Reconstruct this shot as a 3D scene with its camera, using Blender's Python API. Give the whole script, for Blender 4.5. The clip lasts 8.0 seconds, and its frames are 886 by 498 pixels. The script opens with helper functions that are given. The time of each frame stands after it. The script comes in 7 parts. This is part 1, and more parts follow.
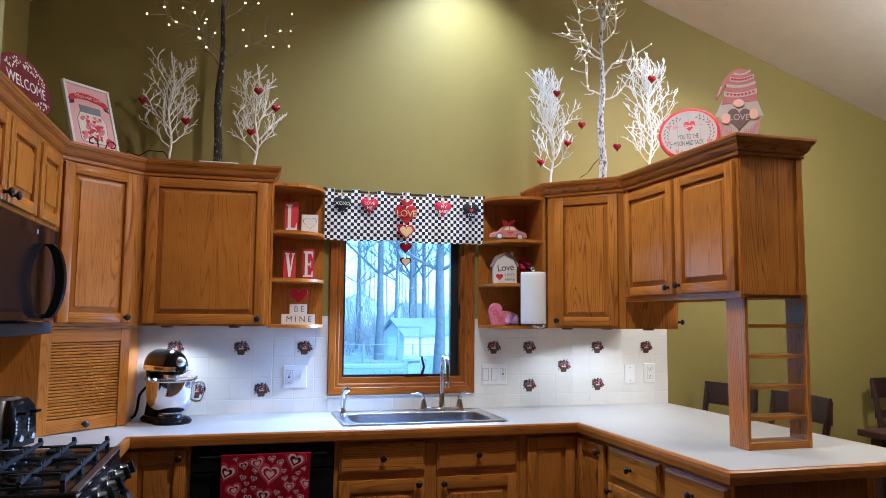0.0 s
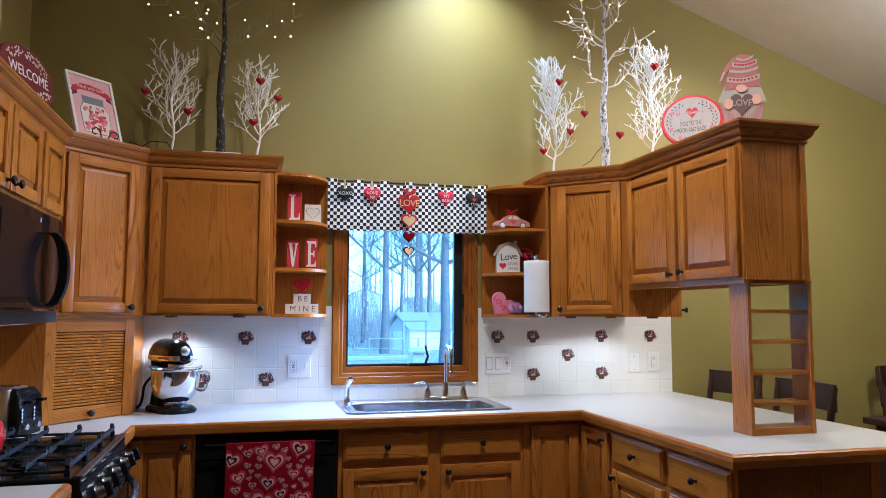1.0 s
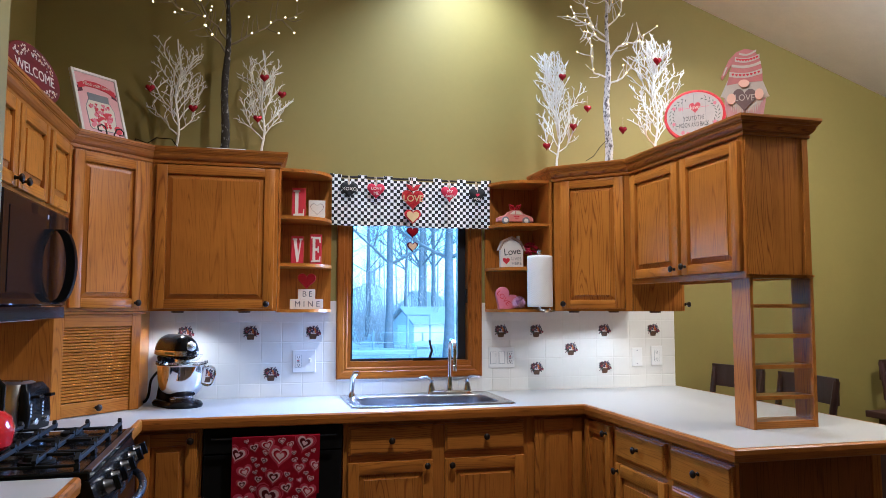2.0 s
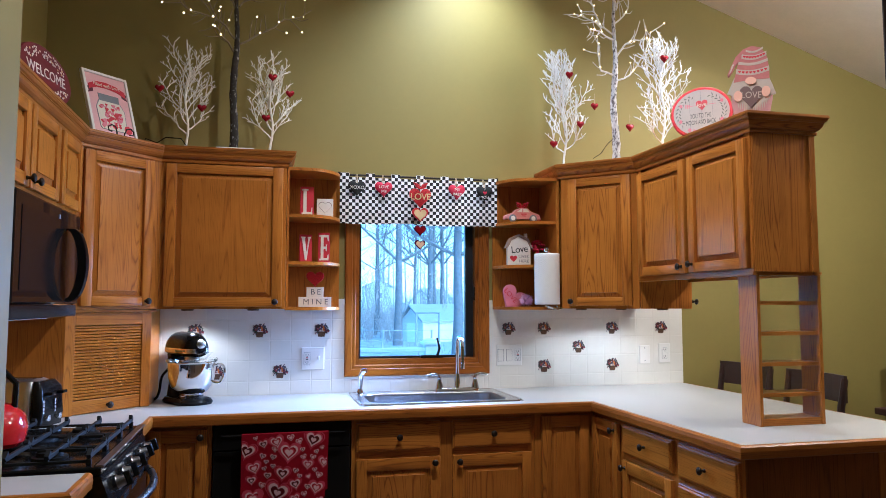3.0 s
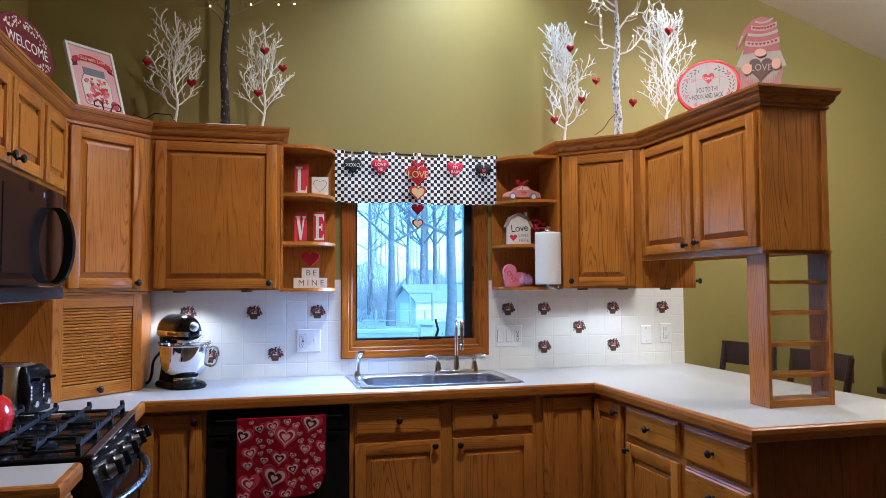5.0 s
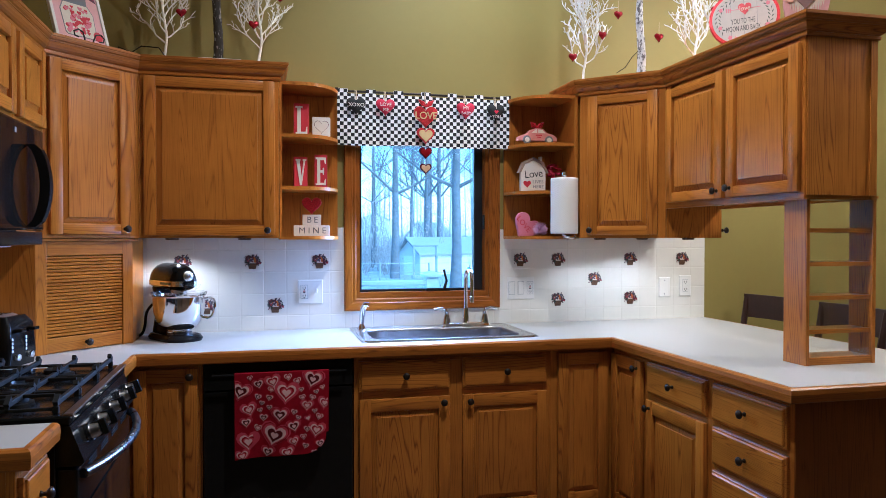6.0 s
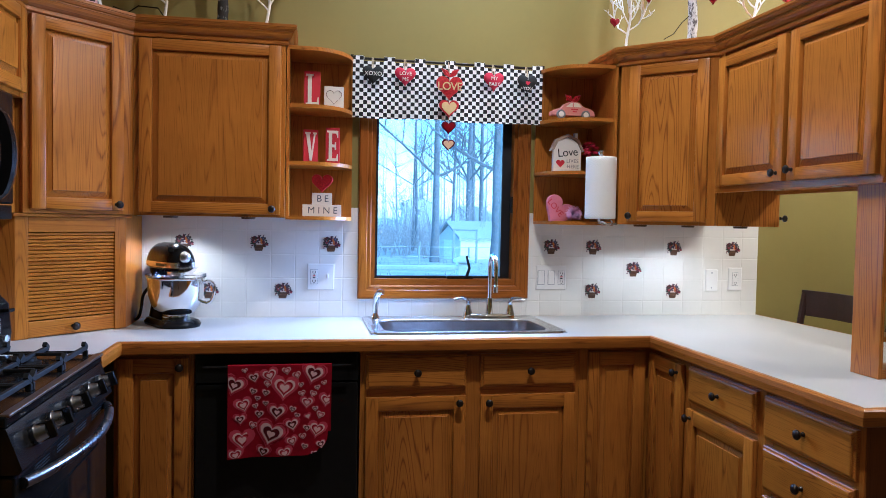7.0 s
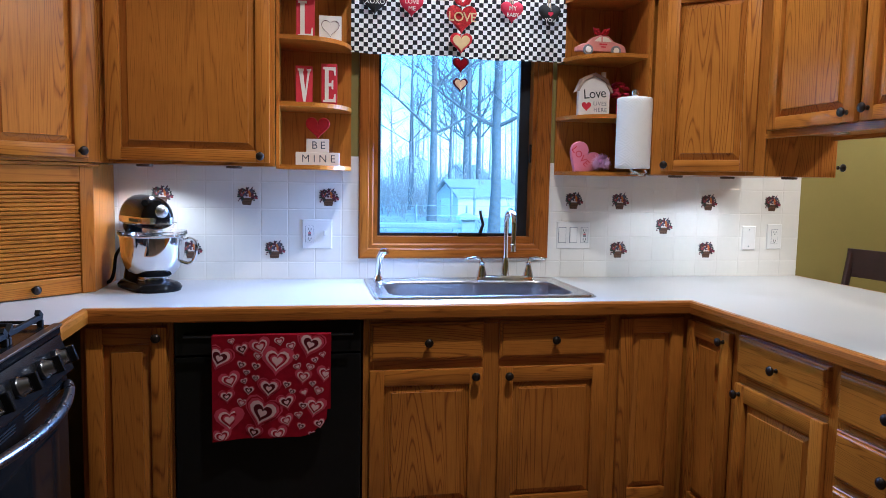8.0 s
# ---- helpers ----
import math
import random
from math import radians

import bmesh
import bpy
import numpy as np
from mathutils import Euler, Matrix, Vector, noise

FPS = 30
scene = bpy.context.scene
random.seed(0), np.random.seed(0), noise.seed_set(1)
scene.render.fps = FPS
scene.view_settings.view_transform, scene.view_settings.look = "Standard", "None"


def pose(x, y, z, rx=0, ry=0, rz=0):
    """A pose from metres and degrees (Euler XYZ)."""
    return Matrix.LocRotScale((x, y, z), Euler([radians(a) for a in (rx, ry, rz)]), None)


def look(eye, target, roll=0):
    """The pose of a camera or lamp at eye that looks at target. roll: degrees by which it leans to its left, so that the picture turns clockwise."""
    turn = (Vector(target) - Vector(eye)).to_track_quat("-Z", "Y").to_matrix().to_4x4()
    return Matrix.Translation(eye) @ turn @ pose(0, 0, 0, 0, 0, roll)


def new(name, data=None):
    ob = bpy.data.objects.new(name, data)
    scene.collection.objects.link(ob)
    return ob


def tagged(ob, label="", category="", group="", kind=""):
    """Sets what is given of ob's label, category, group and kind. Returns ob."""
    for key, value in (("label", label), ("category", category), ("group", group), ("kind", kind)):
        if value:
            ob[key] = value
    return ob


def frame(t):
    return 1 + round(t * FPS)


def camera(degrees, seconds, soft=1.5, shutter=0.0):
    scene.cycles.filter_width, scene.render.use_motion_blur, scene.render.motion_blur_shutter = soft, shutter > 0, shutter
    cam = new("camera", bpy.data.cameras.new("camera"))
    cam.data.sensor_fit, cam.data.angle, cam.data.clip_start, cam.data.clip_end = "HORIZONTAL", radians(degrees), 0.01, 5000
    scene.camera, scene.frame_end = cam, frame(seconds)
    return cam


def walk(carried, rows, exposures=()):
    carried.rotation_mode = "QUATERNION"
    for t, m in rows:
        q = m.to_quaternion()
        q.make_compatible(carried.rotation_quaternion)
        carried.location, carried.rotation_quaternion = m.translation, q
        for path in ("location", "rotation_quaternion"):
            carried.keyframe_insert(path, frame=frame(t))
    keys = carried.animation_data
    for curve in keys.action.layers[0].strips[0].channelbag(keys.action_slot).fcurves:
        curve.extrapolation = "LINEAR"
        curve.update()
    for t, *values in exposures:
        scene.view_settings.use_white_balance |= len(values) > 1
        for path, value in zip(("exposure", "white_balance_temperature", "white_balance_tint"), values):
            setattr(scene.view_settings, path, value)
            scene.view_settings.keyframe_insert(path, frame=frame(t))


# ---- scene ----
cam = camera(62.8, 8.0, soft=0.6)
PATH = [
    (0, (0.247, -4.011, 1.426), (0.767, -2.089, 1.614), 0.5),
    (0.5, (0.25, -4.009, 1.41), (0.766, -2.085, 1.591), 0.4),
    (1, (0.26, -4.013, 1.395), (0.766, -2.086, 1.569), 0.2),
    (1.5, (0.256, -4.023, 1.399), (0.759, -2.094, 1.564), 0.1),
    (3, (0.261, -4.051, 1.4), (0.733, -2.113, 1.551), -0.0),
    (3.5, (0.266, -4.063, 1.401), (0.726, -2.123, 1.557), -0.1),
    (4, (0.27, -4.067, 1.406), (0.719, -2.124, 1.558), 0.0),
    (5.5, (0.243, -3.845, 1.391), (0.753, -1.911, 1.427), -0.2),
    (6, (0.277, -3.726, 1.378), (0.762, -1.785, 1.346), 0.0),
    (6.5, (0.38, -3.57, 1.384), (0.775, -1.61, 1.334), 0.8),
    (7, (0.449, -3.438, 1.374), (0.818, -1.474, 1.297), 1.1),
    (7.5, (0.444, -3.244, 1.364), (0.832, -1.286, 1.236), 1.1),
    (8, (0.452, -3.07, 1.337), (0.834, -1.116, 1.148), 1.1),
]
walk(cam, [(t, look(eye, target, roll)) for t, eye, target, roll in PATH], [(0.0, 2.0, 4120, 12.0), (8.0, 2.0, 4120, 12.0)])

# ---- world and light ----
world = bpy.data.worlds.new("world")
scene.world = world
world.use_nodes = True
wn = world.node_tree.nodes
sky = wn.new("ShaderNodeTexSky")
sky.sky_type, sky.sun_disc = "NISHITA", False
sky.sun_elevation, sky.sun_rotation = radians(28), radians(150)
world.node_tree.links.new(sky.outputs[0], wn["Background"].inputs[0])
wn["Background"].inputs[1].default_value = 0.15


def lamp(name, kind, m, power, color, size=0.1, angle=None, blend=0.5):
    d = bpy.data.lights.new(name, kind)
    d.energy, d.color = power, color
    if kind == "AREA":
        d.shape, d.size = "DISK", size
    elif kind == "SUN":
        d.angle = size
    else:
        d.shadow_soft_size = size
    if angle:
        d.spot_size, d.spot_blend = radians(angle), blend
    o = new(name, d)
    o.matrix_world = m
    return o


# overcast winter daylight
lamp("sun", "SUN", look((0, 0, 0), (-0.3, 1.0, -0.9)), 0.5, (1.0, 0.97, 0.93), radians(14))

WARM = (1.0, 0.72, 0.40)
RIDGE_X, RIDGE_Z, SLOPE = 1.55, 3.824, 0.332


def ceiling_z(x):
    return RIDGE_Z - SLOPE * abs(x - RIDGE_X)


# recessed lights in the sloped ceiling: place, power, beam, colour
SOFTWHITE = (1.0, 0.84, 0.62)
# second and third are unseen fill, added to brighten the cabinet fronts
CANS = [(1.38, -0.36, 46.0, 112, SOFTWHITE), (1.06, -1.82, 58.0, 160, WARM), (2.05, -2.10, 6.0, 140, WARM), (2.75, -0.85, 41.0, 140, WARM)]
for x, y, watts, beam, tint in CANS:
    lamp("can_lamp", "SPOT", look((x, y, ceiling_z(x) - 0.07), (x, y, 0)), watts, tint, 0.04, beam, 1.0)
# opal dome over the dining area: unseen fill lamp, added to brighten that side
FILL_DOME = (3.70, -1.85)
lamp("dome_lamp", "POINT", pose(FILL_DOME[0], FILL_DOME[1], ceiling_z(FILL_DOME[0]) - 0.24), 25, WARM, 0.12)

# daylight entering by the kitchen window
day = lamp("window_daylight", "AREA", look((1.096, -0.150, 1.42), (-0.50, -2.45, 0.15)), 5.6, (0.64, 0.77, 1.0), 0.6)
day.data.shape, day.data.size, day.data.size_y = "RECTANGLE", 0.42, 0.48
day.data.spread = radians(150)

# ---- materials ----


def nodes_of(name):
    m = bpy.data.materials.new(name)
    m.use_nodes = True
    t = m.node_tree
    return m, t.nodes, t.links, t.nodes["Principled BSDF"]


def mapped(N, L, scale, rand=0.0, coord="Object"):
    tc, mp = N.new("ShaderNodeTexCoord"), N.new("ShaderNodeMapping")
    mp.inputs["Scale"].default_value = scale
    L.new(tc.outputs[coord], mp.inputs["Vector"])
    if rand:
        oi, mul = N.new("ShaderNodeObjectInfo"), N.new("ShaderNodeMath")
        mul.operation = "MULTIPLY"
        mul.inputs[1].default_value = rand
        L.new(oi.outputs["Random"], mul.inputs[0])
        L.new(mul.outputs[0], mp.inputs["Location"])
    return mp.outputs[0]


def noise_tex(N, L, vec, scale, detail=4, rough=0.55, distort=0.0):
    n = N.new("ShaderNodeTexNoise")
    n.inputs["Scale"].default_value, n.inputs["Detail"].default_value = scale, detail
    n.inputs["Roughness"].default_value, n.inputs["Distortion"].default_value = rough, distort
    L.new(vec, n.inputs["Vector"])
    return n.outputs["Fac"]


def ramp(N, L, fac, stops):
    r = N.new("ShaderNodeValToRGB")
    while len(r.color_ramp.elements) < len(stops):
        r.color_ramp.elements.new(0.5)
    for e, (p, c) in zip(r.color_ramp.elements, stops):
        e.position, e.color = p, (*c, 1)
    L.new(fac, r.inputs[0])
    return r.outputs[0]


def mix(N, L, fac, a, b, mode="MIX"):
    m = N.new("ShaderNodeMix")
    m.data_type, m.blend_type = "RGBA", mode
    for sock, v in ((0, fac), (6, a), (7, b)):
        if isinstance(v, (int, float)):
            m.inputs[sock].default_value = v
        elif isinstance(v, tuple):
            m.inputs[sock].default_value = (*v, 1)
        else:
            L.new(v, m.inputs[sock])
    return m.outputs[2]


def bump(N, L, B, h, strength, dist=0.001):
    b = N.new("ShaderNodeBump")
    b.inputs["Strength"].default_value, b.inputs["Distance"].default_value = strength, dist
    L.new(h, b.inputs["Height"])
    L.new(b.outputs[0], B.inputs["Normal"])


def oak(name, axis="z", tone=(1, 1, 1)):
    """Golden oak with cathedral figure and fine pores; axis: the way of the grain."""
    m, N, L, B = nodes_of(name)
    long, cross = 0.42, 8.0
    s = {"z": (cross, cross, long), "x": (long, cross, cross), "y": (cross, long, cross), "xy": (long, long, cross * 2.2)}[axis]
    v = mapped(N, L, s, 37.0)
    warp = noise_tex(N, L, v, 0.9, 1.6, 0.40, 0.30)
    wave = N.new("ShaderNodeMath")
    wave.operation = "MULTIPLY"
    wave.inputs[1].default_value = 92.0
    L.new(warp, wave.inputs[0])
    fr = N.new("ShaderNodeMath")
    fr.operation = "PINGPONG"
    fr.inputs[1].default_value = 1.0
    L.new(wave.outputs[0], fr.inputs[0])
    f = {"z": (420, 420, 7.0), "x": (7.0, 420, 420), "y": (420, 7.0, 420), "xy": (7.0, 7.0, 420)}[axis]
    pores = noise_tex(N, L, mapped(N, L, f, 11.0), 1.0, 3, 0.65)
    c1, c2, c3 = [tuple(a * b for a, b in zip(c, tone)) for c in ((0.470, 0.184, 0.008), (0.385, 0.131, 0.005), (0.100, 0.028, 0.003))]
    base = ramp(N, L, fr.outputs[0], [(0.0, tuple(0.46 * a + 0.54 * b for a, b in zip(c2, c3))), (0.15, tuple(0.90 * a + 0.10 * b for a, b in zip(c2, c3))), (0.45, c1), (1.0, tuple(0.75 * a + 0.25 * b for a, b in zip(c1, c2)))])
    patch = ramp(N, L, noise_tex(N, L, mapped(N, L, tuple(0.42 * q for q in s), 61.0), 1.0, 2, 0.5), [(0.42, (0.25, 0.25, 0.25)), (0.60, (1, 1, 1))])
    base = mix(N, L, patch, tuple(0.62 * a + 0.38 * b for a, b in zip(c1, c2)), base)
    pore = ramp(N, L, pores, [(0.42, (1, 1, 1)), (0.54, (0, 0, 0))])
    line = ramp(N, L, fr.outputs[0], [(0.0, (0.58, 0.58, 0.58)), (0.32, (0.16, 0.16, 0.16))])
    dark = N.new("ShaderNodeMath")
    dark.operation = "MULTIPLY"
    L.new(pore, dark.inputs[0]); L.new(line, dark.inputs[1])
    col = mix(N, L, dark.outputs[0], base, c3)
    big = noise_tex(N, L, mapped(N, L, (3.0, 3.0, 3.0), 5.0), 1.0, 3)
    shade = ramp(N, L, big, [(0.3, (0.80, 0.77, 0.72)), (0.7, (1.08, 1.08, 1.08))])
    L.new(mix(N, L, 1.0, col, shade, "MULTIPLY"), B.inputs["Base Color"])
    B.inputs["Roughness"].default_value = 0.31
    B.inputs["Specular IOR Level"].default_value = 0.27
    bump(N, L, B, pores, 0.16, 0.0005)
    return m


def plain(name, color, rough=0.5, metal=0.0, vary=0.08, scale=12.0, relief=0.0, coat=0.0, aniso=0.0):
    m, N, L, B = nodes_of(name)
    v = mapped(N, L, (1, 1, 1), 9.0)
    n1, n2 = noise_tex(N, L, v, scale, 5, 0.6), noise_tex(N, L, v, scale * 9, 3, 0.6)
    lo, hi = tuple(c * (1 - vary) for c in color), tuple(min(1.0, c * (1 + vary)) for c in color)
    L.new(mix(N, L, 0.35, ramp(N, L, n1, [(0.3, lo), (0.7, hi)]), ramp(N, L, n2, [(0.3, lo), (0.7, hi)])), B.inputs["Base Color"])
    B.inputs["Metallic"].default_value = metal
    r = N.new("ShaderNodeMapRange")
    r.inputs[3].default_value, r.inputs[4].default_value = rough * 0.85, min(1.0, rough * 1.15)
    L.new(n1, r.inputs[0]); L.new(r.outputs[0], B.inputs["Roughness"])
    B.inputs["Coat Weight"].default_value = coat
    if relief:
        bump(N, L, B, n2, relief, 0.001)
    return m


def bark(name, base, speck, amount):
    """Wrapped bark with pale or dark flakes."""
    m, N, L, B = nodes_of(name)
    v = mapped(N, L, (1, 1, 0.45), 3.0)
    f = noise_tex(N, L, v, 70.0, 4, 0.7)
    g = noise_tex(N, L, v, 22.0, 3, 0.6)
    col = mix(N, L, ramp(N, L, f, [(amount, (0, 0, 0)), (amount + 0.07, (1, 1, 1))]), base, speck)
    L.new(mix(N, L, 1.0, col, ramp(N, L, g, [(0.3, (0.6, 0.6, 0.6)), (0.7, (1.15, 1.15, 1.15))]), "MULTIPLY"), B.inputs["Base Color"])
    B.inputs["Roughness"].default_value = 0.9
    bump(N, L, B, f, 0.9, 0.003)
    return m


def glow(name, color, strength):
    m, N, L, B = nodes_of(name)
    B.inputs["Base Color"].default_value = (*color, 1)
    B.inputs["Emission Color"].default_value, B.inputs["Emission Strength"].default_value = (*color, 1), strength
    return m


def glass(name, rough=0.0, tint=(1, 1, 1)):
    m, N, L, B = nodes_of(name)
    B.inputs["Base Color"].default_value = (*tint, 1)
    B.inputs["Roughness"].default_value, B.inputs["Transmission Weight"].default_value, B.inputs["IOR"].default_value = rough, 1.0, 1.45
    return m


OAK_V, OAK_H, OAK_Y = oak("oak_upright"), oak("oak_level", "x"), oak("oak_deep", "y")
OAK_WINDOW_V, OAK_WINDOW_H = oak("window_oak_upright", "z", (0.66, 0.56, 0.55)), oak("window_oak_level", "x", (0.66, 0.56, 0.55))
OAK_TRIM = oak("oak_moulding", "xy", (0.8, 0.76, 0.75))
PAINT = plain("olive_wall_paint", (0.260, 0.207, 0.040), 0.62, 0, 0.04, 3.0, 0.12)
CEIL = plain("textured_ceiling_paint", (0.84, 0.79, 0.70), 0.85, 0, 0.05, 9.0, 0.9)
LAMINATE = plain("white_laminate", (0.43, 0.42, 0.405), 0.34, 0, 0.03, 30.0)
TILE = plain("white_glazed_tile", (0.76, 0.73, 0.66), 0.12, 0, 0.03, 4.0, 0.03, 0.3)
GROUT = plain("pale_grout", (0.72, 0.69, 0.62), 0.8, 0, 0.05, 40.0, 0.3)
BLACK = plain("black_enamel", (0.008, 0.0075, 0.0075), 0.16, 0, 0.2, 6.0, 0, 0.0)
BLACK.node_tree.nodes["Principled BSDF"].inputs["Specular IOR Level"].default_value = 0.13
BLACKMETAL = plain("dark_bronze", (0.03, 0.022, 0.018), 0.34, 0.7, 0.2, 20.0)
IRON = plain("cast_iron", (0.010, 0.010, 0.011), 0.6, 0.0, 0.2, 40.0, 0.3)
IRON.node_tree.nodes["Principled BSDF"].inputs["Specular IOR Level"].default_value = 0.22
STEEL = plain("brushed_steel", (0.62, 0.62, 0.62), 0.26, 1.0, 0.06, 60.0)
CHROME = plain("chrome", (0.78, 0.78, 0.79), 0.07, 1.0, 0.02, 10.0)
WHITEPL = plain("white_plastic", (0.78, 0.76, 0.72), 0.35, 0, 0.02, 10.0)
WHITEPAINT = plain("white_paint", (0.76, 0.73, 0.69), 0.55, 0, 0.04, 20.0, 0.1)
RED = plain("red_paint", (0.52, 0.018, 0.035), 0.5, 0, 0.08, 20.0)
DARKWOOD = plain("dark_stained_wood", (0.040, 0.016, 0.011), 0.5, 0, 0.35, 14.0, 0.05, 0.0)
FLOORMAT = plain("beige_vinyl_floor", (0.11, 0.072, 0.045), 0.45, 0, 0.2, 4.0, 0.05)
GLASS = glass("clear_glass")
BLACKFRAME = plain("black_sash_paint", (0.012, 0.012, 0.014), 0.4, 0, 0.2, 20.0)

# ---- building helpers ----


def pieces(name, mat, parent, *rows, bev=0.0, label="", smooth=False):
    """One part for each box."""
    return [part(name, boxes(r, bev=bev), mat, parent, label, smooth) for r in rows]


def thing(name, label, category, m=None, group=""):
    o = new(name)
    o.empty_display_size = 0.05
    if m is not None:
        o.matrix_world = m
    return tagged(o, label, category, group)


def finish(name, bm, mat):
    bmesh.ops.recalc_face_normals(bm, faces=bm.faces)
    me = bpy.data.meshes.new(name)
    bm.to_mesh(me)
    bm.free()
    for m in mat if isinstance(mat, (list, tuple)) else [mat]:
        me.materials.append(m)
    return me


def part(name, bm, mat, parent, label="", smooth=False):
    me = finish(name, bm, mat)
    if smooth:
        for p in me.polygons:
            p.use_smooth = True
        me.set_sharp_from_angle(angle=radians(38))
    o = new(name, me)
    o.parent = parent
    if label:
        o["label"] = label
    return o


def structure(name, bm, mat, label, category, smooth=False):
    o = part(name, bm, mat, None, "", smooth)
    return tagged(o, label, category, "", "structure")


def solo(name, bm, mat, label, category, m=None, group="", smooth=True):
    """A thing of one mesh."""
    o = part(name, bm, mat, None, "", smooth)
    if m is not None:
        o.matrix_world = m
    return tagged(o, label, category, group)


def box(bm, x0, x1, y0, y1, z0, z1, bev=0.0, mi=0, seg=2):
    r = bmesh.ops.create_cube(bm, size=1, matrix=Matrix.Translation(((x0 + x1) / 2, (y0 + y1) / 2, (z0 + z1) / 2)) @ Matrix.Diagonal((abs(x1 - x0), abs(y1 - y0), abs(z1 - z0), 1)))
    faces = {f for v in r["verts"] for f in v.link_faces}
    if bev:
        edges = list({e for v in r["verts"] for e in v.link_edges})
        out = bmesh.ops.bevel(bm, geom=edges, offset=bev, segments=seg, affect="EDGES", profile=0.5)
        faces |= set(out["faces"])
    for f in faces:
        if f.is_valid:
            f.material_index = mi
    return bm


def boxes(*rows, bev=0.0):
    bm = bmesh.new()
    for r in rows:
        box(bm, *r, bev=bev)
    return bm


def tube(bm, pts, radii, sides=8, mi=0, cap=True):
    """A round tube along pts."""
    pts = [Vector(p) for p in pts]
    if isinstance(radii, (int, float)):
        radii = [radii] * len(pts)
    rings, up = [], None
    for i, p in enumerate(pts):
        d = (pts[min(i + 1, len(pts) - 1)] - pts[max(i - 1, 0)]).normalized()
        if up is None:
            up = d.orthogonal().normalized()
        up = (up - d * up.dot(d))
        up = up.normalized() if up.length > 1e-6 else d.orthogonal().normalized()
        side = d.cross(up)
        rings.append([bm.verts.new(p + (up * math.cos(a) + side * math.sin(a)) * radii[i]) for a in [2 * math.pi * k / sides for k in range(sides)]])
    for a, b in zip(rings, rings[1:]):
        for k in range(sides):
            f = bm.faces.new((a[k], a[(k + 1) % sides], b[(k + 1) % sides], b[k]))
            f.material_index = mi
    if cap:
        for r in (rings[0], rings[-1]):
            bm.faces.new(r).material_index = mi
    return bm


def smooth_pts(pts, n=5):
    """Points on a rounded curve through pts."""
    P = [Vector(p) for p in pts]
    P = [P[0] * 2 - P[1]] + P + [P[-1] * 2 - P[-2]]
    out = []
    for a, b, c, d in zip(P, P[1:], P[2:], P[3:]):
        for k in range(n):
            t = k / n
            out.append(0.5 * ((2 * b) + (c - a) * t + (2 * a - 5 * b + 4 * c - d) * t * t + (3 * b - a - 3 * c + d) * t ** 3))
    return out + [P[-2]]


def lathe(bm, profile, sides=24, m=None, mi=0):
    """Turned shape: profile of (radius, z)."""
    m = m or Matrix()
    rings = []
    for r, z in profile:
        if r < 1e-5:
            rings.append([bm.verts.new(m @ Vector((0, 0, z)))])
        else:
            rings.append([bm.verts.new(m @ Vector((r * math.cos(a), r * math.sin(a), z))) for a in [2 * math.pi * k / sides for k in range(sides)]])
    for a, b in zip(rings, rings[1:]):
        for k in range(sides):
            k2 = (k + 1) % sides
            if len(a) == 1 and len(b) == 1:
                continue
            if len(a) == 1:
                f = bm.faces.new((a[0], b[k2], b[k]))
            elif len(b) == 1:
                f = bm.faces.new((a[k], a[k2], b[0]))
            else:
                f = bm.faces.new((a[k], a[k2], b[k2], b[k]))
            f.material_index = mi
    for r in (rings[0], rings[-1]):
        if len(r) > 1:
            bm.faces.new(r).material_index = mi
    return bm


def prism(bm, pts, y0, y1, mi=0, bev=0.0):
    """A flat outline in x, z given thickness from y0 to y1."""
    a = [bm.verts.new((x, y0, z)) for x, z in pts]
    b = [bm.verts.new((x, y1, z)) for x, z in pts]
    n = len(pts)
    fs = [bm.faces.new(a), bm.faces.new(list(reversed(b)))]
    for k in range(n):
        fs.append(bm.faces.new((a[k], b[k], b[(k + 1) % n], a[(k + 1) % n])))
    for f in fs:
        f.material_index = mi
    if bev:
        bmesh.ops.recalc_face_normals(bm, faces=fs)
        bmesh.ops.bevel(bm, geom=list(set(fs[0].edges)), offset=bev, segments=2, affect="EDGES", profile=0.5)
    return bm


def slab(bm, pts, z0, z1, mi=0):
    """A plan outline in x, y given height from z0 to z1."""
    a = [bm.verts.new((x, y, z0)) for x, y in pts]
    b = [bm.verts.new((x, y, z1)) for x, y in pts]
    n = len(pts)
    fs = [bm.faces.new(a), bm.faces.new(b)] + [bm.faces.new((a[k], a[(k + 1) % n], b[(k + 1) % n], b[k])) for k in range(n)]
    for f in fs:
        f.material_index = mi
    return bm


def sweep(bm, path, profile, side=1):
    """A moulding: profile of (out, z) carried along a plan path with mitred corners; side 1: to the right of the way."""
    P = [Vector(p) for p in path]
    dirs = [(b - a).normalized() for a, b in zip(P, P[1:])]
    rings = []
    for i, p in enumerate(P):
        d0, d1 = dirs[max(i - 1, 0)], dirs[min(i, len(dirs) - 1)]
        n0, n1 = Vector((d0.y, -d0.x)) * side, Vector((d1.y, -d1.x)) * side
        n = (n0 + n1)
        n = n / max(0.2, n.dot(n0))
        rings.append([bm.verts.new((p.x + n.x * o, p.y + n.y * o, z)) for o, z in profile])
    k = len(profile)
    for a, b in zip(rings, rings[1:]):
        for j in range(k):
            bm.faces.new((a[j], a[(j + 1) % k], b[(j + 1) % k], b[j]))
    bm.faces.new(rings[0]); bm.faces.new(rings[-1])
    return bm


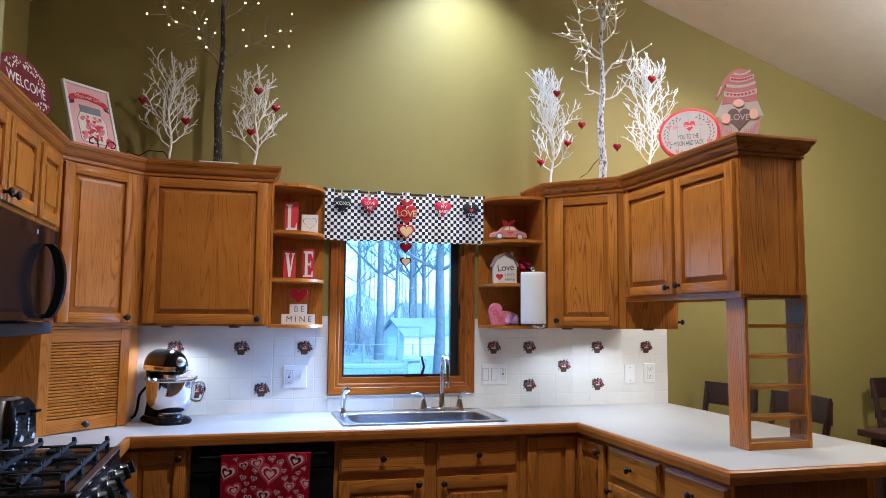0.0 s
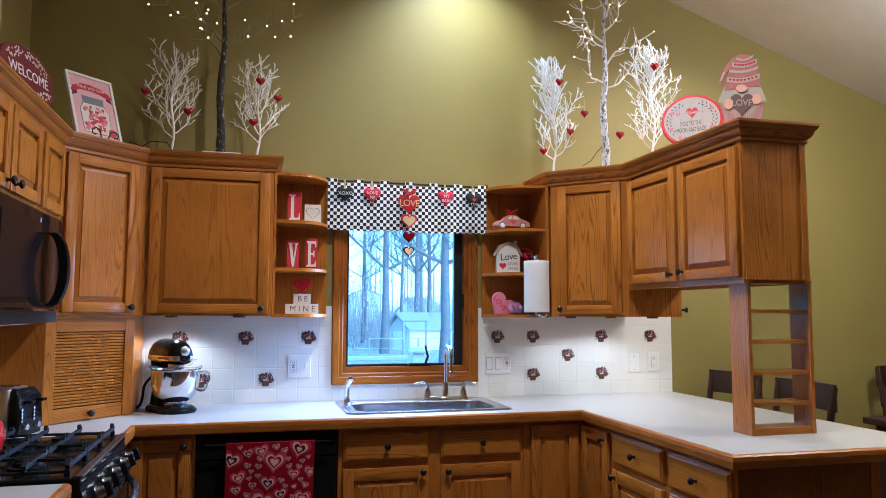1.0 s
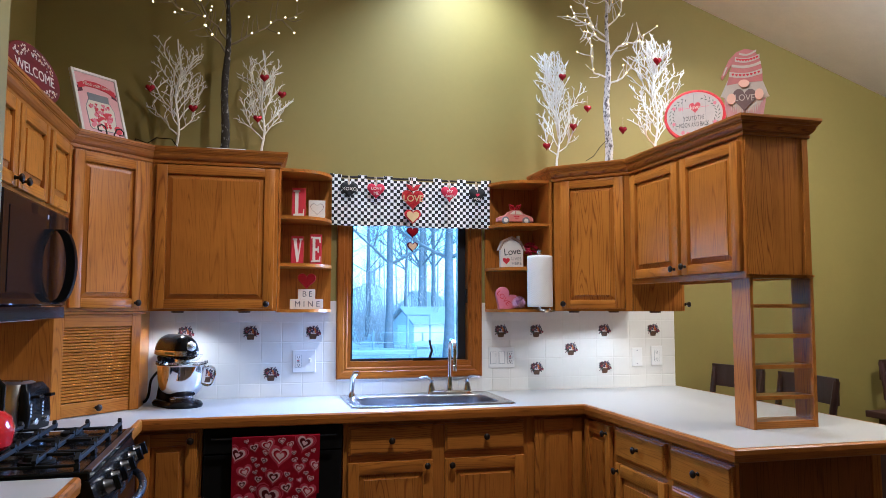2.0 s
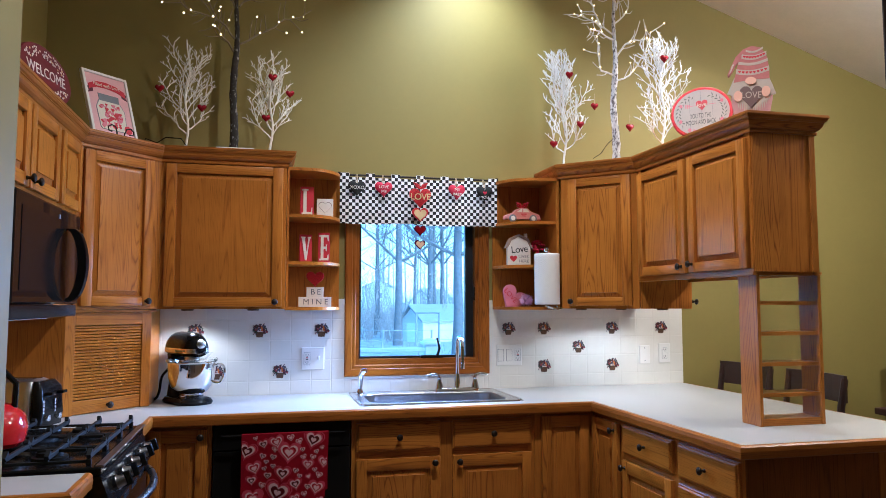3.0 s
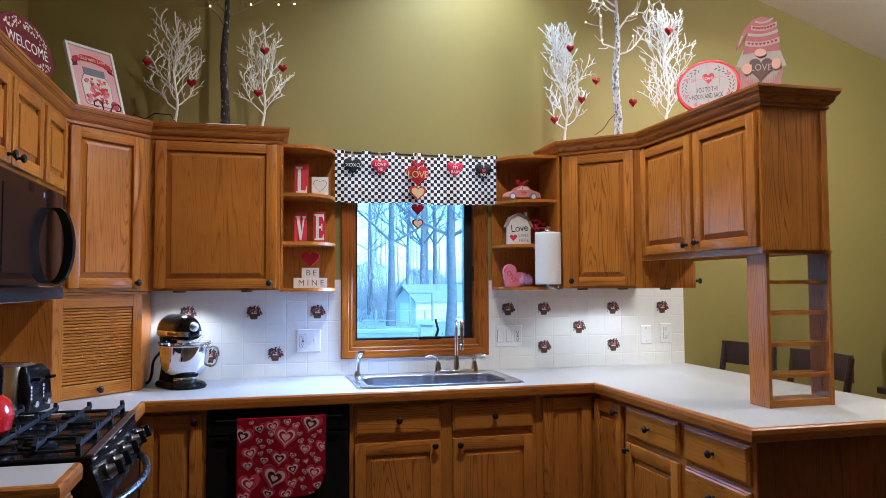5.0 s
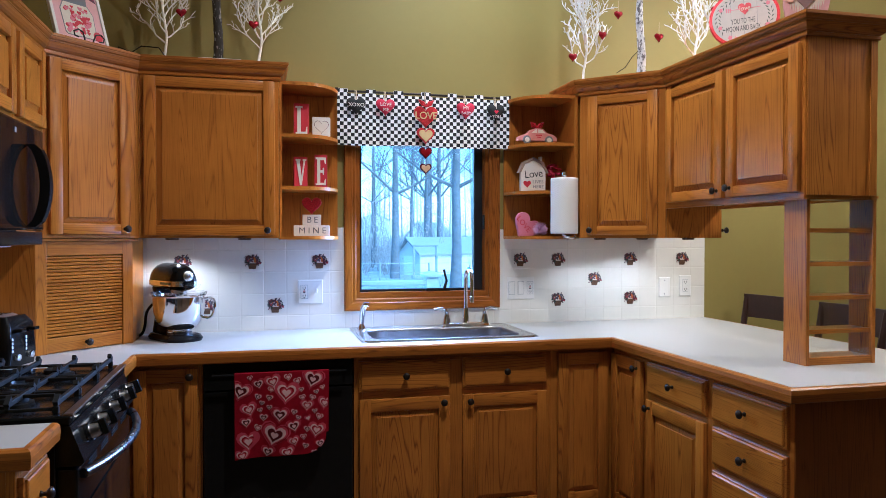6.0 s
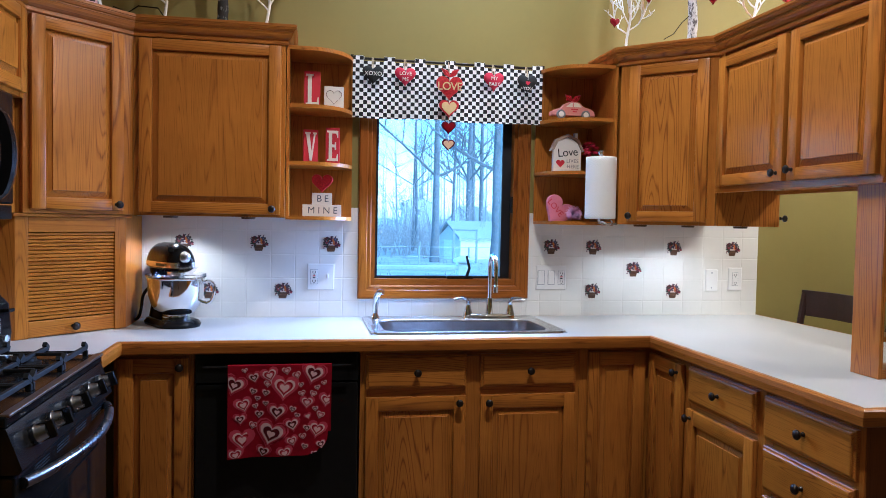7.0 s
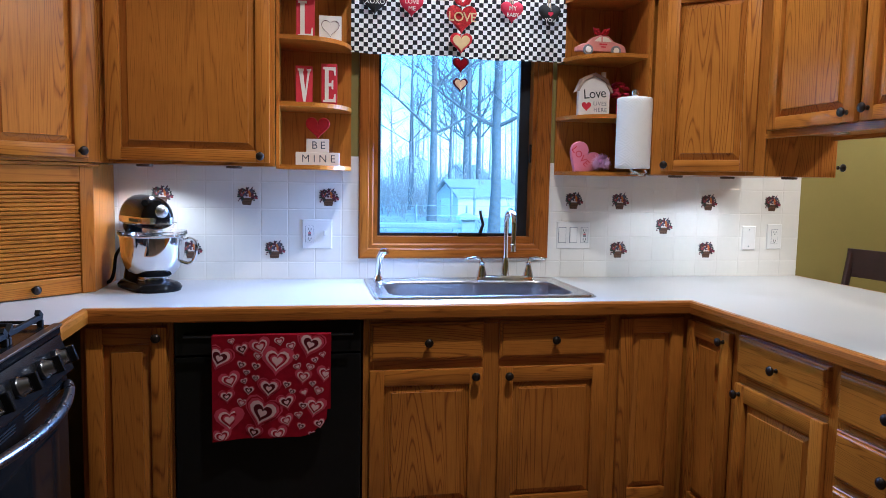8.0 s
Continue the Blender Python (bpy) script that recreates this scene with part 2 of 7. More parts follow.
def heart(w, n=28):
    """Outline of a heart in x, z, w wide, its tip at the bottom, centred."""
    pts = []
    for k in range(n):
        a = 2 * math.pi * k / n
        x = 16 * math.sin(a) ** 3
        z = 13 * math.cos(a) - 5 * math.cos(2 * a) - 2 * math.cos(3 * a) - math.cos(4 * a)
        pts.append((x / 32 * w, (z + 2.5) / 32 * w))
    return pts


def oval(rx, rz, n=32):
    return [(rx * math.cos(2 * math.pi * k / n), rz * math.sin(2 * math.pi * k / n)) for k in range(n)]


def lettering(name, body, size, m, mat, parent=None, depth=0.001, spacing=1.0, bold=0.0):
    """Text as a mesh, centred, standing in x, z and facing -y before m."""
    c = bpy.data.curves.new(name, "FONT")
    c.body, c.size, c.extrude, c.align_x, c.align_y, c.space_character = body, size, depth, "CENTER", "CENTER", spacing
    c.resolution_u, c.offset = 3, bold * size
    tmp = bpy.data.objects.new(name, c)
    scene.collection.objects.link(tmp)
    me = bpy.data.meshes.new_from_object(tmp.evaluated_get(bpy.context.evaluated_depsgraph_get()))
    bpy.data.objects.remove(tmp)
    bpy.data.curves.remove(c)
    me.materials.clear()
    me.materials.append(mat)
    me.transform(m @ pose(0, 0, 0, 90))
    o = new(name, me)
    o.parent = parent
    return o


def knob_mesh():
    bm = bmesh.new()
    lathe(bm, [(0.0075, 0), (0.0075, 0.003), (0.005, 0.006), (0.0055, 0.013), (0.012, 0.017), (0.0155, 0.022), (0.0145, 0.027), (0.008, 0.031), (0, 0.032)], 16, pose(0, 0, 0, 90))
    me = finish("knob", bm, BLACKMETAL)
    for p in me.polygons:
        p.use_smooth = True
    return me


KNOB = knob_mesh()


def knob(parent, x, y, z):
    o = new("knob", KNOB)
    o.parent, o.location = parent, (x, y, z)
    o["label"] = "round dark bronze knob"
    return o


def rings_panel(x0, x1, z0, z1, steps):
    """A rectangular panel stepped in by (inset, y) rings."""
    bm = bmesh.new()
    R = [[bm.verts.new(p) for p in ((x0 + i, y, z0 + i), (x1 - i, y, z0 + i), (x1 - i, y, z1 - i), (x0 + i, y, z1 - i))] for i, y in steps]
    for a, b in zip(R, R[1:]):
        for k in range(4):
            bm.faces.new((a[k], a[(k + 1) % 4], b[(k + 1) % 4], b[k]))
    bm.faces.new(R[-1])
    return bm


def panel_door(parent, x0, x1, z0, z1, knob_at=None, y=0.0, stile=0.051):
    """Raised-panel door in front of the plane y: stiles, rails, panel and knob."""
    t = 0.021
    rail = 0.045 if z0 > 1 else 0.056
    d = part("door", rings_panel(x0 + stile - 0.004, x1 - stile + 0.004, z0 + rail - 0.004, z1 - rail + 0.004,
                                 [(0, y - 0.001), (0, y - 0.004), (0.004, y - 0.004), (0.029, y - 0.0135), (0.0298, y - 0.0185)]), OAK_V, parent)
    pieces("stile", OAK_V, d, (x0, x0 + stile, y - t, y, z0, z1), (x1 - stile, x1, y - t, y, z0, z1), bev=0.004, smooth=True)
    pieces("rail", OAK_H, d, (x0 + stile - 0.002, x1 - stile + 0.002, y - t + 0.0006, y, z0, z0 + rail), (x0 + stile - 0.002, x1 - stile + 0.002, y - t + 0.0006, y, z1 - rail, z1), bev=0.004, smooth=True)
    if knob_at:
        knob(d, knob_at[0], y - t, knob_at[1])
    return d


def drawer_front(parent, x0, x1, z0, z1, y=0.0):
    t = 0.021
    bm = rings_panel(x0, x1, z0, z1, [(0, y), (0, y - 0.0115), (0.0025, y - 0.0135), (0.0075, y - 0.0140), (0.0085, y - 0.0180), (0.0115, y - 0.0205), (0.016, y - t)])
    d = part("drawer_front", bm, OAK_H, parent)
    knob(d, (x0 + x1) / 2, y - t, (z0 + z1) / 2)
    return d


def cabinet(name, m, w, z0, z1, depth, doors=(), drawers=(), label="", group="", kick=0.0, stile=0.038, ff=True, body_top=None):
    """A cabinet in its own axes: x along the front, front face in y = 0, depth towards +y."""
    c = thing(name, label, "cabinet", m, group)
    part("body", boxes((0.002, w - 0.002, 0.019, depth, z0 + kick, body_top or z1), bev=0.001), OAK_V, c)
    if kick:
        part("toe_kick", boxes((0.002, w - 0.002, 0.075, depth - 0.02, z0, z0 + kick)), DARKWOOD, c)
    zb = z0 + kick
    if ff:
        pieces("face_stile", OAK_V, c, (0, stile, 0, 0.0189, zb, z1), (w - stile, w, 0, 0.0189, zb, z1), bev=0.0015)
        pieces("face_rail", OAK_H, c, (stile, w - stile, 0.0003, 0.0189, z1 - 0.04, z1), (stile, w - stile, 0.0003, 0.0189, zb, zb + 0.04), bev=0.001)
    for z in sorted({d[2] for d in drawers if d[2] > zb + 0.1}):
        part("face_rail", boxes((stile, w - stile, 0.0005, 0.0188, z - 0.034, z + 0.004), bev=0.001), OAK_H, c)
    for d in doors:
        panel_door(c, *d)
    for d in drawers:
        drawer_front(c, *d)
    return c


def heading(x, y, deg):
    return pose(x, y, 0, 0, 0, deg)

# ---- the room ----
WALL_X, FAR_X, BACK_Y = -0.868, 7.0, -7.4
WIN = (0.748, 1.457, 1.064, 2.02)

# window wall with the opening cut through it, and the gable above
bm = bmesh.new()
T = 0.16
for pts in ([(WALL_X - T, 0), (WIN[0], 0), (WIN[0], WIN[3]), (WALL_X - T, WIN[3])],
            [(WIN[1], 0), (FAR_X + T, 0), (FAR_X + T, WIN[3]), (WIN[1], WIN[3])],
            [(WIN[0], 0), (WIN[1], 0), (WIN[1], WIN[2]), (WIN[0], WIN[2])],
            [(WALL_X - T, WIN[3]), (FAR_X + T, WIN[3]), (FAR_X + T, ceiling_z(FAR_X + T) + 0.0 if ceiling_z(FAR_X + T) > WIN[3] else WIN[3] + 0.02), (RIDGE_X, RIDGE_Z), (WALL_X - T, ceiling_z(WALL_X - T))]):
    prism(bm, pts, 0, T)
structure("wall_north", bm, PAINT, "olive green painted gable wall with the kitchen window", "wall")
structure("wall_west", boxes((WALL_X - T, WALL_X, BACK_Y, 0, 0, ceiling_z(WALL_X) + 0.03)), PAINT, "olive green painted side wall behind the range", "wall")
structure("wall_east", boxes((FAR_X, FAR_X + T, BACK_Y, 0, 0, 2.2)), PAINT, "olive green painted wall of the dining area", "wall")
bm = bmesh.new()
prism(bm, [(WALL_X - T, 0), (FAR_X + T, 0), (FAR_X + T, 2.03), (RIDGE_X, RIDGE_Z), (WALL_X - T, ceiling_z(WALL_X - T))], BACK_Y - T, BACK_Y)
structure("wall_south", bm, PAINT, "olive green painted wall behind the kitchen", "wall")
bm = bmesh.new()
for xa, xb in ((WALL_X - T, RIDGE_X), (RIDGE_X, FAR_X + T)):
    za, zb = RIDGE_Z - SLOPE * abs(xa - RIDGE_X), RIDGE_Z - SLOPE * abs(xb - RIDGE_X)
    prism(bm, [(xa, za), (xb, zb), (xb, zb + 0.14), (xa, za + 0.14)], BACK_Y - T, T)
structure("ceiling", bm, CEIL, "cream textured vaulted ceiling", "ceiling")
structure("floor", boxes((WALL_X - T, FAR_X + T, BACK_Y - T, T, -0.12, 0)), FLOORMAT, "beige vinyl kitchen floor", "floor")
structure("wall_stub", boxes((WALL_X, -0.190, -2.72, -2.586, 0, ceiling_z(WALL_X))), PAINT, "end of a painted partition wall beside the kitchen entrance", "wall")
structure("trim", boxes((0.917, 1.04, -3.51, -3.406, 0, ceiling_z(0.95)), bev=0.004), DARKWOOD, "dark stained wooden casing at the kitchen entrance", "trim")

# trim rings and lenses of the recessed lights, the added fill pair included
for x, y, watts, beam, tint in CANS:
    c = thing("unseen_recessed_light", "unseen white recessed ceiling light, switched on", "ceiling light", pose(x, y, ceiling_z(x) - 0.002, 0, math.degrees(math.atan(SLOPE)) * (1 if x > RIDGE_X else -1)), "recessed ceiling lights")
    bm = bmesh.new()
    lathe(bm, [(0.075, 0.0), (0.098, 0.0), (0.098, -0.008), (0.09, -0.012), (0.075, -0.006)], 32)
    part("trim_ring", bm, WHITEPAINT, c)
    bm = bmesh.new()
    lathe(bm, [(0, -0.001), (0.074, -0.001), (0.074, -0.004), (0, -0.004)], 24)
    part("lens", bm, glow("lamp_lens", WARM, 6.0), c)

# fitting built around the added fill lamp
dome = thing("fill_ceiling_light", "unseen opal dome light added as fill over the dining area", "ceiling light", pose(FILL_DOME[0], FILL_DOME[1], ceiling_z(FILL_DOME[0]), 0, math.degrees(math.atan(SLOPE))))
bm = bmesh.new()
lathe(bm, [(0, -0.002), (0.13, -0.002), (0.135, -0.03), (0.12, -0.035), (0, -0.035)], 32)
part("canopy", bm, WHITEPAINT, dome, smooth=True)
bm = bmesh.new()
lathe(bm, [(0.118, -0.036), (0.115, -0.060), (0.09, -0.088), (0.05, -0.103), (0, -0.108)], 32)
part("glass_dome", bm, glow("opal_dome", WARM, 3.0), dome, smooth=True)

# ---- window ----
wx0, wx1, wz0, wz1 = WIN
w = thing("window_1", "oak-cased casement window with a black sash", "window")
w["kind"] = "structure"
CAS = 0.062
prof = [(0.0, 0.0), (0.0, -0.012), (0.006, -0.016), (0.020, -0.016), (0.024, -0.021), (0.050, -0.026), (0.058, -0.026), (CAS, -0.020), (CAS, 0.0)]
for name, a, b, mat in (("casing", (wx0, wz1), (wx0, wz0), OAK_WINDOW_V), ("casing", (wx1, wz0), (wx1, wz1), OAK_WINDOW_V), ("casing", (wx0, wz0), (wx1, wz0), OAK_WINDOW_H), ("casing", (wx1, wz1), (wx0, wz1), OAK_WINDOW_H)):
    bm = bmesh.new()
    d = (Vector(b) - Vector(a)).normalized()
    n = Vector((d.y, -d.x))
    ra = [bm.verts.new((a[0] + n.x * o - d.x * o, y, a[1] + n.y * o - d.y * o)) for o, y in prof]
    rb = [bm.verts.new((b[0] + n.x * o + d.x * o, y, b[1] + n.y * o + d.y * o)) for o, y in prof]
    for j in range(len(prof)):
        k = (j + 1) % len(prof)
        bm.faces.new((ra[j], ra[k], rb[k], rb[j]))
    bm.faces.new(ra); bm.faces.new(rb)
    part(name, bm, mat, w)
pieces("jamb", OAK_WINDOW_V, w, (wx0, wx0 + 0.018, -0.004, 0.13, wz0, wz1), (wx1 - 0.018, wx1, -0.004, 0.13, wz0, wz1))
pieces("sill", OAK_WINDOW_H, w, (wx0 + 0.018, wx1 - 0.018, -0.004, 0.13, wz0, wz0 + 0.030), (wx0 + 0.018, wx1 - 0.018, -0.004, 0.13, wz1 - 0.018, wz1))
sx0, sx1, sz0, sz1 = wx0 + 0.018, wx1 - 0.018, wz0 + 0.030, wz1 - 0.018
pieces("sash_bar", BLACKFRAME, w, (sx0, sx0 + 0.016, 0.045, 0.085, sz0, sz1), (sx1 - 0.046, sx1, 0.045, 0.085, sz0, sz1), (sx0 + 0.016, sx1 - 0.046, 0.0451, 0.085, sz0, sz0 + 0.012), (sx0 + 0.016, sx1 - 0.046, 0.0451, 0.085, sz1 - 0.03, sz1), bev=0.002, label="black window sash")
# pane tint added to give the daylit view its cyan cast
pane = part("pane", boxes((sx0 + 0.014, sx1 - 0.044, 0.062, 0.066, sz0 + 0.010, sz1 - 0.028)), glass("cyan_tinted_glass", 0.0, (0.74, 0.98, 1.0)), w)
pane.visible_shadow = False
bm = boxes((1.12, 1.25, 0.005, 0.035, wz0 + 0.030, wz0 + 0.046), bev=0.004)
tube(bm, [(1.215, 0.0, wz0 + 0.046), (1.225, -0.012, wz0 + 0.085), (1.212, -0.016, wz0 + 0.13), (1.210, -0.016, wz0 + 0.145)], [0.008, 0.007, 0.006, 0.007], 10)
part("crank", bm, BLACKMETAL, w, "dark folding window crank", True)
for x in (sx0 + 0.006, sx1 - 0.004):
    part("latch", boxes((x - 0.004, x + 0.004, -0.002, 0.02, 1.42, 1.50), bev=0.002), BLACKMETAL, w)

# ---- splashback tiles: structure boards here, the single tiles at the end ----
COUNTER = 0.914
structure("splashback", boxes((-0.295, 0.688, -0.0073, -0.0005, COUNTER, 1.428), (0.688, 1.514, -0.0073, -0.0005, COUNTER, 1.001), (1.514, 2.771, -0.0073, -0.0005, COUNTER, 1.421)), GROUT, "white tiled splashback with pale grout", "splashback")
SPLASH = scene.objects["splashback"]

# ---- base cabinets ----
FY, FX = -0.605, 1.885
BASEZ = 0.875
cabinet("base_cabinet", heading(-0.245, FY, 0), 0.285, 0, BASEZ, 0.58, [(0.02, 0.266, 0.14, 0.845, (0.236, 0.813))], label="golden oak base cabinet with one raised-panel door")
c = cabinet("sink_cabinet", heading(0.66, FY, 0), 0.906, 0, BASEZ, 0.58,
            [(0.022, 0.425, 0.14, 0.677, (0.393, 0.652)), (0.484, 0.887, 0.14, 0.677, (0.514, 0.649))],
            [(0.022, 0.425, 0.708, 0.843), (0.484, 0.887, 0.708, 0.843)], label="golden oak sink cabinet with two drawers over two doors", body_top=0.72)
part("mullion", boxes((0.415, 0.495, -0.0002, 0.0185, 0.041, 0.834)), OAK_V, c)
cabinet("base_cabinet", heading(1.567, FY, 0), 0.318, 0, BASEZ, 0.58, [(0.033, 0.285, 0.14, 0.845)], label="golden oak corner base cabinet with a plain raised-panel door")
# peninsula run, facing the kitchen
cabinet("base_cabinet", heading(FX, FY - 0.002, -90), 0.325, 0, BASEZ, 0.55, [(0.016, 0.286, 0.14, 0.840, (0.256, 0.805))], label="narrow golden oak base cabinet with one door")
cabinet("base_cabinet", heading(FX, -0.934, -90), 0.458, 0, BASEZ, 0.55, [(0.005, 0.423, 0.14, 0.687, (0.035, 0.655))], [(0.005, 0.423, 0.714, 0.846)], label="golden oak base cabinet with a drawer above a door")
cabinet("drawer_cabinet", heading(FX, -1.394, -90), 0.412, 0, BASEZ, 0.55, (), [(0.007, 0.395, z, z2) for z, z2 in ((0.710, 0.846), (0.550, 0.688), (0.358, 0.528), (0.14, 0.336))], label="golden oak drawer cabinet at the peninsula end")
# same oak toned down: the panel's shade is put into its colour
structure("end_panel", boxes((FX + 0.001, 2.435, -1.812, -1.8065, 0.0, 0.874)), oak("shaded_oak", "z", (0.52, 0.46, 0.5)), "oak end panel of the peninsula with shade in its colour", "panel")
structure("corner_post", boxes((2.44, 2.48, -1.812, -1.77, 0, 0.874), bev=0.002), OAK_V, "oak corner post of the peninsula", "panel")
# range side
cabinet("base_cabinet", heading(-0.252, -0.915, 90), 0.05, 0, BASEZ, 0.58, label="narrow oak filler cabinet between corner and range", ff=False)
c = cabinet("base_cabinet", heading(-0.252, -1.955, 90), 0.215, 0, BASEZ, 0.58, [(0.015, 0.2, 0.14, 0.683, (0.17, 0.655))], [(0.015, 0.2, 0.704, 0.843)], label="narrow golden oak base cabinet beside the range")

# ---- worktops ----
SX0, SX1, SY0, SY1 = 0.735, 1.50, -0.545, -0.075
EX, EY, PX, PY = 1.865, -0.648, 2.775, -1.82
bm = bmesh.new()
LX = -0.222
for pts in ([(WALL_X, -0.001), (WALL_X, -0.93), (LX, -0.93), (LX, -0.001)],
            [(LX, -0.001), (LX, EY), (SX0, EY), (SX0, -0.001)],
            [(SX0, -0.001), (SX0, SY1), (SX1, SY1), (SX1, -0.001)],
            [(SX0, SY0), (SX0, EY), (SX1, EY), (SX1, SY0)],
            [(SX1, -0.001), (SX1, EY), (EX, EY), (EX, -0.001)],
            [(EX, -0.001), (EX, PY), (PX, PY), (PX, -0.001)]):
    slab(bm, pts, 0.876, COUNTER)
bmesh.ops.remove_doubles(bm, verts=bm.verts, dist=0.0002)
o = solo("worktop", bm, LAMINATE, "white laminate worktop with an oak front edge", "worktop", smooth=False)
EDGE = [(0.0, 0.866), (0.014, 0.866), (0.018, 0.870), (0.020, 0.893), (0.018, 0.908), (0.012, 0.9135), (0.0, 0.9145)]
bm = sweep(bmesh.new(), [(LX, -0.93), (LX, EY), (EX, EY), (EX, PY), (PX, PY), (PX, -0.002)], EDGE, 1)
part("edge_strip", bm, OAK_TRIM, o, "golden oak edge strip")
o = solo("worktop", slab(bmesh.new(), [(WALL_X, -1.733), (WALL_X, -1.955), (LX - 0.012, -1.955), (LX - 0.012, -1.733)], 0.876, COUNTER), LAMINATE, "short white laminate worktop with oak edge beside the range", "worktop", smooth=False)
part("edge_strip", sweep(bmesh.new(), [(WALL_X, -1.955), (LX - 0.012, -1.955), (LX - 0.012, -1.733)], EDGE, 1), OAK_TRIM, o, "golden oak edge strip")

# ---- wall cabinets ----
UD = 0.305
ZU0, ZU1 = 1.375, 2.135
cabinet("wall_cabinet", heading(-0.245, -UD, 0), 0.60, ZU0, ZU1, 0.30, [(0.022, 0.582, 1.387, 2.088, (0.548, 1.41))], label="golden oak wall cabinet with a raised-panel door")


def corner_cabinet(name, m, label, door, knob_x, w=0.4313):
    """Diagonal corner wall cabinet: the front runs along x for w, the sides go back to the walls."""
    c = thing(name, label, "cabinet", m)
    h = w / 2
    s = 0.305 * math.sqrt(0.5)
    bm = slab(bmesh.new(), [(0.001, 0.019), (w - 0.001, 0.019), (w + s, s), (h, h + 2 * s + 0.0), (-s, s)], ZU0, ZU1)
    part("body", bm, OAK_V, c)
    pieces("face_stile", OAK_V, c, (0, 0.060, 0, 0.0185, ZU0, ZU1), (w - 0.066, w, 0, 0.0185, ZU0, ZU1), bev=0.0015)
    pieces("face_rail", OAK_H, c, (0.060, w - 0.066, 0.0003, 0.0185, ZU1 - 0.06, ZU1), (0.060, w - 0.066, 0.0003, 0.0185, ZU0, ZU0 + 0.03))
    panel_door(c, door[0], door[1], 1.390, 2.086, (knob_x, 1.414))
    return c


corner_cabinet("corner_cabinet", heading(-0.245 - 0.305, -0.61, 45), "golden oak diagonal corner cabinet above the appliance garage", (0.022, 0.378), 0.346)
c = corner_cabinet("corner_cabinet", heading(1.85, -0.305, -45), "golden oak diagonal corner cabinet at the peninsula", (0.046, 0.396), 0.064)
k = knob(c, 0.655, 0.19, 1.412)
k.rotation_euler = (0, 0, radians(135))
# left run over the microwave, facing the room
LXF = -0.545
cabinet("wall_cabinet", heading(LXF, -0.962, 90), 0.350, 1.78, ZU1, 0.30, [(0.015, 0.325, 1.795, 2.088)], label="small golden oak wall cabinet beside the microwave")
part("lower_panel", boxes((0.02, 0.350, 0.03, 0.30, ZU0, 1.779)), OAK_V, scene.objects["wall_cabinet.001"])
cabinet("wall_cabinet", heading(LXF, -1.724, 90), 0.76, 1.78, ZU1, 0.30, [(0.02, 0.372, 1.795, 2.088, (0.338, 1.822)), (0.388, 0.74, 1.795, 2.088, (0.422, 1.822))], label="golden oak wall cabinet with two doors above the microwave")
# peninsula run
cabinet("wall_cabinet", heading(2.155, -0.612, -90), 0.915, 1.53, ZU1, 0.30, [(0.022, 0.459, 1.542, 2.075, (0.428, 1.573)), (0.483, 0.900, 1.542, 2.075, (0.514, 1.580))], label="golden oak peninsula cabinet hung over the worktop")
c = scene.objects["wall_cabinet.003"]
part("end_panel", boxes((0.916, 0.920, 0.005, 0.295, 1.53, 2.13)), OAK_V, c)
part("end_stile", boxes((0.9165, 0.925, 0.272, 0.30, 1.53, 2.13)), OAK_V, c)
pieces("bottom_rail", OAK_H, c, (0.0, 0.917, -0.006, 0.02, 1.515, 1.53), (0.0, 0.917, 0.28, 0.30, 1.515, 1.53))
# oak end panel of the corner cabinet below the peninsula cabinet is the corner body itself

CROWN = [(o * 0.72, z) for o, z in [(0.0, 2.094), (0.008, 2.094), (0.011, 2.098), (0.011, 2.107), (0.008, 2.1085), (0.008, 2.111), (0.016, 2.114), (0.026, 2.121), (0.034, 2.131), (0.037, 2.142), (0.041, 2.1425), (0.041, 2.1465), (0.049, 2.150), (0.054, 2.157), (0.054, 2.160), (0.058, 2.1615), (0.058, 2.172), (0.0, 2.172)]]
o = structure("crown_moulding_1", sweep(bmesh.new(), [(LXF, -1.71), (LXF, -0.61 + 0.002), (-0.247, -UD), (0.357, -UD), (0.357, -0.002)], CROWN, 1), OAK_TRIM, "golden oak crown moulding", "moulding")
o = structure("crown_moulding_2", sweep(bmesh.new(), [(1.848, -0.002), (1.848, -UD), (2.153, -0.61), (2.153, -1.535), (2.457, -1.535), (2.457, -0.002)], CROWN, 1), OAK_TRIM, "golden oak crown moulding", "moulding")
structure("cabinet_top_1", slab(bmesh.new(), [(WALL_X, -0.001), (WALL_X, -1.70), (LXF, -1.70), (LXF, -0.61), (-0.247, -UD), (0.355, -UD), (0.355, -0.001)], 2.1355, 2.1395), OAK_Y, "oak tops of the wall cabinets", "cabinet top")
structure("cabinet_top_2", slab(bmesh.new(), [(1.852, -0.001), (1.852, -UD), (2.157, -0.61), (2.157, -1.52), (2.455, -1.52), (2.455, -0.001)], 2.1355, 2.1395), OAK_Y, "oak tops of the peninsula cabinets", "cabinet top")

# ---- more materials ----
WHITETREE = plain("white_twig_plastic", (0.78, 0.79, 0.80), 0.6, 0, 0.05, 60.0, 0.4)
CREAMTREE = plain("cream_twig_plastic", (0.84, 0.80, 0.70), 0.6, 0, 0.1, 60.0, 0.4)
GLITTER = plain("red_glitter", (0.50, 0.015, 0.02), 0.32, 0.35, 0.7, 160.0, 0.8)
PINK = plain("pink_paint", (0.66, 0.20, 0.27), 0.5, 0, 0.08, 20.0)
PALEPINK = plain("pale_pink_card", (0.72, 0.42, 0.44), 0.55, 0, 0.06, 20.0)
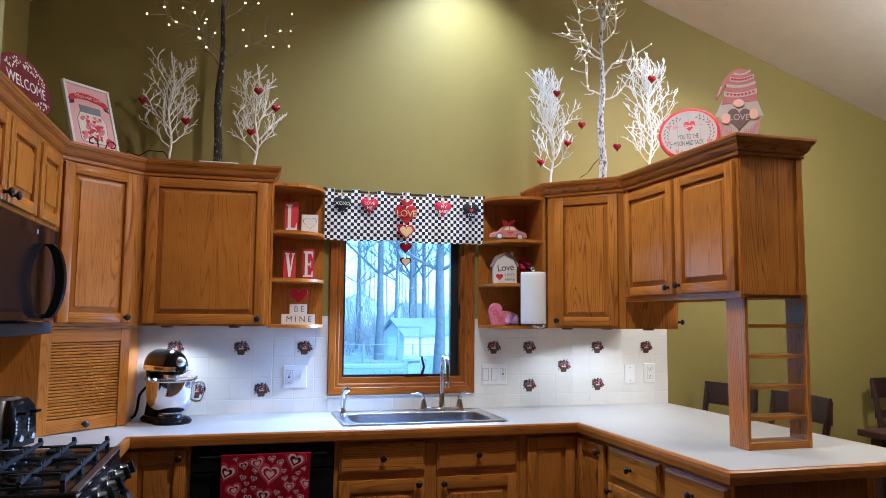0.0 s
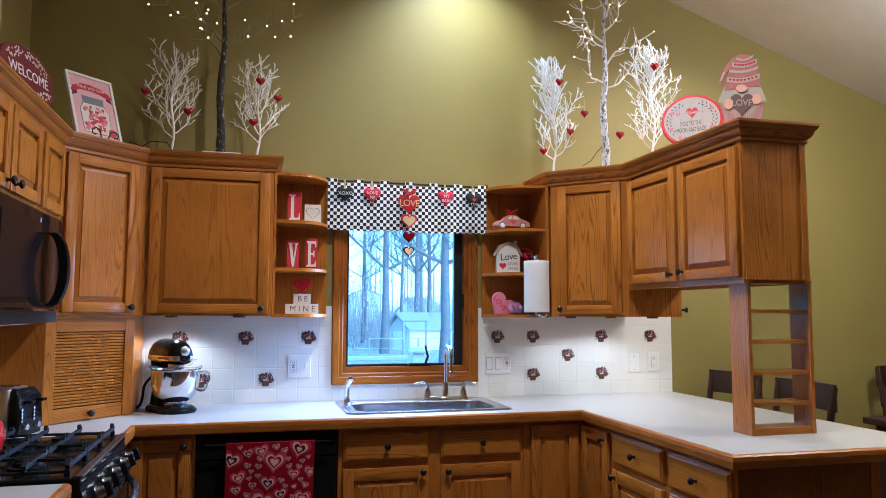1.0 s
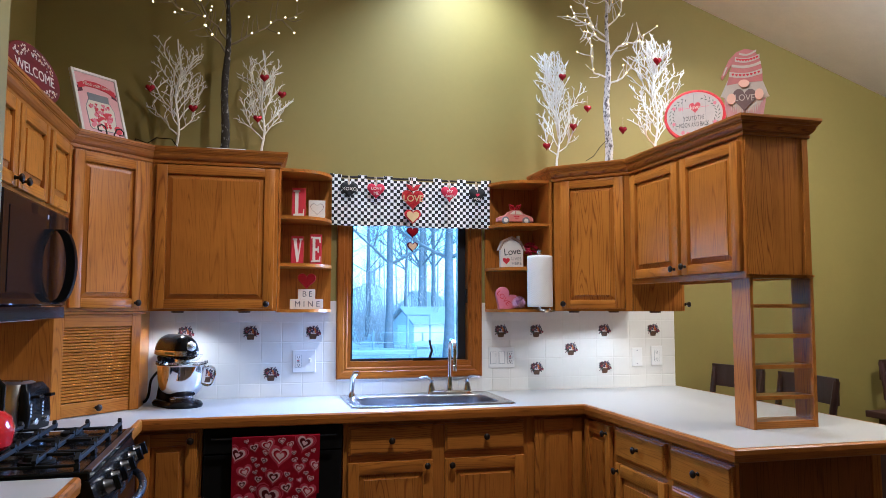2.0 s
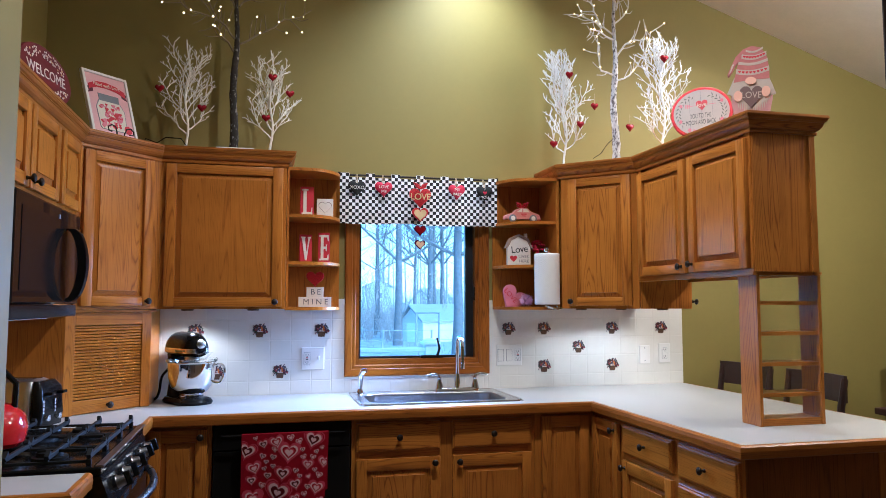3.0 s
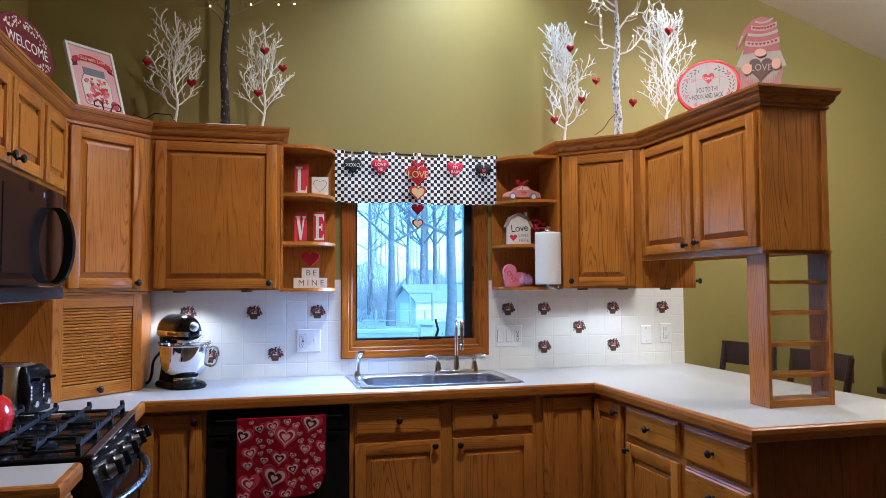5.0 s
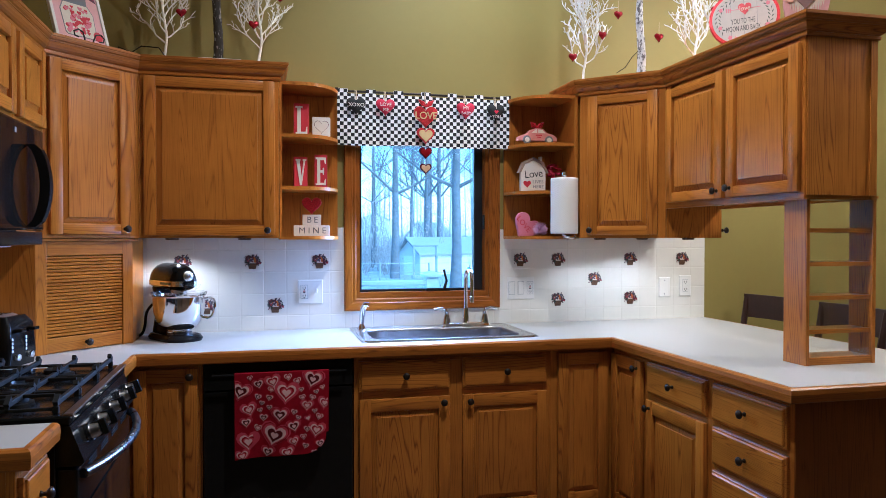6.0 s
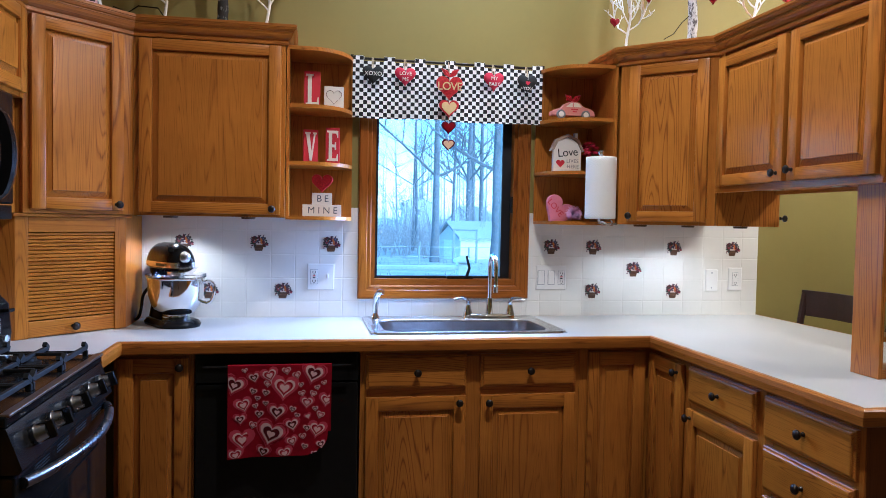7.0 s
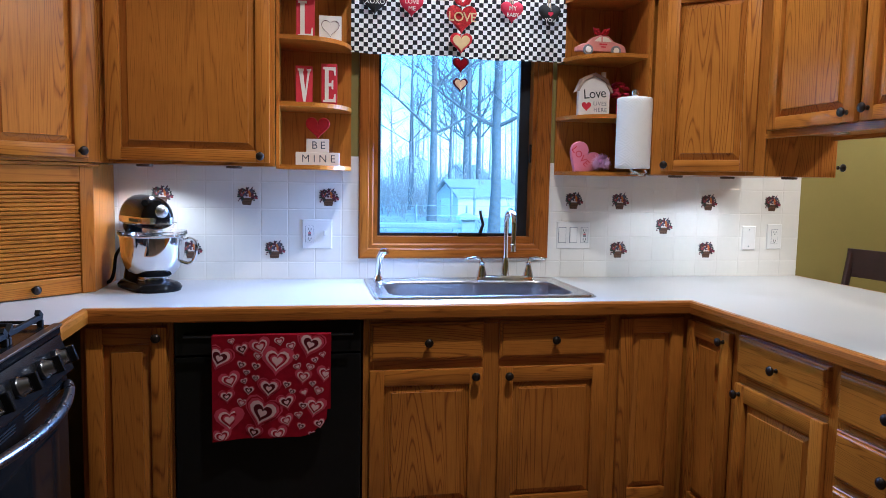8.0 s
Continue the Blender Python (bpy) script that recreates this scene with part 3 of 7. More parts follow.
HEARTRED = plain("red_metal_ornament", (0.30, 0.005, 0.012), 0.22, 0.5, 0.1, 20.0, 0, 0.3)
INK = plain("black_ink", (0.02, 0.02, 0.022), 0.5, 0, 0.1, 20.0)
GREY = plain("grey_print", (0.20, 0.21, 0.24), 0.5, 0, 0.1, 30.0)
TAN = plain("tan_card", (0.62, 0.42, 0.24), 0.6, 0, 0.1, 60.0, 0.2)
GOLD = plain("gold_card", (0.70, 0.52, 0.25), 0.45, 0.2, 0.08, 60.0)
CLOTHRED = plain("dark_red_cloth", (0.21, 0.002, 0.010), 0.9, 0, 0.25, 45.0, 0.5)
CLOTHPINK = plain("pink_cloth_print", (0.42, 0.045, 0.075), 0.9, 0, 0.1, 60.0, 0.3)
CLOTHWHITE = plain("white_cloth_print", (0.62, 0.40, 0.40), 0.9, 0, 0.06, 60.0, 0.3)
CLOTHDARK = plain("maroon_cloth_print", (0.07, 0.006, 0.012), 0.9, 0, 0.2, 60.0, 0.3)
for cloth_mat in (CLOTHRED, CLOTHPINK, CLOTHWHITE, CLOTHDARK):
    cloth_mat.node_tree.nodes["Principled BSDF"].inputs["Specular IOR Level"].default_value = 0.08
m, N, L, B = nodes_of("white_quilted_paper")
sp = N.new("ShaderNodeSeparateXYZ")
L.new(mapped(N, L, (1, 1, 1)), sp.inputs[0])


def arith(op, a, b):
    n = N.new("ShaderNodeMath")
    n.operation = op
    for k, q in enumerate((a, b)):
        if isinstance(q, (int, float)):
            n.inputs[k].default_value = q
        else:
            L.new(q, n.inputs[k])
    return n.outputs[0]


# nested embossed diamonds
dia = arith("ADD", arith("PINGPONG", sp.outputs["X"], 0.026), arith("PINGPONG", sp.outputs["Z"], 0.026))
emb = arith("SINE", arith("MULTIPLY", dia, 560.0), 0.0)
dots = noise_tex(N, L, mapped(N, L, (1, 1, 1)), 190.0, 2)
B.inputs["Base Color"].default_value = (0.84, 0.83, 0.81, 1)
B.inputs["Roughness"].default_value = 0.95
bump(N, L, B, arith("ADD", emb, arith("MULTIPLY", dots, 1.6)), 0.30, 0.0014)
PAPER = m
BARK = bark("dark_bark_wrap", (0.034, 0.027, 0.020), (0.34, 0.31, 0.27), 0.565)
BIRCH = bark("grey_birch_wrap", (0.56, 0.54, 0.55), (0.11, 0.095, 0.095), 0.50)
# brown lightened to tan: the bulbs' glow is put into the colour
TWIG = plain("bulb_lit_brown_twig", (0.22, 0.17, 0.08), 0.8, 0, 0.35, 30.0)
PALETWIG = plain("pale_grey_twig", (0.58, 0.55, 0.50), 0.8, 0, 0.3, 40.0)
LED = glow("warm_light_bulb", (1.0, 0.66, 0.20), 1.5)
PUCKGLOW = glow("puck_lens", (1.0, 0.80, 0.55), 3.0)
GREENLEAF = plain("dark_green_print", (0.03, 0.045, 0.03), 0.35, 0, 0.3, 60.0)
ORANGE = plain("orange_print", (0.50, 0.16, 0.02), 0.35, 0, 0.3, 60.0)
WINE = plain("wine_red_print", (0.085, 0.014, 0.032), 0.35, 0, 0.3, 60.0)
SLATE = plain("slate_blue_print", (0.07, 0.08, 0.12), 0.35, 0, 0.3, 60.0)
BASKET = plain("brown_basket_print", (0.075, 0.036, 0.016), 0.35, 0, 0.4, 200.0)
SKIN = plain("peach_card", (0.78, 0.48, 0.36), 0.6, 0, 0.05, 20.0)
WOODCARD = plain("weathered_card", (0.33, 0.24, 0.18), 0.7, 0, 0.25, 50.0, 0.3)
CREAM = plain("cream_card", (0.74, 0.68, 0.58), 0.6, 0, 0.05, 30.0)
SMOKE = plain("smoked_glass", (0.010, 0.009, 0.008), 0.04, 0, 0.1, 5.0, 0, 0.0)
SMOKE.node_tree.nodes["Principled BSDF"].inputs["Specular IOR Level"].default_value = 0.20
DARKSTEEL = plain("dark_steel", (0.22, 0.22, 0.23), 0.28, 1.0, 0.1, 30.0)
TAUPE = plain("bronze_trim_strip", (0.10, 0.065, 0.045), 0.3, 0.6, 0.1, 30.0)

# ---- appliances ----
dw = thing("dishwasher", "black built-in dishwasher under the worktop", "dishwasher")
part("door", boxes((0.046, 0.652, -0.628, -0.04, 0.12, 0.745), bev=0.004), BLACK, dw)
part("control_panel", boxes((0.046, 0.652, -0.632, -0.04, 0.75, 0.864), bev=0.004), BLACK, dw)
part("kick_plate", boxes((0.05, 0.648, -0.57, -0.05, 0.0, 0.115)), BLACK, dw)
bm = tube(bmesh.new(), [(0.08, -0.632, 0.818), (0.08, -0.672, 0.818), (0.62, -0.672, 0.818), (0.62, -0.632, 0.818)], 0.006, 8)
part("towel_bar", bm, BLACK, dw, "black towel bar", True)


def drape(x, z):
    """How far the towel's front hangs from its plane."""
    return -0.684 - 0.010 * math.sin(x * 17 + 0.6) * (0.85 - z) * 2.2 - 0.006 * math.sin(x * 41) * (0.85 - z) * 2


def hem(f):
    """Height of the towel's lower edge, f of the way across."""
    return 0.474 + 0.008 * math.sin(f * 2.2) + 0.055 * max(0.0, (f - 0.74) / 0.26) ** 2


bm = bmesh.new()
NX, NZ = 30, 26
TX0, TX1 = 0.168, 0.548
G = {}
for i in range(NX + 1):
    x = TX0 + (TX1 - TX0) * i / NX
    low = hem(i / NX)
    for j in range(NZ + 1):
        z = 0.825 - (0.825 - low) * j / NZ
        xx = x - 0.030 * max(0, (i / NX - 0.5)) * (j / NZ) ** 2
        G[i, j] = bm.verts.new((xx, drape(x, z), z))
for i in range(NX):
    back = [bm.verts.new((G[i, 0].co.x, -0.660, 0.825)), bm.verts.new((G[i + 1, 0].co.x, -0.660, 0.825))]
    bm.faces.new((G[i, 0], G[i + 1, 0], back[1], back[0]))
    b2 = [bm.verts.new((back[0].co.x, -0.650, 0.56)), bm.verts.new((back[1].co.x, -0.650, 0.56))]
    bm.faces.new((back[0], back[1], b2[1], b2[0]))
    for j in range(NZ):
        bm.faces.new((G[i, j], G[i, j + 1], G[i + 1, j + 1], G[i + 1, j]))
bmesh.ops.remove_doubles(bm, verts=bm.verts, dist=0.0004)
towel = solo("towel", bm, CLOTHRED, "dark red tea towel printed with hearts over the dishwasher bar", "towel")
rnd = random.Random(5)
PRINT = [(0.40, 0.10, 0.055, 0), (0.82, 0.09, 0.075, 1), (0.54, 0.24, 0.085, 0), (0.25, 0.12, 0.04, 1), (0.06, 0.20, 0.07, 1), (0.15, 0.42, 0.055, 0), (0.47, 0.50, 0.06, 1),
         (0.76, 0.40, 0.045, 0), (0.62, 0.64, 0.05, 1), (0.14, 0.80, 0.075, 0), (0.41, 0.74, 0.095, 1), (0.86, 0.70, 0.06, 0), (0.30, 0.52, 0.035, 1), (0.95, 0.38, 0.05, 0),
         (0.24, 0.64, 0.035, 0), (0.12, 0.57, 0.04, 1), (0.62, 0.82, 0.04, 0), (0.34, 0.93, 0.045, 1), (0.55, 0.95, 0.05, 0), (0.66, 0.10, 0.035, 0), (0.24, 0.27, 0.03, 1), (0.38, 0.19, 0.032, 0),
         (0.62, 0.47, 0.028, 1), (0.89, 0.54, 0.035, 0), (0.76, 0.68, 0.03, 1), (0.77, 0.55, 0.022, 0), (0.74, 0.88, 0.028, 1), (0.08, 0.96, 0.05, 0), (0.90, 0.06, 0.02, 0), (0.36, 0.40, 0.025, 1)]
for k in range(900):
    q = (0.05 + 0.88 * rnd.random(), 0.04 + 0.92 * rnd.random(), rnd.choice((0.024, 0.030, 0.036, 0.044)), k % 2)
    if len(PRINT) < 84 and all(math.hypot((q[0] - p[0]) * (TX1 - TX0), (q[1] - p[1]) * 0.345) > (p[2] + q[2]) * 0.52 for p in PRINT):
        PRINT.append(q)
for px, pz, sz, kind in PRINT:
    bm, sz = bmesh.new(), sz * 0.92
    cx, cz = TX0 + (TX1 - TX0) * px, 0.82 - 0.345 * pz
    tilt = rnd.uniform(-0.35, 0.35)
    layers = ((1.44, 0), (1.30, 3), (1.20, 0), (1.0, 1), (0.72, 2), (0.36, 1)) if kind else ((1.40, 0), (1.0, 1), (0.78, 3), (0.60, 0), (0.46, 1))
    for k, (f, mi) in enumerate(((1.5, 0), (0.85, 1)) if sz < 0.022 else layers[-4:] if sz < 0.034 else layers):
        vs = []
        for hx, hz in heart(sz * f, 20):
            x, z = cx + hx * math.cos(tilt) - hz * math.sin(tilt), cz + hx * math.sin(tilt) + hz * math.cos(tilt)
            z = min(z, 0.8235)
            low = hem((min(max(x, TX0), TX1) - TX0) / (TX1 - TX0))
            drop = max(0.0, min(1.0, (0.825 - z) / (0.825 - low)))
            z = max(z, low + 0.003 + 0.0002 * k)
            x = min(max(x, TX0 + 0.002), TX1 - 0.003 - 0.016 * drop ** 2)
            vs.append(bm.verts.new((x, drape(x, z) - 0.0012 - 0.0006 * k, z)))
        f2 = bm.faces.new(vs)
        f2.material_index = mi
    part("printed_heart", bm, [CLOTHPINK, CLOTHWHITE, CLOTHDARK, CLOTHRED], towel)

# gas range
RY0, RY1, RF = -1.698, -0.940, -0.206
rg = thing("gas_range", "black slide-in gas range with cast-iron grates", "range")
part("body", boxes((WALL_X + 0.01, RF - 0.03, RY0, RY1, 0.0, 0.895), bev=0.003), BLACK, rg)
part("cooktop", boxes((WALL_X + 0.01, RF + 0.006, RY0 - 0.004, RY1 + 0.004, 0.896, 0.922), bev=0.006), BLACK, rg)
part("front_trim", boxes((RF - 0.012, RF + 0.012, RY0 + 0.002, RY1 - 0.002, 0.918, 0.9265), bev=0.003), TAUPE, rg, "bronze strip along the cooktop edge")
bm = bmesh.new()
prof = [(RF - 0.03, 0.895), (RF + 0.004, 0.894), (RF + 0.038, 0.80), (RF + 0.03, 0.79), (RF - 0.03, 0.79)]
slab_pts = [[bm.verts.new((x, y, z)) for x, z in prof] for y in (RY0 + 0.001, RY1 - 0.001)]
for k in range(5):
    bm.faces.new((slab_pts[0][k], slab_pts[0][(k + 1) % 5], slab_pts[1][(k + 1) % 5], slab_pts[1][k]))
bm.faces.new(slab_pts[0]); bm.faces.new(slab_pts[1])
part("control_panel", bm, BLACK, rg)
part("oven_door", boxes((RF - 0.03, RF + 0.022, RY0 + 0.004, RY1 - 0.004, 0.20, 0.782), bev=0.006), BLACK, rg)
part("door_glass", boxes((RF + 0.0225, RF + 0.0255, RY0 + 0.10, RY1 - 0.10, 0.30, 0.66), bev=0.001), SMOKE, rg)
part("drawer", boxes((RF - 0.03, RF + 0.02, RY0 + 0.004, RY1 - 0.004, 0.05, 0.192), bev=0.005), BLACK, rg)
n = 14
pts = [(RF + 0.030 + 0.062 * math.sin(math.pi * k / n) ** 0.8, RY0 + 0.03 + (RY1 - RY0 - 0.06) * k / n, 0.762) for k in range(n + 1)]
bm = tube(bmesh.new(), pts, 0.0135, 10)
part("handle", bm, DARKSTEEL, rg, "bowed dark steel oven handle", True)
for k in range(4):
    for j in range(3):
        y = RY0 + 0.12 + 0.155 * k
        part("vent_slot", boxes((RF + 0.0222, RF + 0.0236, y, y + 0.10, 0.752 + 0.008 * j, 0.755 + 0.008 * j)), IRON, rg)
for y in (-1.585, -1.465, -1.305, -1.145, -1.035):
    m = pose(RF + 0.023, y, 0.848, 0, 70, 0)
    bm = bmesh.new()
    lathe(bm, [(0.024, -0.002), (0.025, 0.010), (0.022, 0.014), (0.019, 0.030), (0.017, 0.034), (0, 0.035)], 20, m)
    kb = part("control_knob", bm, DARKSTEEL, rg, "brushed steel control knob", True)
    bm = bmesh.new()
    box(bm, -0.022, 0.022, -0.0065, 0.0065, 0.012, 0.052, 0.003)
    bmesh.ops.transform(bm, matrix=m, verts=bm.verts)
    part("grip", bm, BLACK, kb)
# burners and grates
GX = (-0.72, -0.38)
for x in GX:
    for y in (RY0 + 0.16, RY1 - 0.16):
        bm = bmesh.new()
        lathe(bm, [(0.052, 0.921), (0.052, 0.930), (0.040, 0.932), (0.038, 0.944), (0.030, 0.947), (0, 0.947)], 24, Matrix.Translation((x, y, 0)))
        part("burner", bm, IRON, rg, smooth=True)
bm = bmesh.new()
lathe(bm, [(0.03, 0.921), (0.03, 0.935), (0.022, 0.942), (0, 0.942)], 20, Matrix.Translation((-0.55, (RY0 + RY1) / 2, 0)))
part("burner", bm, IRON, rg, smooth=True)
third = (RY1 - RY0 - 0.04) / 3
for g in range(3):
    y0 = RY0 + 0.02 + third * g + 0.003
    y1 = y0 + third - 0.006
    bm = bmesh.new()
    xa, xb, ym = WALL_X + 0.06, RF - 0.035, (y0 + y1) / 2
    for y in (y0 + 0.006, y1 - 0.006):
        box(bm, xa, xb, y - 0.004, y + 0.004, 0.930, 0.939, 0.002)
        for x in (xa, xb):
            box(bm, x - 0.008, x + 0.008, y - 0.006, y + 0.006, 0.922, 0.942, 0.003)
    # bridged fingers: upright ends, a level bar and a peaked tip over each foot
    for k in range(6):
        x = xa + (xb - xa) * k / 5
        box(bm, x - 0.0058, x + 0.0058, y0 + 0.010, y1 - 0.010, 0.942, 0.956, 0.002)
        for y, a in ((y0 + 0.007, 34), (y1 - 0.007, -34)):
            box(bm, x - 0.005, x + 0.005, y - 0.005, y + 0.005, 0.930, 0.956, 0.002)
            bmesh.ops.create_cube(bm, size=1, matrix=pose(x, y + 0.006 * (1 if a > 0 else -1), 0.957, a) @ Matrix.Diagonal((0.0125, 0.030, 0.013, 1)))
    for x in (xa + 0.10, xb - 0.10):
        box(bm, x - 0.07, x + 0.07, ym - 0.0045, ym + 0.0045, 0.944, 0.954, 0.002)
    part("grate", bm, IRON, rg, "black cast-iron grate")

# microwave over the range
mw = thing("microwave", "black over-range microwave with a bowed handle", "microwave")
MX = -0.452
part("body", boxes((WALL_X + 0.005, MX - 0.085, -1.720, -0.960, 1.352, 1.778), bev=0.003), BLACK, mw)
part("door", boxes((MX - 0.084, MX, -1.720, -0.960, 1.400, 1.742), bev=0.006), SMOKE, mw, "smoked black glass door")
part("vent_strip", boxes((MX - 0.084, MX - 0.004, -1.718, -0.962, 1.353, 1.397), bev=0.003), BLACK, mw)
part("window_frame", boxes((MX + 0.0005, MX + 0.002, -1.66, -1.30, 1.44, 1.70), bev=0.0005), BLACK, mw)
part("underside", boxes((WALL_X + 0.03, MX - 0.10, -1.70, -0.97, 1.345, 1.3515)), STEEL, mw, "pale metal underside with a vent")
n = 16
arc = [math.sin(math.pi * k / n) ** 0.55 for k in range(n + 1)]
bm = bmesh.new()
R = [[bm.verts.new((MX + 0.002 + 0.042 * a + dx, -1.150 + dy, 1.412 + 0.262 * k / n)) for dx, dy in ((0, -0.020), (0.030, -0.020), (0.034, 0), (0.030, 0.020), (0, 0.020))] for k, a in enumerate(arc)]
for a, b in zip(R, R[1:]):
    for j in range(5):
        bm.faces.new((a[j], a[(j + 1) % 5], b[(j + 1) % 5], b[j]))
bm.faces.new(R[0]); bm.faces.new(R[-1])
part("handle", bm, BLACK, mw, "bowed black handle")
part("clock_dot", boxes((MX + 0.0005, MX + 0.002, -1.262, -1.246, 1.700, 1.716)), GREY, mw)

# ---- sink and taps ----
sk = thing("kitchen_sink", "stainless steel drop-in sink with a low divider", "sink")


def rrect(x0, x1, y0, y1, r, n=5):
    out = []
    for cx, cy, a0 in ((x1 - r, y1 - r, 0), (x0 + r, y1 - r, 90), (x0 + r, y0 + r, 180), (x1 - r, y0 + r, 270)):
        for k in range(n + 1):
            a = radians(a0 + 90 * k / n)
            out.append((cx + r * math.cos(a), cy + r * math.sin(a)))
    return out


def loft(bm, loops, close_last=True):
    R = [[bm.verts.new((x, y, z)) for x, y in pts] for pts, z in loops]
    for a, b in zip(R, R[1:]):
        for k in range(len(a)):
            bm.faces.new((a[k], a[(k + 1) % len(a)], b[(k + 1) % len(a)], b[k]))
    if close_last:
        bm.faces.new(R[-1])
    return bm


OX0, OX1, OY0, OY1 = 0.708, 1.527, -0.560, -0.048
BOWLS = ((0.765, 1.175, -0.520, -0.140, 0.085), (1.130, 1.470, -0.515, -0.158, 0.07))
SX = [0.765 + 0.705 * (1 - math.cos(math.pi * k / 44)) / 2 for k in range(45)]


def bowl_edge(x, side, ins):
    """Front (-1) or back (1) edge of the two merging bowls at x, drawn in by ins."""
    best = None
    for x0, x1, y0, y1, r in BOWLS:
        x0, x1, y0, y1, r = x0 + (ins if x0 < 1 else 0.0), x1 - (ins if x1 > 1.4 else 0.0), y0 + ins, y1 - ins, r - ins * 0.5
        d = max(0.0, x0 + r - x, x - (x1 - r))
        if d <= r + 1e-6:
            q = math.sqrt(max(0.0, r * r - d * d)) - r
            y = y1 + q if side > 0 else y0 - q
            best = y if best is None else max(best, y) if side > 0 else min(best, y)
    return best


def bowl_loop(ins):
    xs = [0.765 + ins + (x - 0.765) * (0.705 - 2 * ins) / 0.705 for x in SX]
    return [(x, bowl_edge(x, -1, ins)) for x in xs] + [(x, bowl_edge(x, 1, ins)) for x in xs[-2:0:-1]]


bm = boxes((OX0, SX[0], OY0, OY1, 0.9145, 0.9195), (SX[-1], OX1, OY0, OY1, 0.9145, 0.9195))
for xa, xb in zip(SX, SX[1:]):
    for side, y in ((-1, OY0), (1, OY1)):
        bm.faces.new([bm.verts.new(p) for p in ((xa, bowl_edge(xa, side, 0), 0.9195), (xb, bowl_edge(xb, side, 0), 0.9195), (xb, y, 0.9195), (xa, y, 0.9195))])
bmesh.ops.remove_doubles(bm, verts=bm.verts, dist=0.0002)
bmesh.ops.recalc_face_normals(bm, faces=bm.faces)
SINKSTEEL = plain("satin_sink_steel", (0.40, 0.375, 0.36), 0.30, 1.0, 0.08, 60.0)
part("rim", bm, STEEL, sk)
bm = bmesh.new()
loft(bm, [(rrect(OX0 - 0.003, OX1 + 0.003, OY0 - 0.003, OY1 + 0.003, 0.03), 0.9145), (rrect(OX0, OX1, OY0, OY1, 0.03), 0.9225), (rrect(OX0 + 0.008, OX1 - 0.008, OY0 + 0.008, OY1 - 0.008, 0.025), 0.9215), (rrect(OX0 + 0.012, OX1 - 0.012, OY0 + 0.012, OY1 - 0.012, 0.022), 0.9190)], False)
part("raised_edge", bm, STEEL, sk, smooth=True)
part("divider", loft(bmesh.new(), [([(1.135, -0.51), (1.165, -0.51), (1.165, -0.15), (1.135, -0.15)], 0.736), ([(1.140, -0.50), (1.160, -0.50), (1.160, -0.16), (1.140, -0.16)], 0.832), ([(1.146, -0.50), (1.154, -0.50), (1.154, -0.16), (1.146, -0.16)], 0.838)]), STEEL, sk, "low steel divider", True)
loops = [(bowl_loop(ins), z) for ins, z in ((0.0, 0.9193), (0.002, 0.9165), (0.004, 0.912), (0.0045, 0.906), (0.010, 0.80), (0.016, 0.765), (0.035, 0.742), (0.06, 0.735))]
part("bowl", loft(bmesh.new(), loops), SINKSTEEL, sk, "brushed steel bowl", True)
fa = thing("kitchen_faucet", "polished gooseneck faucet with two lever handles", "faucet", pose(1.306, -0.095, 0.9195))
bm = loft(bmesh.new(), [(rrect(-0.13, 0.13, -0.026, 0.026, 0.02), 0.0), (rrect(-0.127, 0.127, -0.023, 0.023, 0.02), 0.012), (rrect(-0.12, 0.12, -0.018, 0.018, 0.016), 0.017)])
part("deck_plate", bm, CHROME, fa, smooth=True)
bm = bmesh.new()
lathe(bm, [(0.019, 0.015), (0.017, 0.05), (0.0145, 0.085), (0.014, 0.092), (0, 0.093)], 20)
tube(bm, [(0, 0, 0.08), (0, 0, 0.245)] + [(0, -0.055 * (1 - math.cos(a)), 0.245 + 0.052 * math.sin(a)) for a in [math.pi * k / 8 for k in range(1, 9)]] + [(0, -0.11, 0.16)], 0.0105, 12)
lathe(bm, [(0.0125, 0), (0.0125, 0.03), (0.010, 0.032), (0, 0.032)], 16, pose(0, -0.11, 0.130))
part("spout", bm, CHROME, fa, smooth=True)
for s in (-1, 1):
    bm = bmesh.new()
    lathe(bm, [(0.024, 0.012), (0.020, 0.03), (0.013, 0.055), (0.012, 0.066), (0.014, 0.072), (0, 0.078)], 18, pose(0.103 * s, 0, 0))
    tube(bm, [(0.103 * s, 0, 0.07), (0.110 * s, 0, 0.088), (0.135 * s, -0.004, 0.094), (0.172 * s, -0.010, 0.088)], [0.008, 0.008, 0.0075, 0.006], 10)
    part("lever", bm, CHROME, fa, "chrome lever handle", True)
bm = bmesh.new()
lathe(bm, [(0.022, 0), (0.020, 0.010), (0.014, 0.020), (0.012, 0.03), (0, 0.03)], 18)
tube(bm, [(0, 0, 0.02), (0.002, 0, 0.06), (0.006, -0.004, 0.10), (0.016, -0.016, 0.122), (0.034, -0.030, 0.122)], [0.013, 0.015, 0.016, 0.015, 0.012], 12)
solo("side_sprayer", bm, CHROME, "polished side sprayer standing on the sink rim", "sprayer", pose(0.763, -0.095, 0.9195))

# ---- corner shelves beside the window ----


def quarter(x0, x1, d, z, flip=False, t=0.016, n=10):
    """A shelf with a rounded free corner; flip: the free end is towards -x."""
    pts = [(x0, 0)]
    w = x1 - x0
    pts = [(0, 0), (0, -d)] + [(w * 0.35 + w * 0.65 * math.sin(a), -d + (d - 0.03) * (1 - math.cos(a))) for a in [math.pi / 2 * k / n for k in range(n + 1)]] + [(w, 0)]
    pts = [(x1 - x if flip else x0 + x, y) for x, y in pts]
    return slab(bmesh.new(), pts, z - t, z)


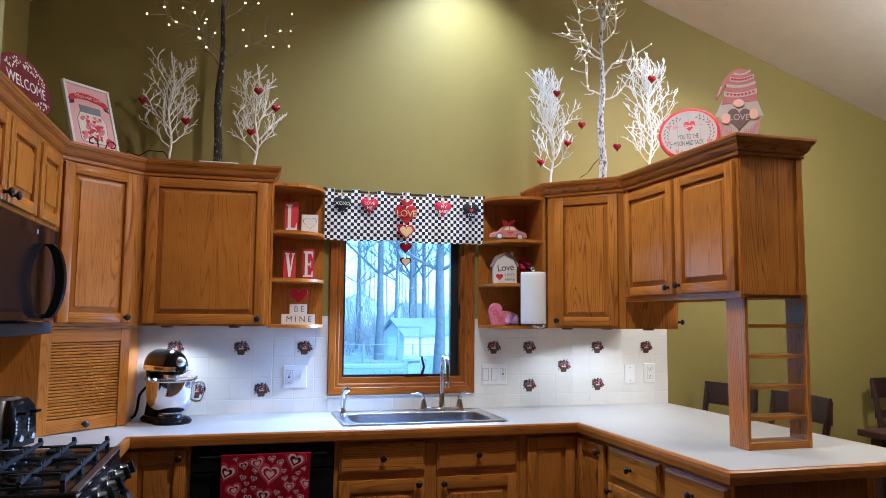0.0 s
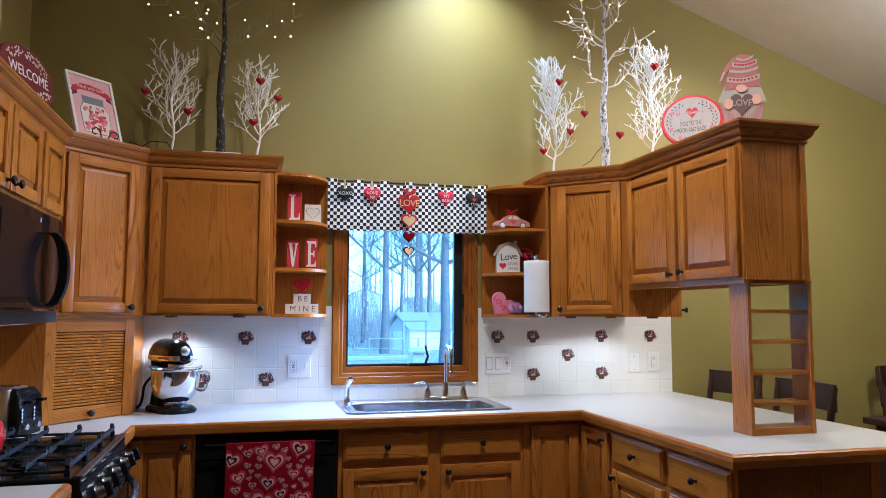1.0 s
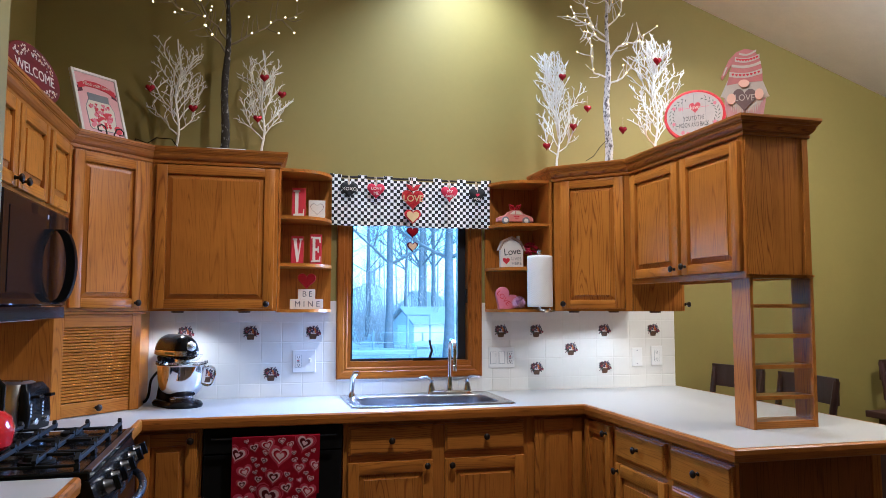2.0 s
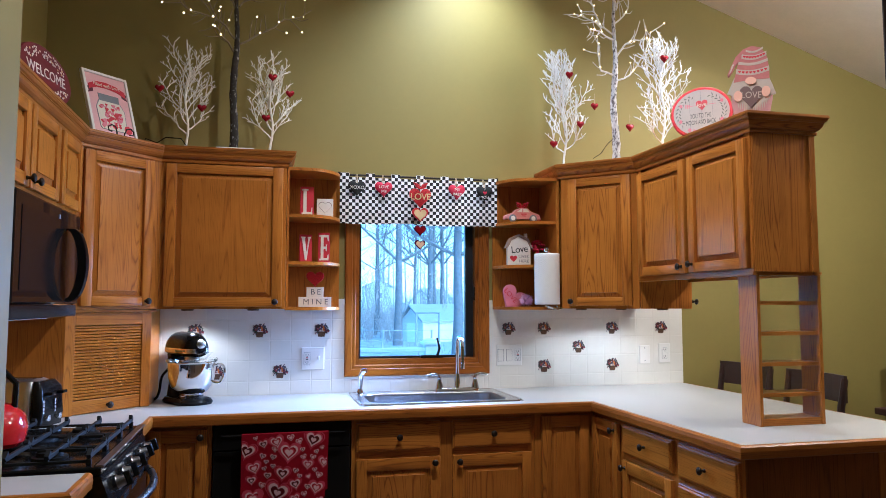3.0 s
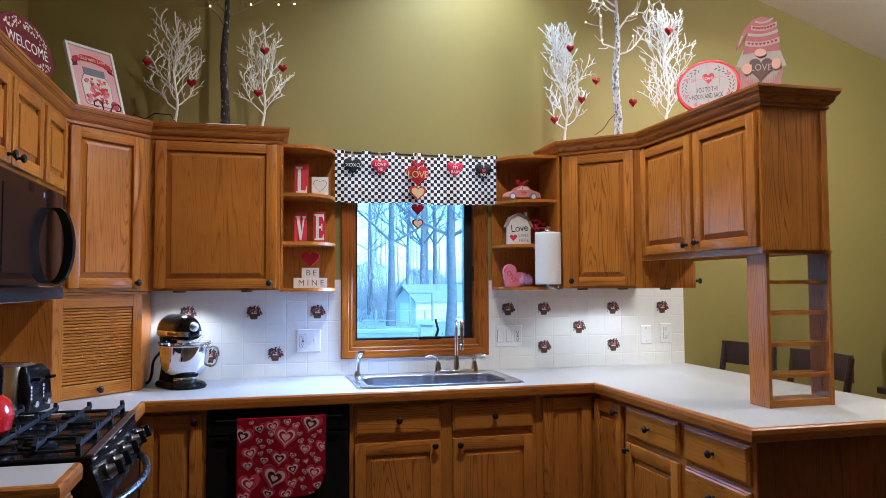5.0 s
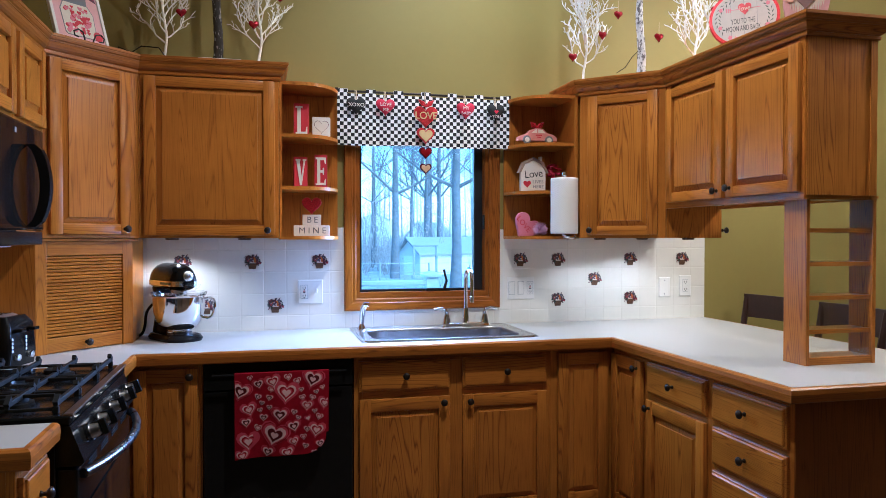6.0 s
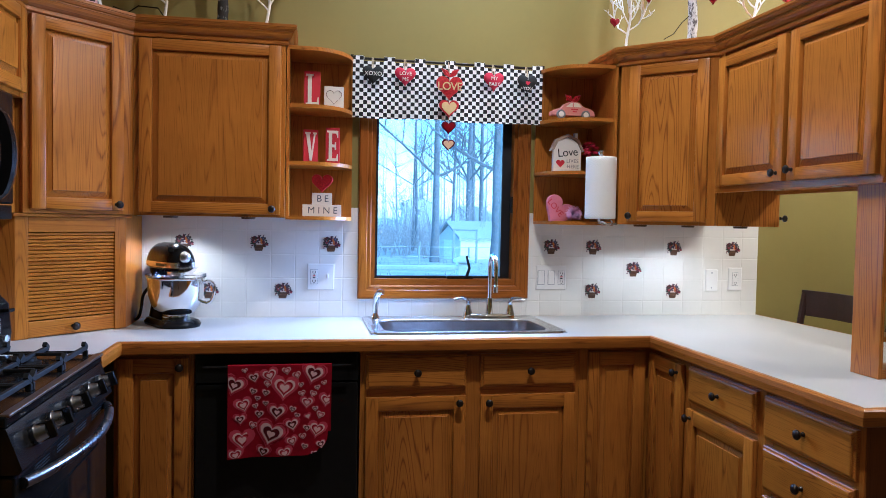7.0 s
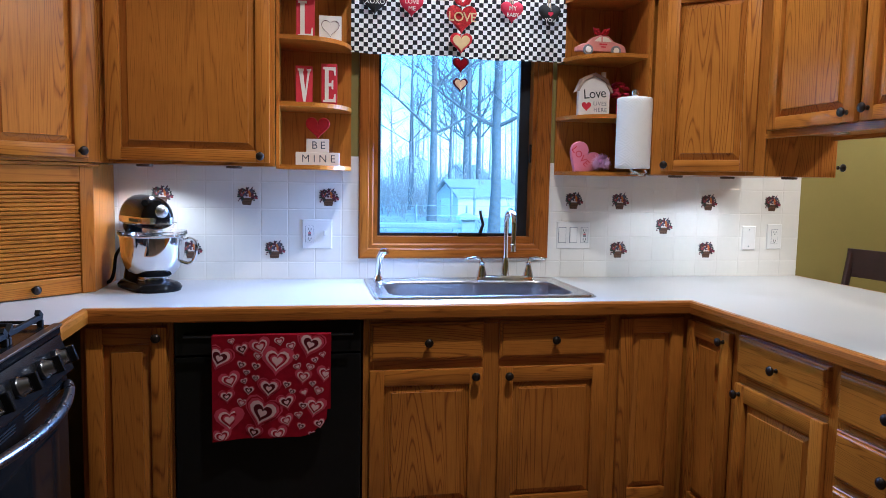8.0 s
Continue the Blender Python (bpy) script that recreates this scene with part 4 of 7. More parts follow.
def corner_shelf(name, x0, x1, flip, label):
    c = thing(name, label, "shelf")
    part("back", boxes((x0, x1, -0.012, -0.001, 1.372, 2.098)), OAK_V, c)
    side = (x1 - 0.012, x1) if flip else (x0, x0 + 0.012)
    part("side", boxes((*side, -0.285, -0.012, 1.374, 2.095)), OAK_V, c)
    for z in (1.384, 1.618, 1.862, 2.105):
        s = quarter(x0, x1, 0.27, z, flip)
        part("shelf_board", s, OAK_H, c)
    return c


corner_shelf("corner_shelf", 0.358, 0.652, False, "open oak shelf with rounded boards and Valentine decorations")
corner_shelf("corner_shelf", 1.542, 1.846, True, "open oak shelf with rounded boards beside the paper towels")
LS = (1.384, 1.618, 1.862)

# ---- appliance garage under the corner cabinet ----
ag = thing("appliance_garage", "oak appliance garage with a closed tambour door", "cabinet", heading(-0.578, -0.608, 45))
gw = 0.4313
pieces("face_stile", OAK_V, ag, (0.0, 0.048, 0, 0.02, COUNTER + 0.001, 1.372), (gw - 0.048, gw, 0, 0.02, COUNTER + 0.001, 1.372), bev=0.002)
pieces("top_rail", OAK_H, ag, (0.048, gw - 0.048, 0.0003, 0.02, 1.305, 1.3615), (-0.01, gw + 0.02, -0.012, 0.02, 1.362, 1.3735), bev=0.002)
d = part("tambour_frame", boxes((0.049, gw - 0.049, 0.004, 0.018, COUNTER + 0.003, COUNTER + 0.062), bev=0.003), OAK_H, ag)
knob(d, gw / 2, 0.004, COUNTER + 0.032)
nslat = 24
for k in range(nslat):
    z0 = COUNTER + 0.064 + k * (1.304 - COUNTER - 0.064) / nslat
    z1 = z0 + (1.304 - COUNTER - 0.064) / nslat
    bm = loft(bmesh.new(), [([(0.049, 0.018), (gw - 0.049, 0.018), (gw - 0.049, 0.0115), (0.049, 0.0115)], z0 + 0.0006),
                            ([(0.049, 0.018), (gw - 0.049, 0.018), (gw - 0.049, 0.0065), (0.049, 0.0065)], z0 + 0.004),
                            ([(0.049, 0.018), (gw - 0.049, 0.018), (gw - 0.049, 0.0065), (0.049, 0.0065)], z1 - 0.004),
                            ([(0.049, 0.018), (gw - 0.049, 0.018), (gw - 0.049, 0.0115), (0.049, 0.0115)], z1 - 0.0006)])
    part("slat", bm, OAK_H, ag)
s45 = math.sqrt(0.5)
part("side_panel", slab(bmesh.new(), [(gw, 0.001), (gw - 0.012, 0.005), (gw + 0.29 * s45 - 0.012, 0.29 * s45 + 0.005), (gw + 0.29 * s45, 0.29 * s45)], COUNTER + 0.001, 1.372), OAK_V, ag)
part("side_panel", slab(bmesh.new(), [(0, 0.001), (0.012, 0.005), (-0.28 * s45 + 0.012, 0.28 * s45 + 0.005), (-0.28 * s45, 0.28 * s45)], COUNTER + 0.001, 1.372), OAK_V, ag)
structure("wall_panel", boxes((WALL_X + 0.0005, WALL_X + 0.012, -1.72, -0.36, COUNTER + 0.001, 1.351)), OAK_V, "oak panelling behind the range", "panel")

# ---- counter-top machines ----
mx = thing("stand_mixer", "black stand mixer with a polished steel bowl on the worktop", "mixer", pose(-0.116, -0.205, COUNTER, 0, 0, -58))
bm = loft(bmesh.new(), [(rrect(-0.13, 0.165, -0.085, 0.085, 0.08), 0.0), (rrect(-0.135, 0.17, -0.09, 0.09, 0.085), 0.012), (rrect(-0.125, 0.16, -0.08, 0.08, 0.075), 0.026), (rrect(-0.11, 0.145, -0.065, 0.065, 0.06), 0.032)])
part("base", bm, BLACK, mx, smooth=True)
bm = bmesh.new()
loft(bm, [(rrect(-0.125, -0.015, -0.06, 0.06, 0.05), 0.03), (rrect(-0.12, -0.055, -0.045, 0.045, 0.03), 0.09), (rrect(-0.125, -0.065, -0.042, 0.042, 0.028), 0.18), (rrect(-0.135, -0.045, -0.05, 0.05, 0.03), 0.235)])
part("column", bm, BLACK, mx, smooth=True)
bm = bmesh.new()
ring = []
for k in range(15):
    u = 0.5 - 0.5 * math.cos(math.pi * k / 14)
    x = -0.152 + 0.292 * u
    r = 0.030 + 0.036 * max(0.0, 1 - abs(2 * u - 1) ** 4.5) ** 0.6
    ring.append(([(x, 0)], r))
R = [[bm.verts.new((c[0][0], math.cos(a) * r, 0.258 + math.sin(a) * r * (1.36 if math.sin(a) > 0 else 0.55))) for a in [2 * math.pi * j / 24 for j in range(24)]] for c, r in ring]
for a, b in zip(R, R[1:]):
    for j in range(24):
        bm.faces.new((a[j], a[(j + 1) % 24], b[(j + 1) % 24], b[j]))
bm.faces.new(R[0]); bm.faces.new(R[-1])
head = part("head", bm, BLACK, mx, "glossy black motor head", True)
bm = bmesh.new()
slab(bm, [(c[0][0], -r * 1.012) for c, r in ring] + [(c[0][0], r * 1.012) for c, r in reversed(ring)], 0.246, 0.269)
part("trim_band", bm, STEEL, head, "polished steel trim band")
part("band_print", boxes(*[(0.010 + 0.011 * k, 0.018 + 0.011 * k, -0.0682, -0.0665, 0.252, 0.263) for k in range(8)]), INK, head, "dark row of marks on the band")
bm = bmesh.new()
lathe(bm, [(0.022, 0), (0.024, 0.004), (0.018, 0.009), (0, 0.010)], 18, pose(0.140, 0, 0.292, 0, 90))
part("hub_cap", bm, STEEL, head, smooth=True)
bm = bmesh.new()
lathe(bm, [(0.006, 0), (0.006, 0.012), (0.012, 0.016), (0.012, 0.024), (0, 0.027)], 14, pose(0.115, -0.045, 0.315, 0, 70, -30))
part("side_knob", bm, BLACK, head, smooth=True)
bm = bmesh.new()
lathe(bm, [(0.036, 0.212), (0.036, 0.238), (0.030, 0.240), (0.012, 0.212)], 20, pose(0.055, 0, 0))
part("planetary_hub", bm, STEEL, mx, smooth=True)
bm = bmesh.new()
lathe(bm, [(0.056, 0.032), (0.058, 0.042), (0.050, 0.046), (0.074, 0.058), (0.098, 0.088), (0.110, 0.130), (0.1135, 0.197), (0.117, 0.201), (0.1135, 0.204), (0.109, 0.197), (0.104, 0.130), (0.07, 0.066), (0, 0.058)], 40, pose(0.055, 0, 0))
bowl = part("bowl", bm, CHROME, mx, "mirror-polished steel mixing bowl", True)
bm = tube(bmesh.new(), smooth_pts([(0.155, 0.045, 0.182), (0.178, 0.058, 0.190), (0.196, 0.066, 0.172), (0.194, 0.066, 0.130), (0.178, 0.056, 0.100), (0.148, 0.042, 0.105)]), 0.006, 8)
bmesh.ops.rotate(bm, verts=bm.verts, cent=(0.055, 0, 0), matrix=Matrix.Rotation(radians(26), 3, "Z"))
part("bowl_handle", bm, CHROME, bowl, smooth=True)
bm = bmesh.new()
lathe(bm, [(0.109, 0.200), (0.121, 0.206), (0.121, 0.218), (0.119, 0.218), (0.117, 0.208), (0.107, 0.203)], 32, pose(0.055, 0, 0))
box(bm, 0.15, 0.21, -0.04, 0.03, 0.222, 0.2235, 0)
vv = [v for v in bm.verts if v.co.z > 0.2219]
bmesh.ops.rotate(bm, verts=vv, cent=(0.15, 0, 0.222), matrix=Matrix.Rotation(radians(-32), 3, "Y"))
part("pouring_shield", bm, GLASS, mx, "clear plastic pouring shield")
bm = tube(bmesh.new(), smooth_pts([(-0.115, -0.030, 0.17), (-0.125, -0.068, 0.12), (-0.115, -0.082, 0.06), (-0.125, -0.090, 0.022), (-0.140, -0.105, 0.009), (-0.150, -0.110, 0.0075)]), 0.0065, 8)
part("power_cord", bm, BLACK, mx, smooth=True)

ts = thing("toaster", "brushed steel toaster with a black control end", "toaster", pose(-0.70, -0.770, COUNTER, 0, 0, -14))
bm = loft(bmesh.new(), [(rrect(-0.13, 0.10, -0.085, 0.085, 0.03), 0.012), (rrect(-0.135, 0.105, -0.09, 0.09, 0.035), 0.05), (rrect(-0.135, 0.105, -0.088, 0.088, 0.035), 0.14), (rrect(-0.125, 0.10, -0.07, 0.07, 0.035), 0.178), (rrect(-0.11, 0.09, -0.05, 0.05, 0.03), 0.186)])
part("shell", bm, plain("satin_toaster_steel", (0.74, 0.73, 0.72), 0.38, 1.0, 0.06, 60.0), ts, smooth=True)
bm = loft(bmesh.new(), [(rrect(0.098, 0.135, -0.088, 0.088, 0.015), 0.0), (rrect(0.095, 0.142, -0.09, 0.09, 0.018), 0.05), (rrect(0.095, 0.135, -0.086, 0.086, 0.018), 0.15), (rrect(0.09, 0.115, -0.065, 0.065, 0.012), 0.18)])
e = part("control_end", bm, BLACK, ts, "glossy black control end", True)
for y in (-0.042, 0.042):
    part("lever", boxes((0.138, 0.168, y - 0.016, y + 0.016, 0.125, 0.137), bev=0.003), BLACK, e)
    bm = bmesh.new()
    lathe(bm, [(0.013, 0), (0.012, 0.012), (0, 0.014)], 14, pose(0.139, y, 0.035, 0, 90))
    part("dial", bm, STEEL, e, smooth=True)
    for k in range(4):
        bm = bmesh.new()
        lathe(bm, [(0.006, 0), (0.006, 0.002), (0, 0.003)], 10, pose(0.1425, y - 0.03, 0.06 + 0.014 * k, 0, 90))
        part("button", bm, STEEL, e)
pieces("slot", BLACK, ts, (-0.09, 0.075, -0.035, -0.012, 0.184, 0.1875), (-0.09, 0.075, 0.012, 0.035, 0.184, 0.1875))

kt = thing("tea_kettle", "round glossy red kettle on the range", "kettle", pose(-0.572, -1.475, 0.9555) @ Matrix.Scale(1.14, 4))
REDENAMEL = plain("red_enamel", (0.45, 0.012, 0.012), 0.12, 0, 0.05, 6.0, 0, 0.5)
bm = bmesh.new()
lathe(bm, [(0, 0), (0.075, 0), (0.088, 0.012), (0.094, 0.05), (0.085, 0.085), (0.055, 0.112), (0.03, 0.118), (0, 0.118)], 32)
part("pot", bm, REDENAMEL, kt, smooth=True)
bm = bmesh.new()
lathe(bm, [(0.032, 0.117), (0.028, 0.126), (0.008, 0.13), (0.012, 0.145), (0, 0.148)], 20)
part("lid", bm, REDENAMEL, kt, smooth=True)
bm = tube(bmesh.new(), [(-0.06, 0, 0.105), (-0.062, 0, 0.17), (-0.03, 0, 0.205), (0.03, 0, 0.205), (0.062, 0, 0.17), (0.06, 0, 0.105)], 0.008, 8)
part("handle", bm, BLACK, kt, smooth=True)
bm = tube(bmesh.new(), [(-0.06, -0.05, 0.05), (-0.10, -0.07, 0.08), (-0.12, -0.085, 0.11)], [0.018, 0.013, 0.01], 10)
part("spout", bm, REDENAMEL, kt, smooth=True)

# ---- paper towels ----
pt = thing("paper_towel_roll", "white quilted paper towel roll on an upright holder under the shelf", "paper towels", pose(1.735, -0.375, 0))
bm = bmesh.new()
prof = [(0.02, 1.397), (0.066, 1.397), (0.068, 1.40)] + [(0.068, 1.40 + 0.268 * k / 20) for k in range(1, 20)] + [(0.068, 1.668), (0.066, 1.671), (0.02, 1.671)]
lathe(bm, prof, 40)
part("roll", bm, PAPER, pt, smooth=True)
bm = tube(bmesh.new(), [(0, 0, 1.385), (0, 0, 1.695)], 0.006, 8)
lathe(bm, [(0.012, 1.680), (0.014, 1.690), (0.012, 1.700), (0, 1.706)], 14)
tube(bm, [(0, 0, 1.386), (0.03, 0.01, 1.380), (0.06, 0.06, 1.378)], 0.004, 6)
tube(bm, smooth_pts([(-0.022, -0.03, 1.392), (-0.010, -0.045, 1.377), (0.018, -0.050, 1.372), (0.042, -0.040, 1.378), (0.046, -0.02, 1.388)]), 0.004, 8)
part("holder", bm, STEEL, pt, "steel towel holder", True)
part("mount", boxes((0.02, 0.11, 0.06, 0.10, 1.372, 1.3795)), STEEL, pt)

# ---- display case under the peninsula cabinet ----
dc = thing("display_case", "slim oak display case with glass sides between worktop and cabinet", "display case")
X0, X1, Y0, Y1, Z0, Z1 = 2.172, 2.474, -1.512, -1.402, COUNTER + 0.001, 1.528
part("side_panel", boxes((X0, X0 + 0.012, Y0, Y1, Z0, Z1), bev=0.001), OAK_V, dc)
part("side_panel", boxes((X1 - 0.012, X1, Y0, Y1, Z0, Z1), bev=0.001), OAK_V, dc)
part("bottom", boxes((X0 + 0.012, X1 - 0.012, Y0, Y1, Z0, Z0 + 0.028), bev=0.001), OAK_H, dc)
part("top", boxes((X0 + 0.012, X1 - 0.012, Y0, Y1, Z1 - 0.012, Z1)), OAK_H, dc)
part("top_lip", boxes((X0 - 0.004, X1 + 0.004, Y0 - 0.0115, Y0 - 0.0065, Z1 - 0.008, Z1 + 0.002)), OAK_H, dc)
part("stile", boxes((X0, X0 + 0.014, Y0 - 0.006, Y0 - 0.0005, Z0, Z1)), OAK_V, dc)
part("stile", boxes((X1 - 0.014, X1, Y0 - 0.006, Y0 - 0.0005, Z0, Z1)), OAK_V, dc)
for k in range(1, 5):
    z = Z0 + (Z1 - Z0) * k / 5 + 0.006
    part("shelf_board", boxes((X0 + 0.0125, X1 - 0.0125, Y0 + 0.006, Y1 - 0.008, z - 0.016, z), bev=0.001), OAK_H, dc)
g = part("front_glass", boxes((X0 + 0.006, X1 - 0.006, Y0 + 0.001, Y0 + 0.004, Z0 + 0.028, Z1 - 0.012)), GLASS, dc)
g.visible_shadow = False
g = part("back_glass", boxes((X0 + 0.006, X1 - 0.006, Y1 - 0.005, Y1 - 0.002, Z0 + 0.028, Z1 - 0.012)), GLASS, dc)
g.visible_shadow = False

# ---- puck lights ----
PUCKS = [(-0.12, -0.20, ZU0), (0.20, -0.20, ZU0), (1.98, -0.27, ZU0), (2.25, -0.22, ZU0), (2.38, -0.45, ZU0), (2.27, -0.85, 1.53), (2.27, -1.2, 1.53)]
PUCK_WATTS = {0: 2.0, 2: 1.1, 3: 1.1, 4: 0.7}
for k, (x, y, z) in enumerate(PUCKS):
    p = thing("puck_light", "small round under-cabinet puck light", "light", pose(x, y, z), "under-cabinet lights")
    bm = bmesh.new()
    lathe(bm, [(0.030, -0.0005), (0.031, -0.004), (0.029, -0.009), (0.026, -0.0095), (0.026, -0.0005)], 20)
    part("housing", bm, TAUPE if k < 5 else STEEL, p, smooth=True)
    bm = bmesh.new()
    lathe(bm, [(0, -0.006), (0.025, -0.006), (0.025, -0.0085), (0, -0.0085)], 16)
    part("lens", bm, PUCKGLOW if k in PUCK_WATTS else WHITEPL, p)
    if k in PUCK_WATTS:
        lamp("puck_lamp", "SPOT", look((x, y, z - 0.02), (x, y + 0.03, 0)), PUCK_WATTS[k], (1.0, 0.81, 0.55), 0.02, 140, 0.5)

# ---- switch and socket plates ----


def wall_plate(x0, x1, z0, z1, inserts, label):
    p = thing("wall_plate", label, "outlet")
    part("cover", rings_panel(x0, x1, z0, z1, [(0, -0.0075), (0.0, -0.011), (0.003, -0.0135), (0.004, -0.0135)]), WHITEPL, p)
    n = len(inserts)
    for k, kind in enumerate(inserts):
        cx = x0 + (x1 - x0) * (k + 0.5) / n
        cz = (z0 + z1) / 2
        if kind == "switch":
            # grey sheet paints the shaded gap around the rocker
            part("rocker_frame", boxes((cx - 0.0178, cx + 0.0178, -0.0141, -0.0137, cz - 0.0348, cz + 0.0348)), GREY, p)
            part("rocker", boxes((cx - 0.016, cx + 0.016, -0.0165, -0.0137, cz - 0.033, cz + 0.033), bev=0.0015), WHITEPL, p)
        elif kind == "toggle":
            o = part("toggle", boxes((cx - 0.005, cx + 0.005, -0.026, -0.0137, cz - 0.006, cz + 0.014), bev=0.0015), WHITEPL, p)
        elif kind in ("gfci", "socket"):
            # painted shade of the gap around the receptacle
            part("receptacle_frame", boxes((cx - 0.0172, cx + 0.0172, -0.0140, -0.0137, cz - 0.0342, cz + 0.0342)), GREY, p)
            o = part("receptacle", boxes((cx - 0.016, cx + 0.016, -0.0155, -0.0137, cz - 0.033, cz + 0.033), bev=0.0008), WHITEPL, p)
            rows = []
            for dz in (-0.02, 0.02):
                rows += [(cx - 0.007, cx - 0.0045, -0.0162, -0.0156, cz + dz - 0.003, cz + dz + 0.006), (cx + 0.0045, cx + 0.007, -0.0162, -0.0156, cz + dz - 0.003, cz + dz + 0.006), (cx - 0.0025, cx + 0.0025, -0.0162, -0.0156, cz + dz - 0.010, cz + dz - 0.006)]
            part("slot", boxes(*rows), INK, o)
            if kind == "gfci":
                part("test_button", boxes((cx - 0.006, cx + 0.006, -0.0165, -0.0156, cz + 0.002, cz + 0.007)), RED, o)
                part("reset_button", boxes((cx - 0.006, cx + 0.006, -0.0165, -0.0156, cz - 0.006, cz - 0.001)), INK, o)
        else:
            pieces("screw", GREY, p, (cx - 0.003, cx + 0.003, -0.0145, -0.0136, cz + 0.036, cz + 0.042), (cx - 0.003, cx + 0.003, -0.0145, -0.0136, cz - 0.042, cz - 0.036))


wall_plate(0.453, 0.577, 1.043, 1.164, ("gfci", "toggle"), "white double plate with a socket and a toggle switch")
wall_plate(1.562, 1.718, 1.044, 1.164, ("switch", "switch", "gfci"), "white triple plate with two switches and a socket")
wall_plate(2.475, 2.544, 1.038, 1.150, ("blank",), "white blank wall plate")
wall_plate(2.604, 2.681, 1.042, 1.160, ("socket",), "white wall socket plate")

# ---- valance over the window ----
m, N, L, B = nodes_of("checked_cloth")
ck = N.new("ShaderNodeTexChecker")
ck.inputs["Scale"].default_value = 1.0
ck.inputs["Color1"].default_value, ck.inputs["Color2"].default_value = (0.88, 0.88, 0.90, 1), (0.009, 0.009, 0.012, 1)
mp = mapped(N, L, (1 / 0.0183, 0, 1 / 0.0183))
L.new(mp, ck.inputs["Vector"])
weave = noise_tex(N, L, mapped(N, L, (1, 1, 1)), 400.0, 2)
L.new(mix(N, L, 0.25, ck.outputs[0], mix(N, L, 1.0, ck.outputs[0], ramp(N, L, weave, [(0.3, (0.75, 0.75, 0.75)), (0.7, (1.1, 1.1, 1.1))]), "MULTIPLY")), B.inputs["Base Color"])
B.inputs["Roughness"].default_value = 0.9
CHECK = m
VX0, VX1, VZ0, VZ1 = 0.646, 1.552, 1.842, 2.100


def valance_y(x, z):
    return -0.072 - 0.006 * math.sin((x - VX0) * 21) * (2.12 - z) * 4 - 0.004 * math.sin((x - VX0) * 47 + 1) * (2.12 - z) * 4


def cloth(x0, x1, z0, z1, nx, nz, sag=0.0):
    bm = bmesh.new()
    V = {}
    for i in range(nx + 1):
        for j in range(nz + 1):
            x, z = x0 + (x1 - x0) * i / nx, z0 + (z1 - z0) * j / nz
            y = valance_y(x, z)
            V[i, j] = (bm.verts.new((x, y, z - sag * math.sin((x - VX0) * 13) * (1 - j / nz))), bm.verts.new((x, y + 0.002, z - sag * math.sin((x - VX0) * 13) * (1 - j / nz))))
    for i in range(nx):
        for j in range(nz):
            for s in (0, 1):
                bm.faces.new((V[i, j][s], V[i + 1, j][s], V[i + 1, j + 1][s], V[i, j + 1][s]))
    edge = [(i, 0) for i in range(nx)] + [(nx, j) for j in range(nz)] + [(i, nz) for i in range(nx, 0, -1)] + [(0, j) for j in range(nz, 0, -1)]
    for a, b in zip(edge, edge[1:] + edge[:1]):
        bm.faces.new((V[a][0], V[b][0], V[b][1], V[a][1]))
    return bm


va = thing("window_valance", "black and white checked cloth valance with tab tops", "valance")
part("cloth", cloth(VX0, VX1, VZ0, VZ1, 70, 12, 0.003), CHECK, va, smooth=True)
for k in range(7):
    x0 = VX0 + 0.002 + k * (VX1 - VX0 - 0.054) / 6
    part("tab", cloth(x0, x0 + 0.050, 2.094, 2.124, 4, 2), CHECK, va, smooth=True)
bm = tube(bmesh.new(), [(VX0 - 0.015, -0.062, 2.113), (VX1 + 0.01, -0.062, 2.113)], 0.006, 10)
part("rod", bm, BLACKMETAL, va, "dark curtain rod", True)
part("bracket", boxes((VX0 - 0.010, VX0 + 0.004, -0.066, -0.0005, 2.098, 2.128)), BLACKMETAL, va)
part("bracket", boxes((VX1 - 0.004, VX1 + 0.010, -0.066, -0.0005, 2.098, 2.128)), BLACKMETAL, va)


def puffy_heart(w, t, n=28):
    """A stuffed heart facing -y."""
    bm = bmesh.new()
    o = heart(w, n)
    loops = [(0.0, 1.0), (0.30, 0.97), (0.62, 0.84), (0.85, 0.62), (1.0, 0.25)]
    for s in (-1, 1):
        R = [[bm.verts.new((x * f, s * t * h, z * f)) for x, z in o] for h, f in loops]
        for a, b in zip(R, R[1:]):
            for k in range(n):
                bm.faces.new((a[k], a[(k + 1) % n], b[(k + 1) % n], b[k]))
        bm.faces.new(R[-1])
    bmesh.ops.remove_doubles(bm, verts=bm.verts, dist=0.0002)
    return bm


FELTBLACK = plain("black_felt", (0.012, 0.012, 0.013), 0.85, 0, 0.2, 60.0, 0.4)
FELTRED = plain("red_felt", (0.48, 0.012, 0.05), 0.8, 0, 0.1, 60.0, 0.4)
STRING = plain("natural_twine", (0.55, 0.45, 0.30), 0.9, 0, 0.2, 60.0)
HANGING = [(0.736, 2.030, FELTBLACK, "black felt heart with the letters XOXO", [("XOXO", 0.026, 0.006)]),
           (0.884, 2.030, FELTRED, "red felt heart with the words love me", [("LOVE", 0.024, 0.014), ("ME", 0.024, -0.012)]),
           (1.303, 2.030, FELTRED, "red felt heart with the words my baby", [("MY", 0.024, 0.014), ("BABY", 0.022, -0.012)]),
           (1.466, 2.028, FELTBLACK, "black felt heart with the words I you", [("I", 0.022, 0.026), ("YOU", 0.022, -0.022)])]
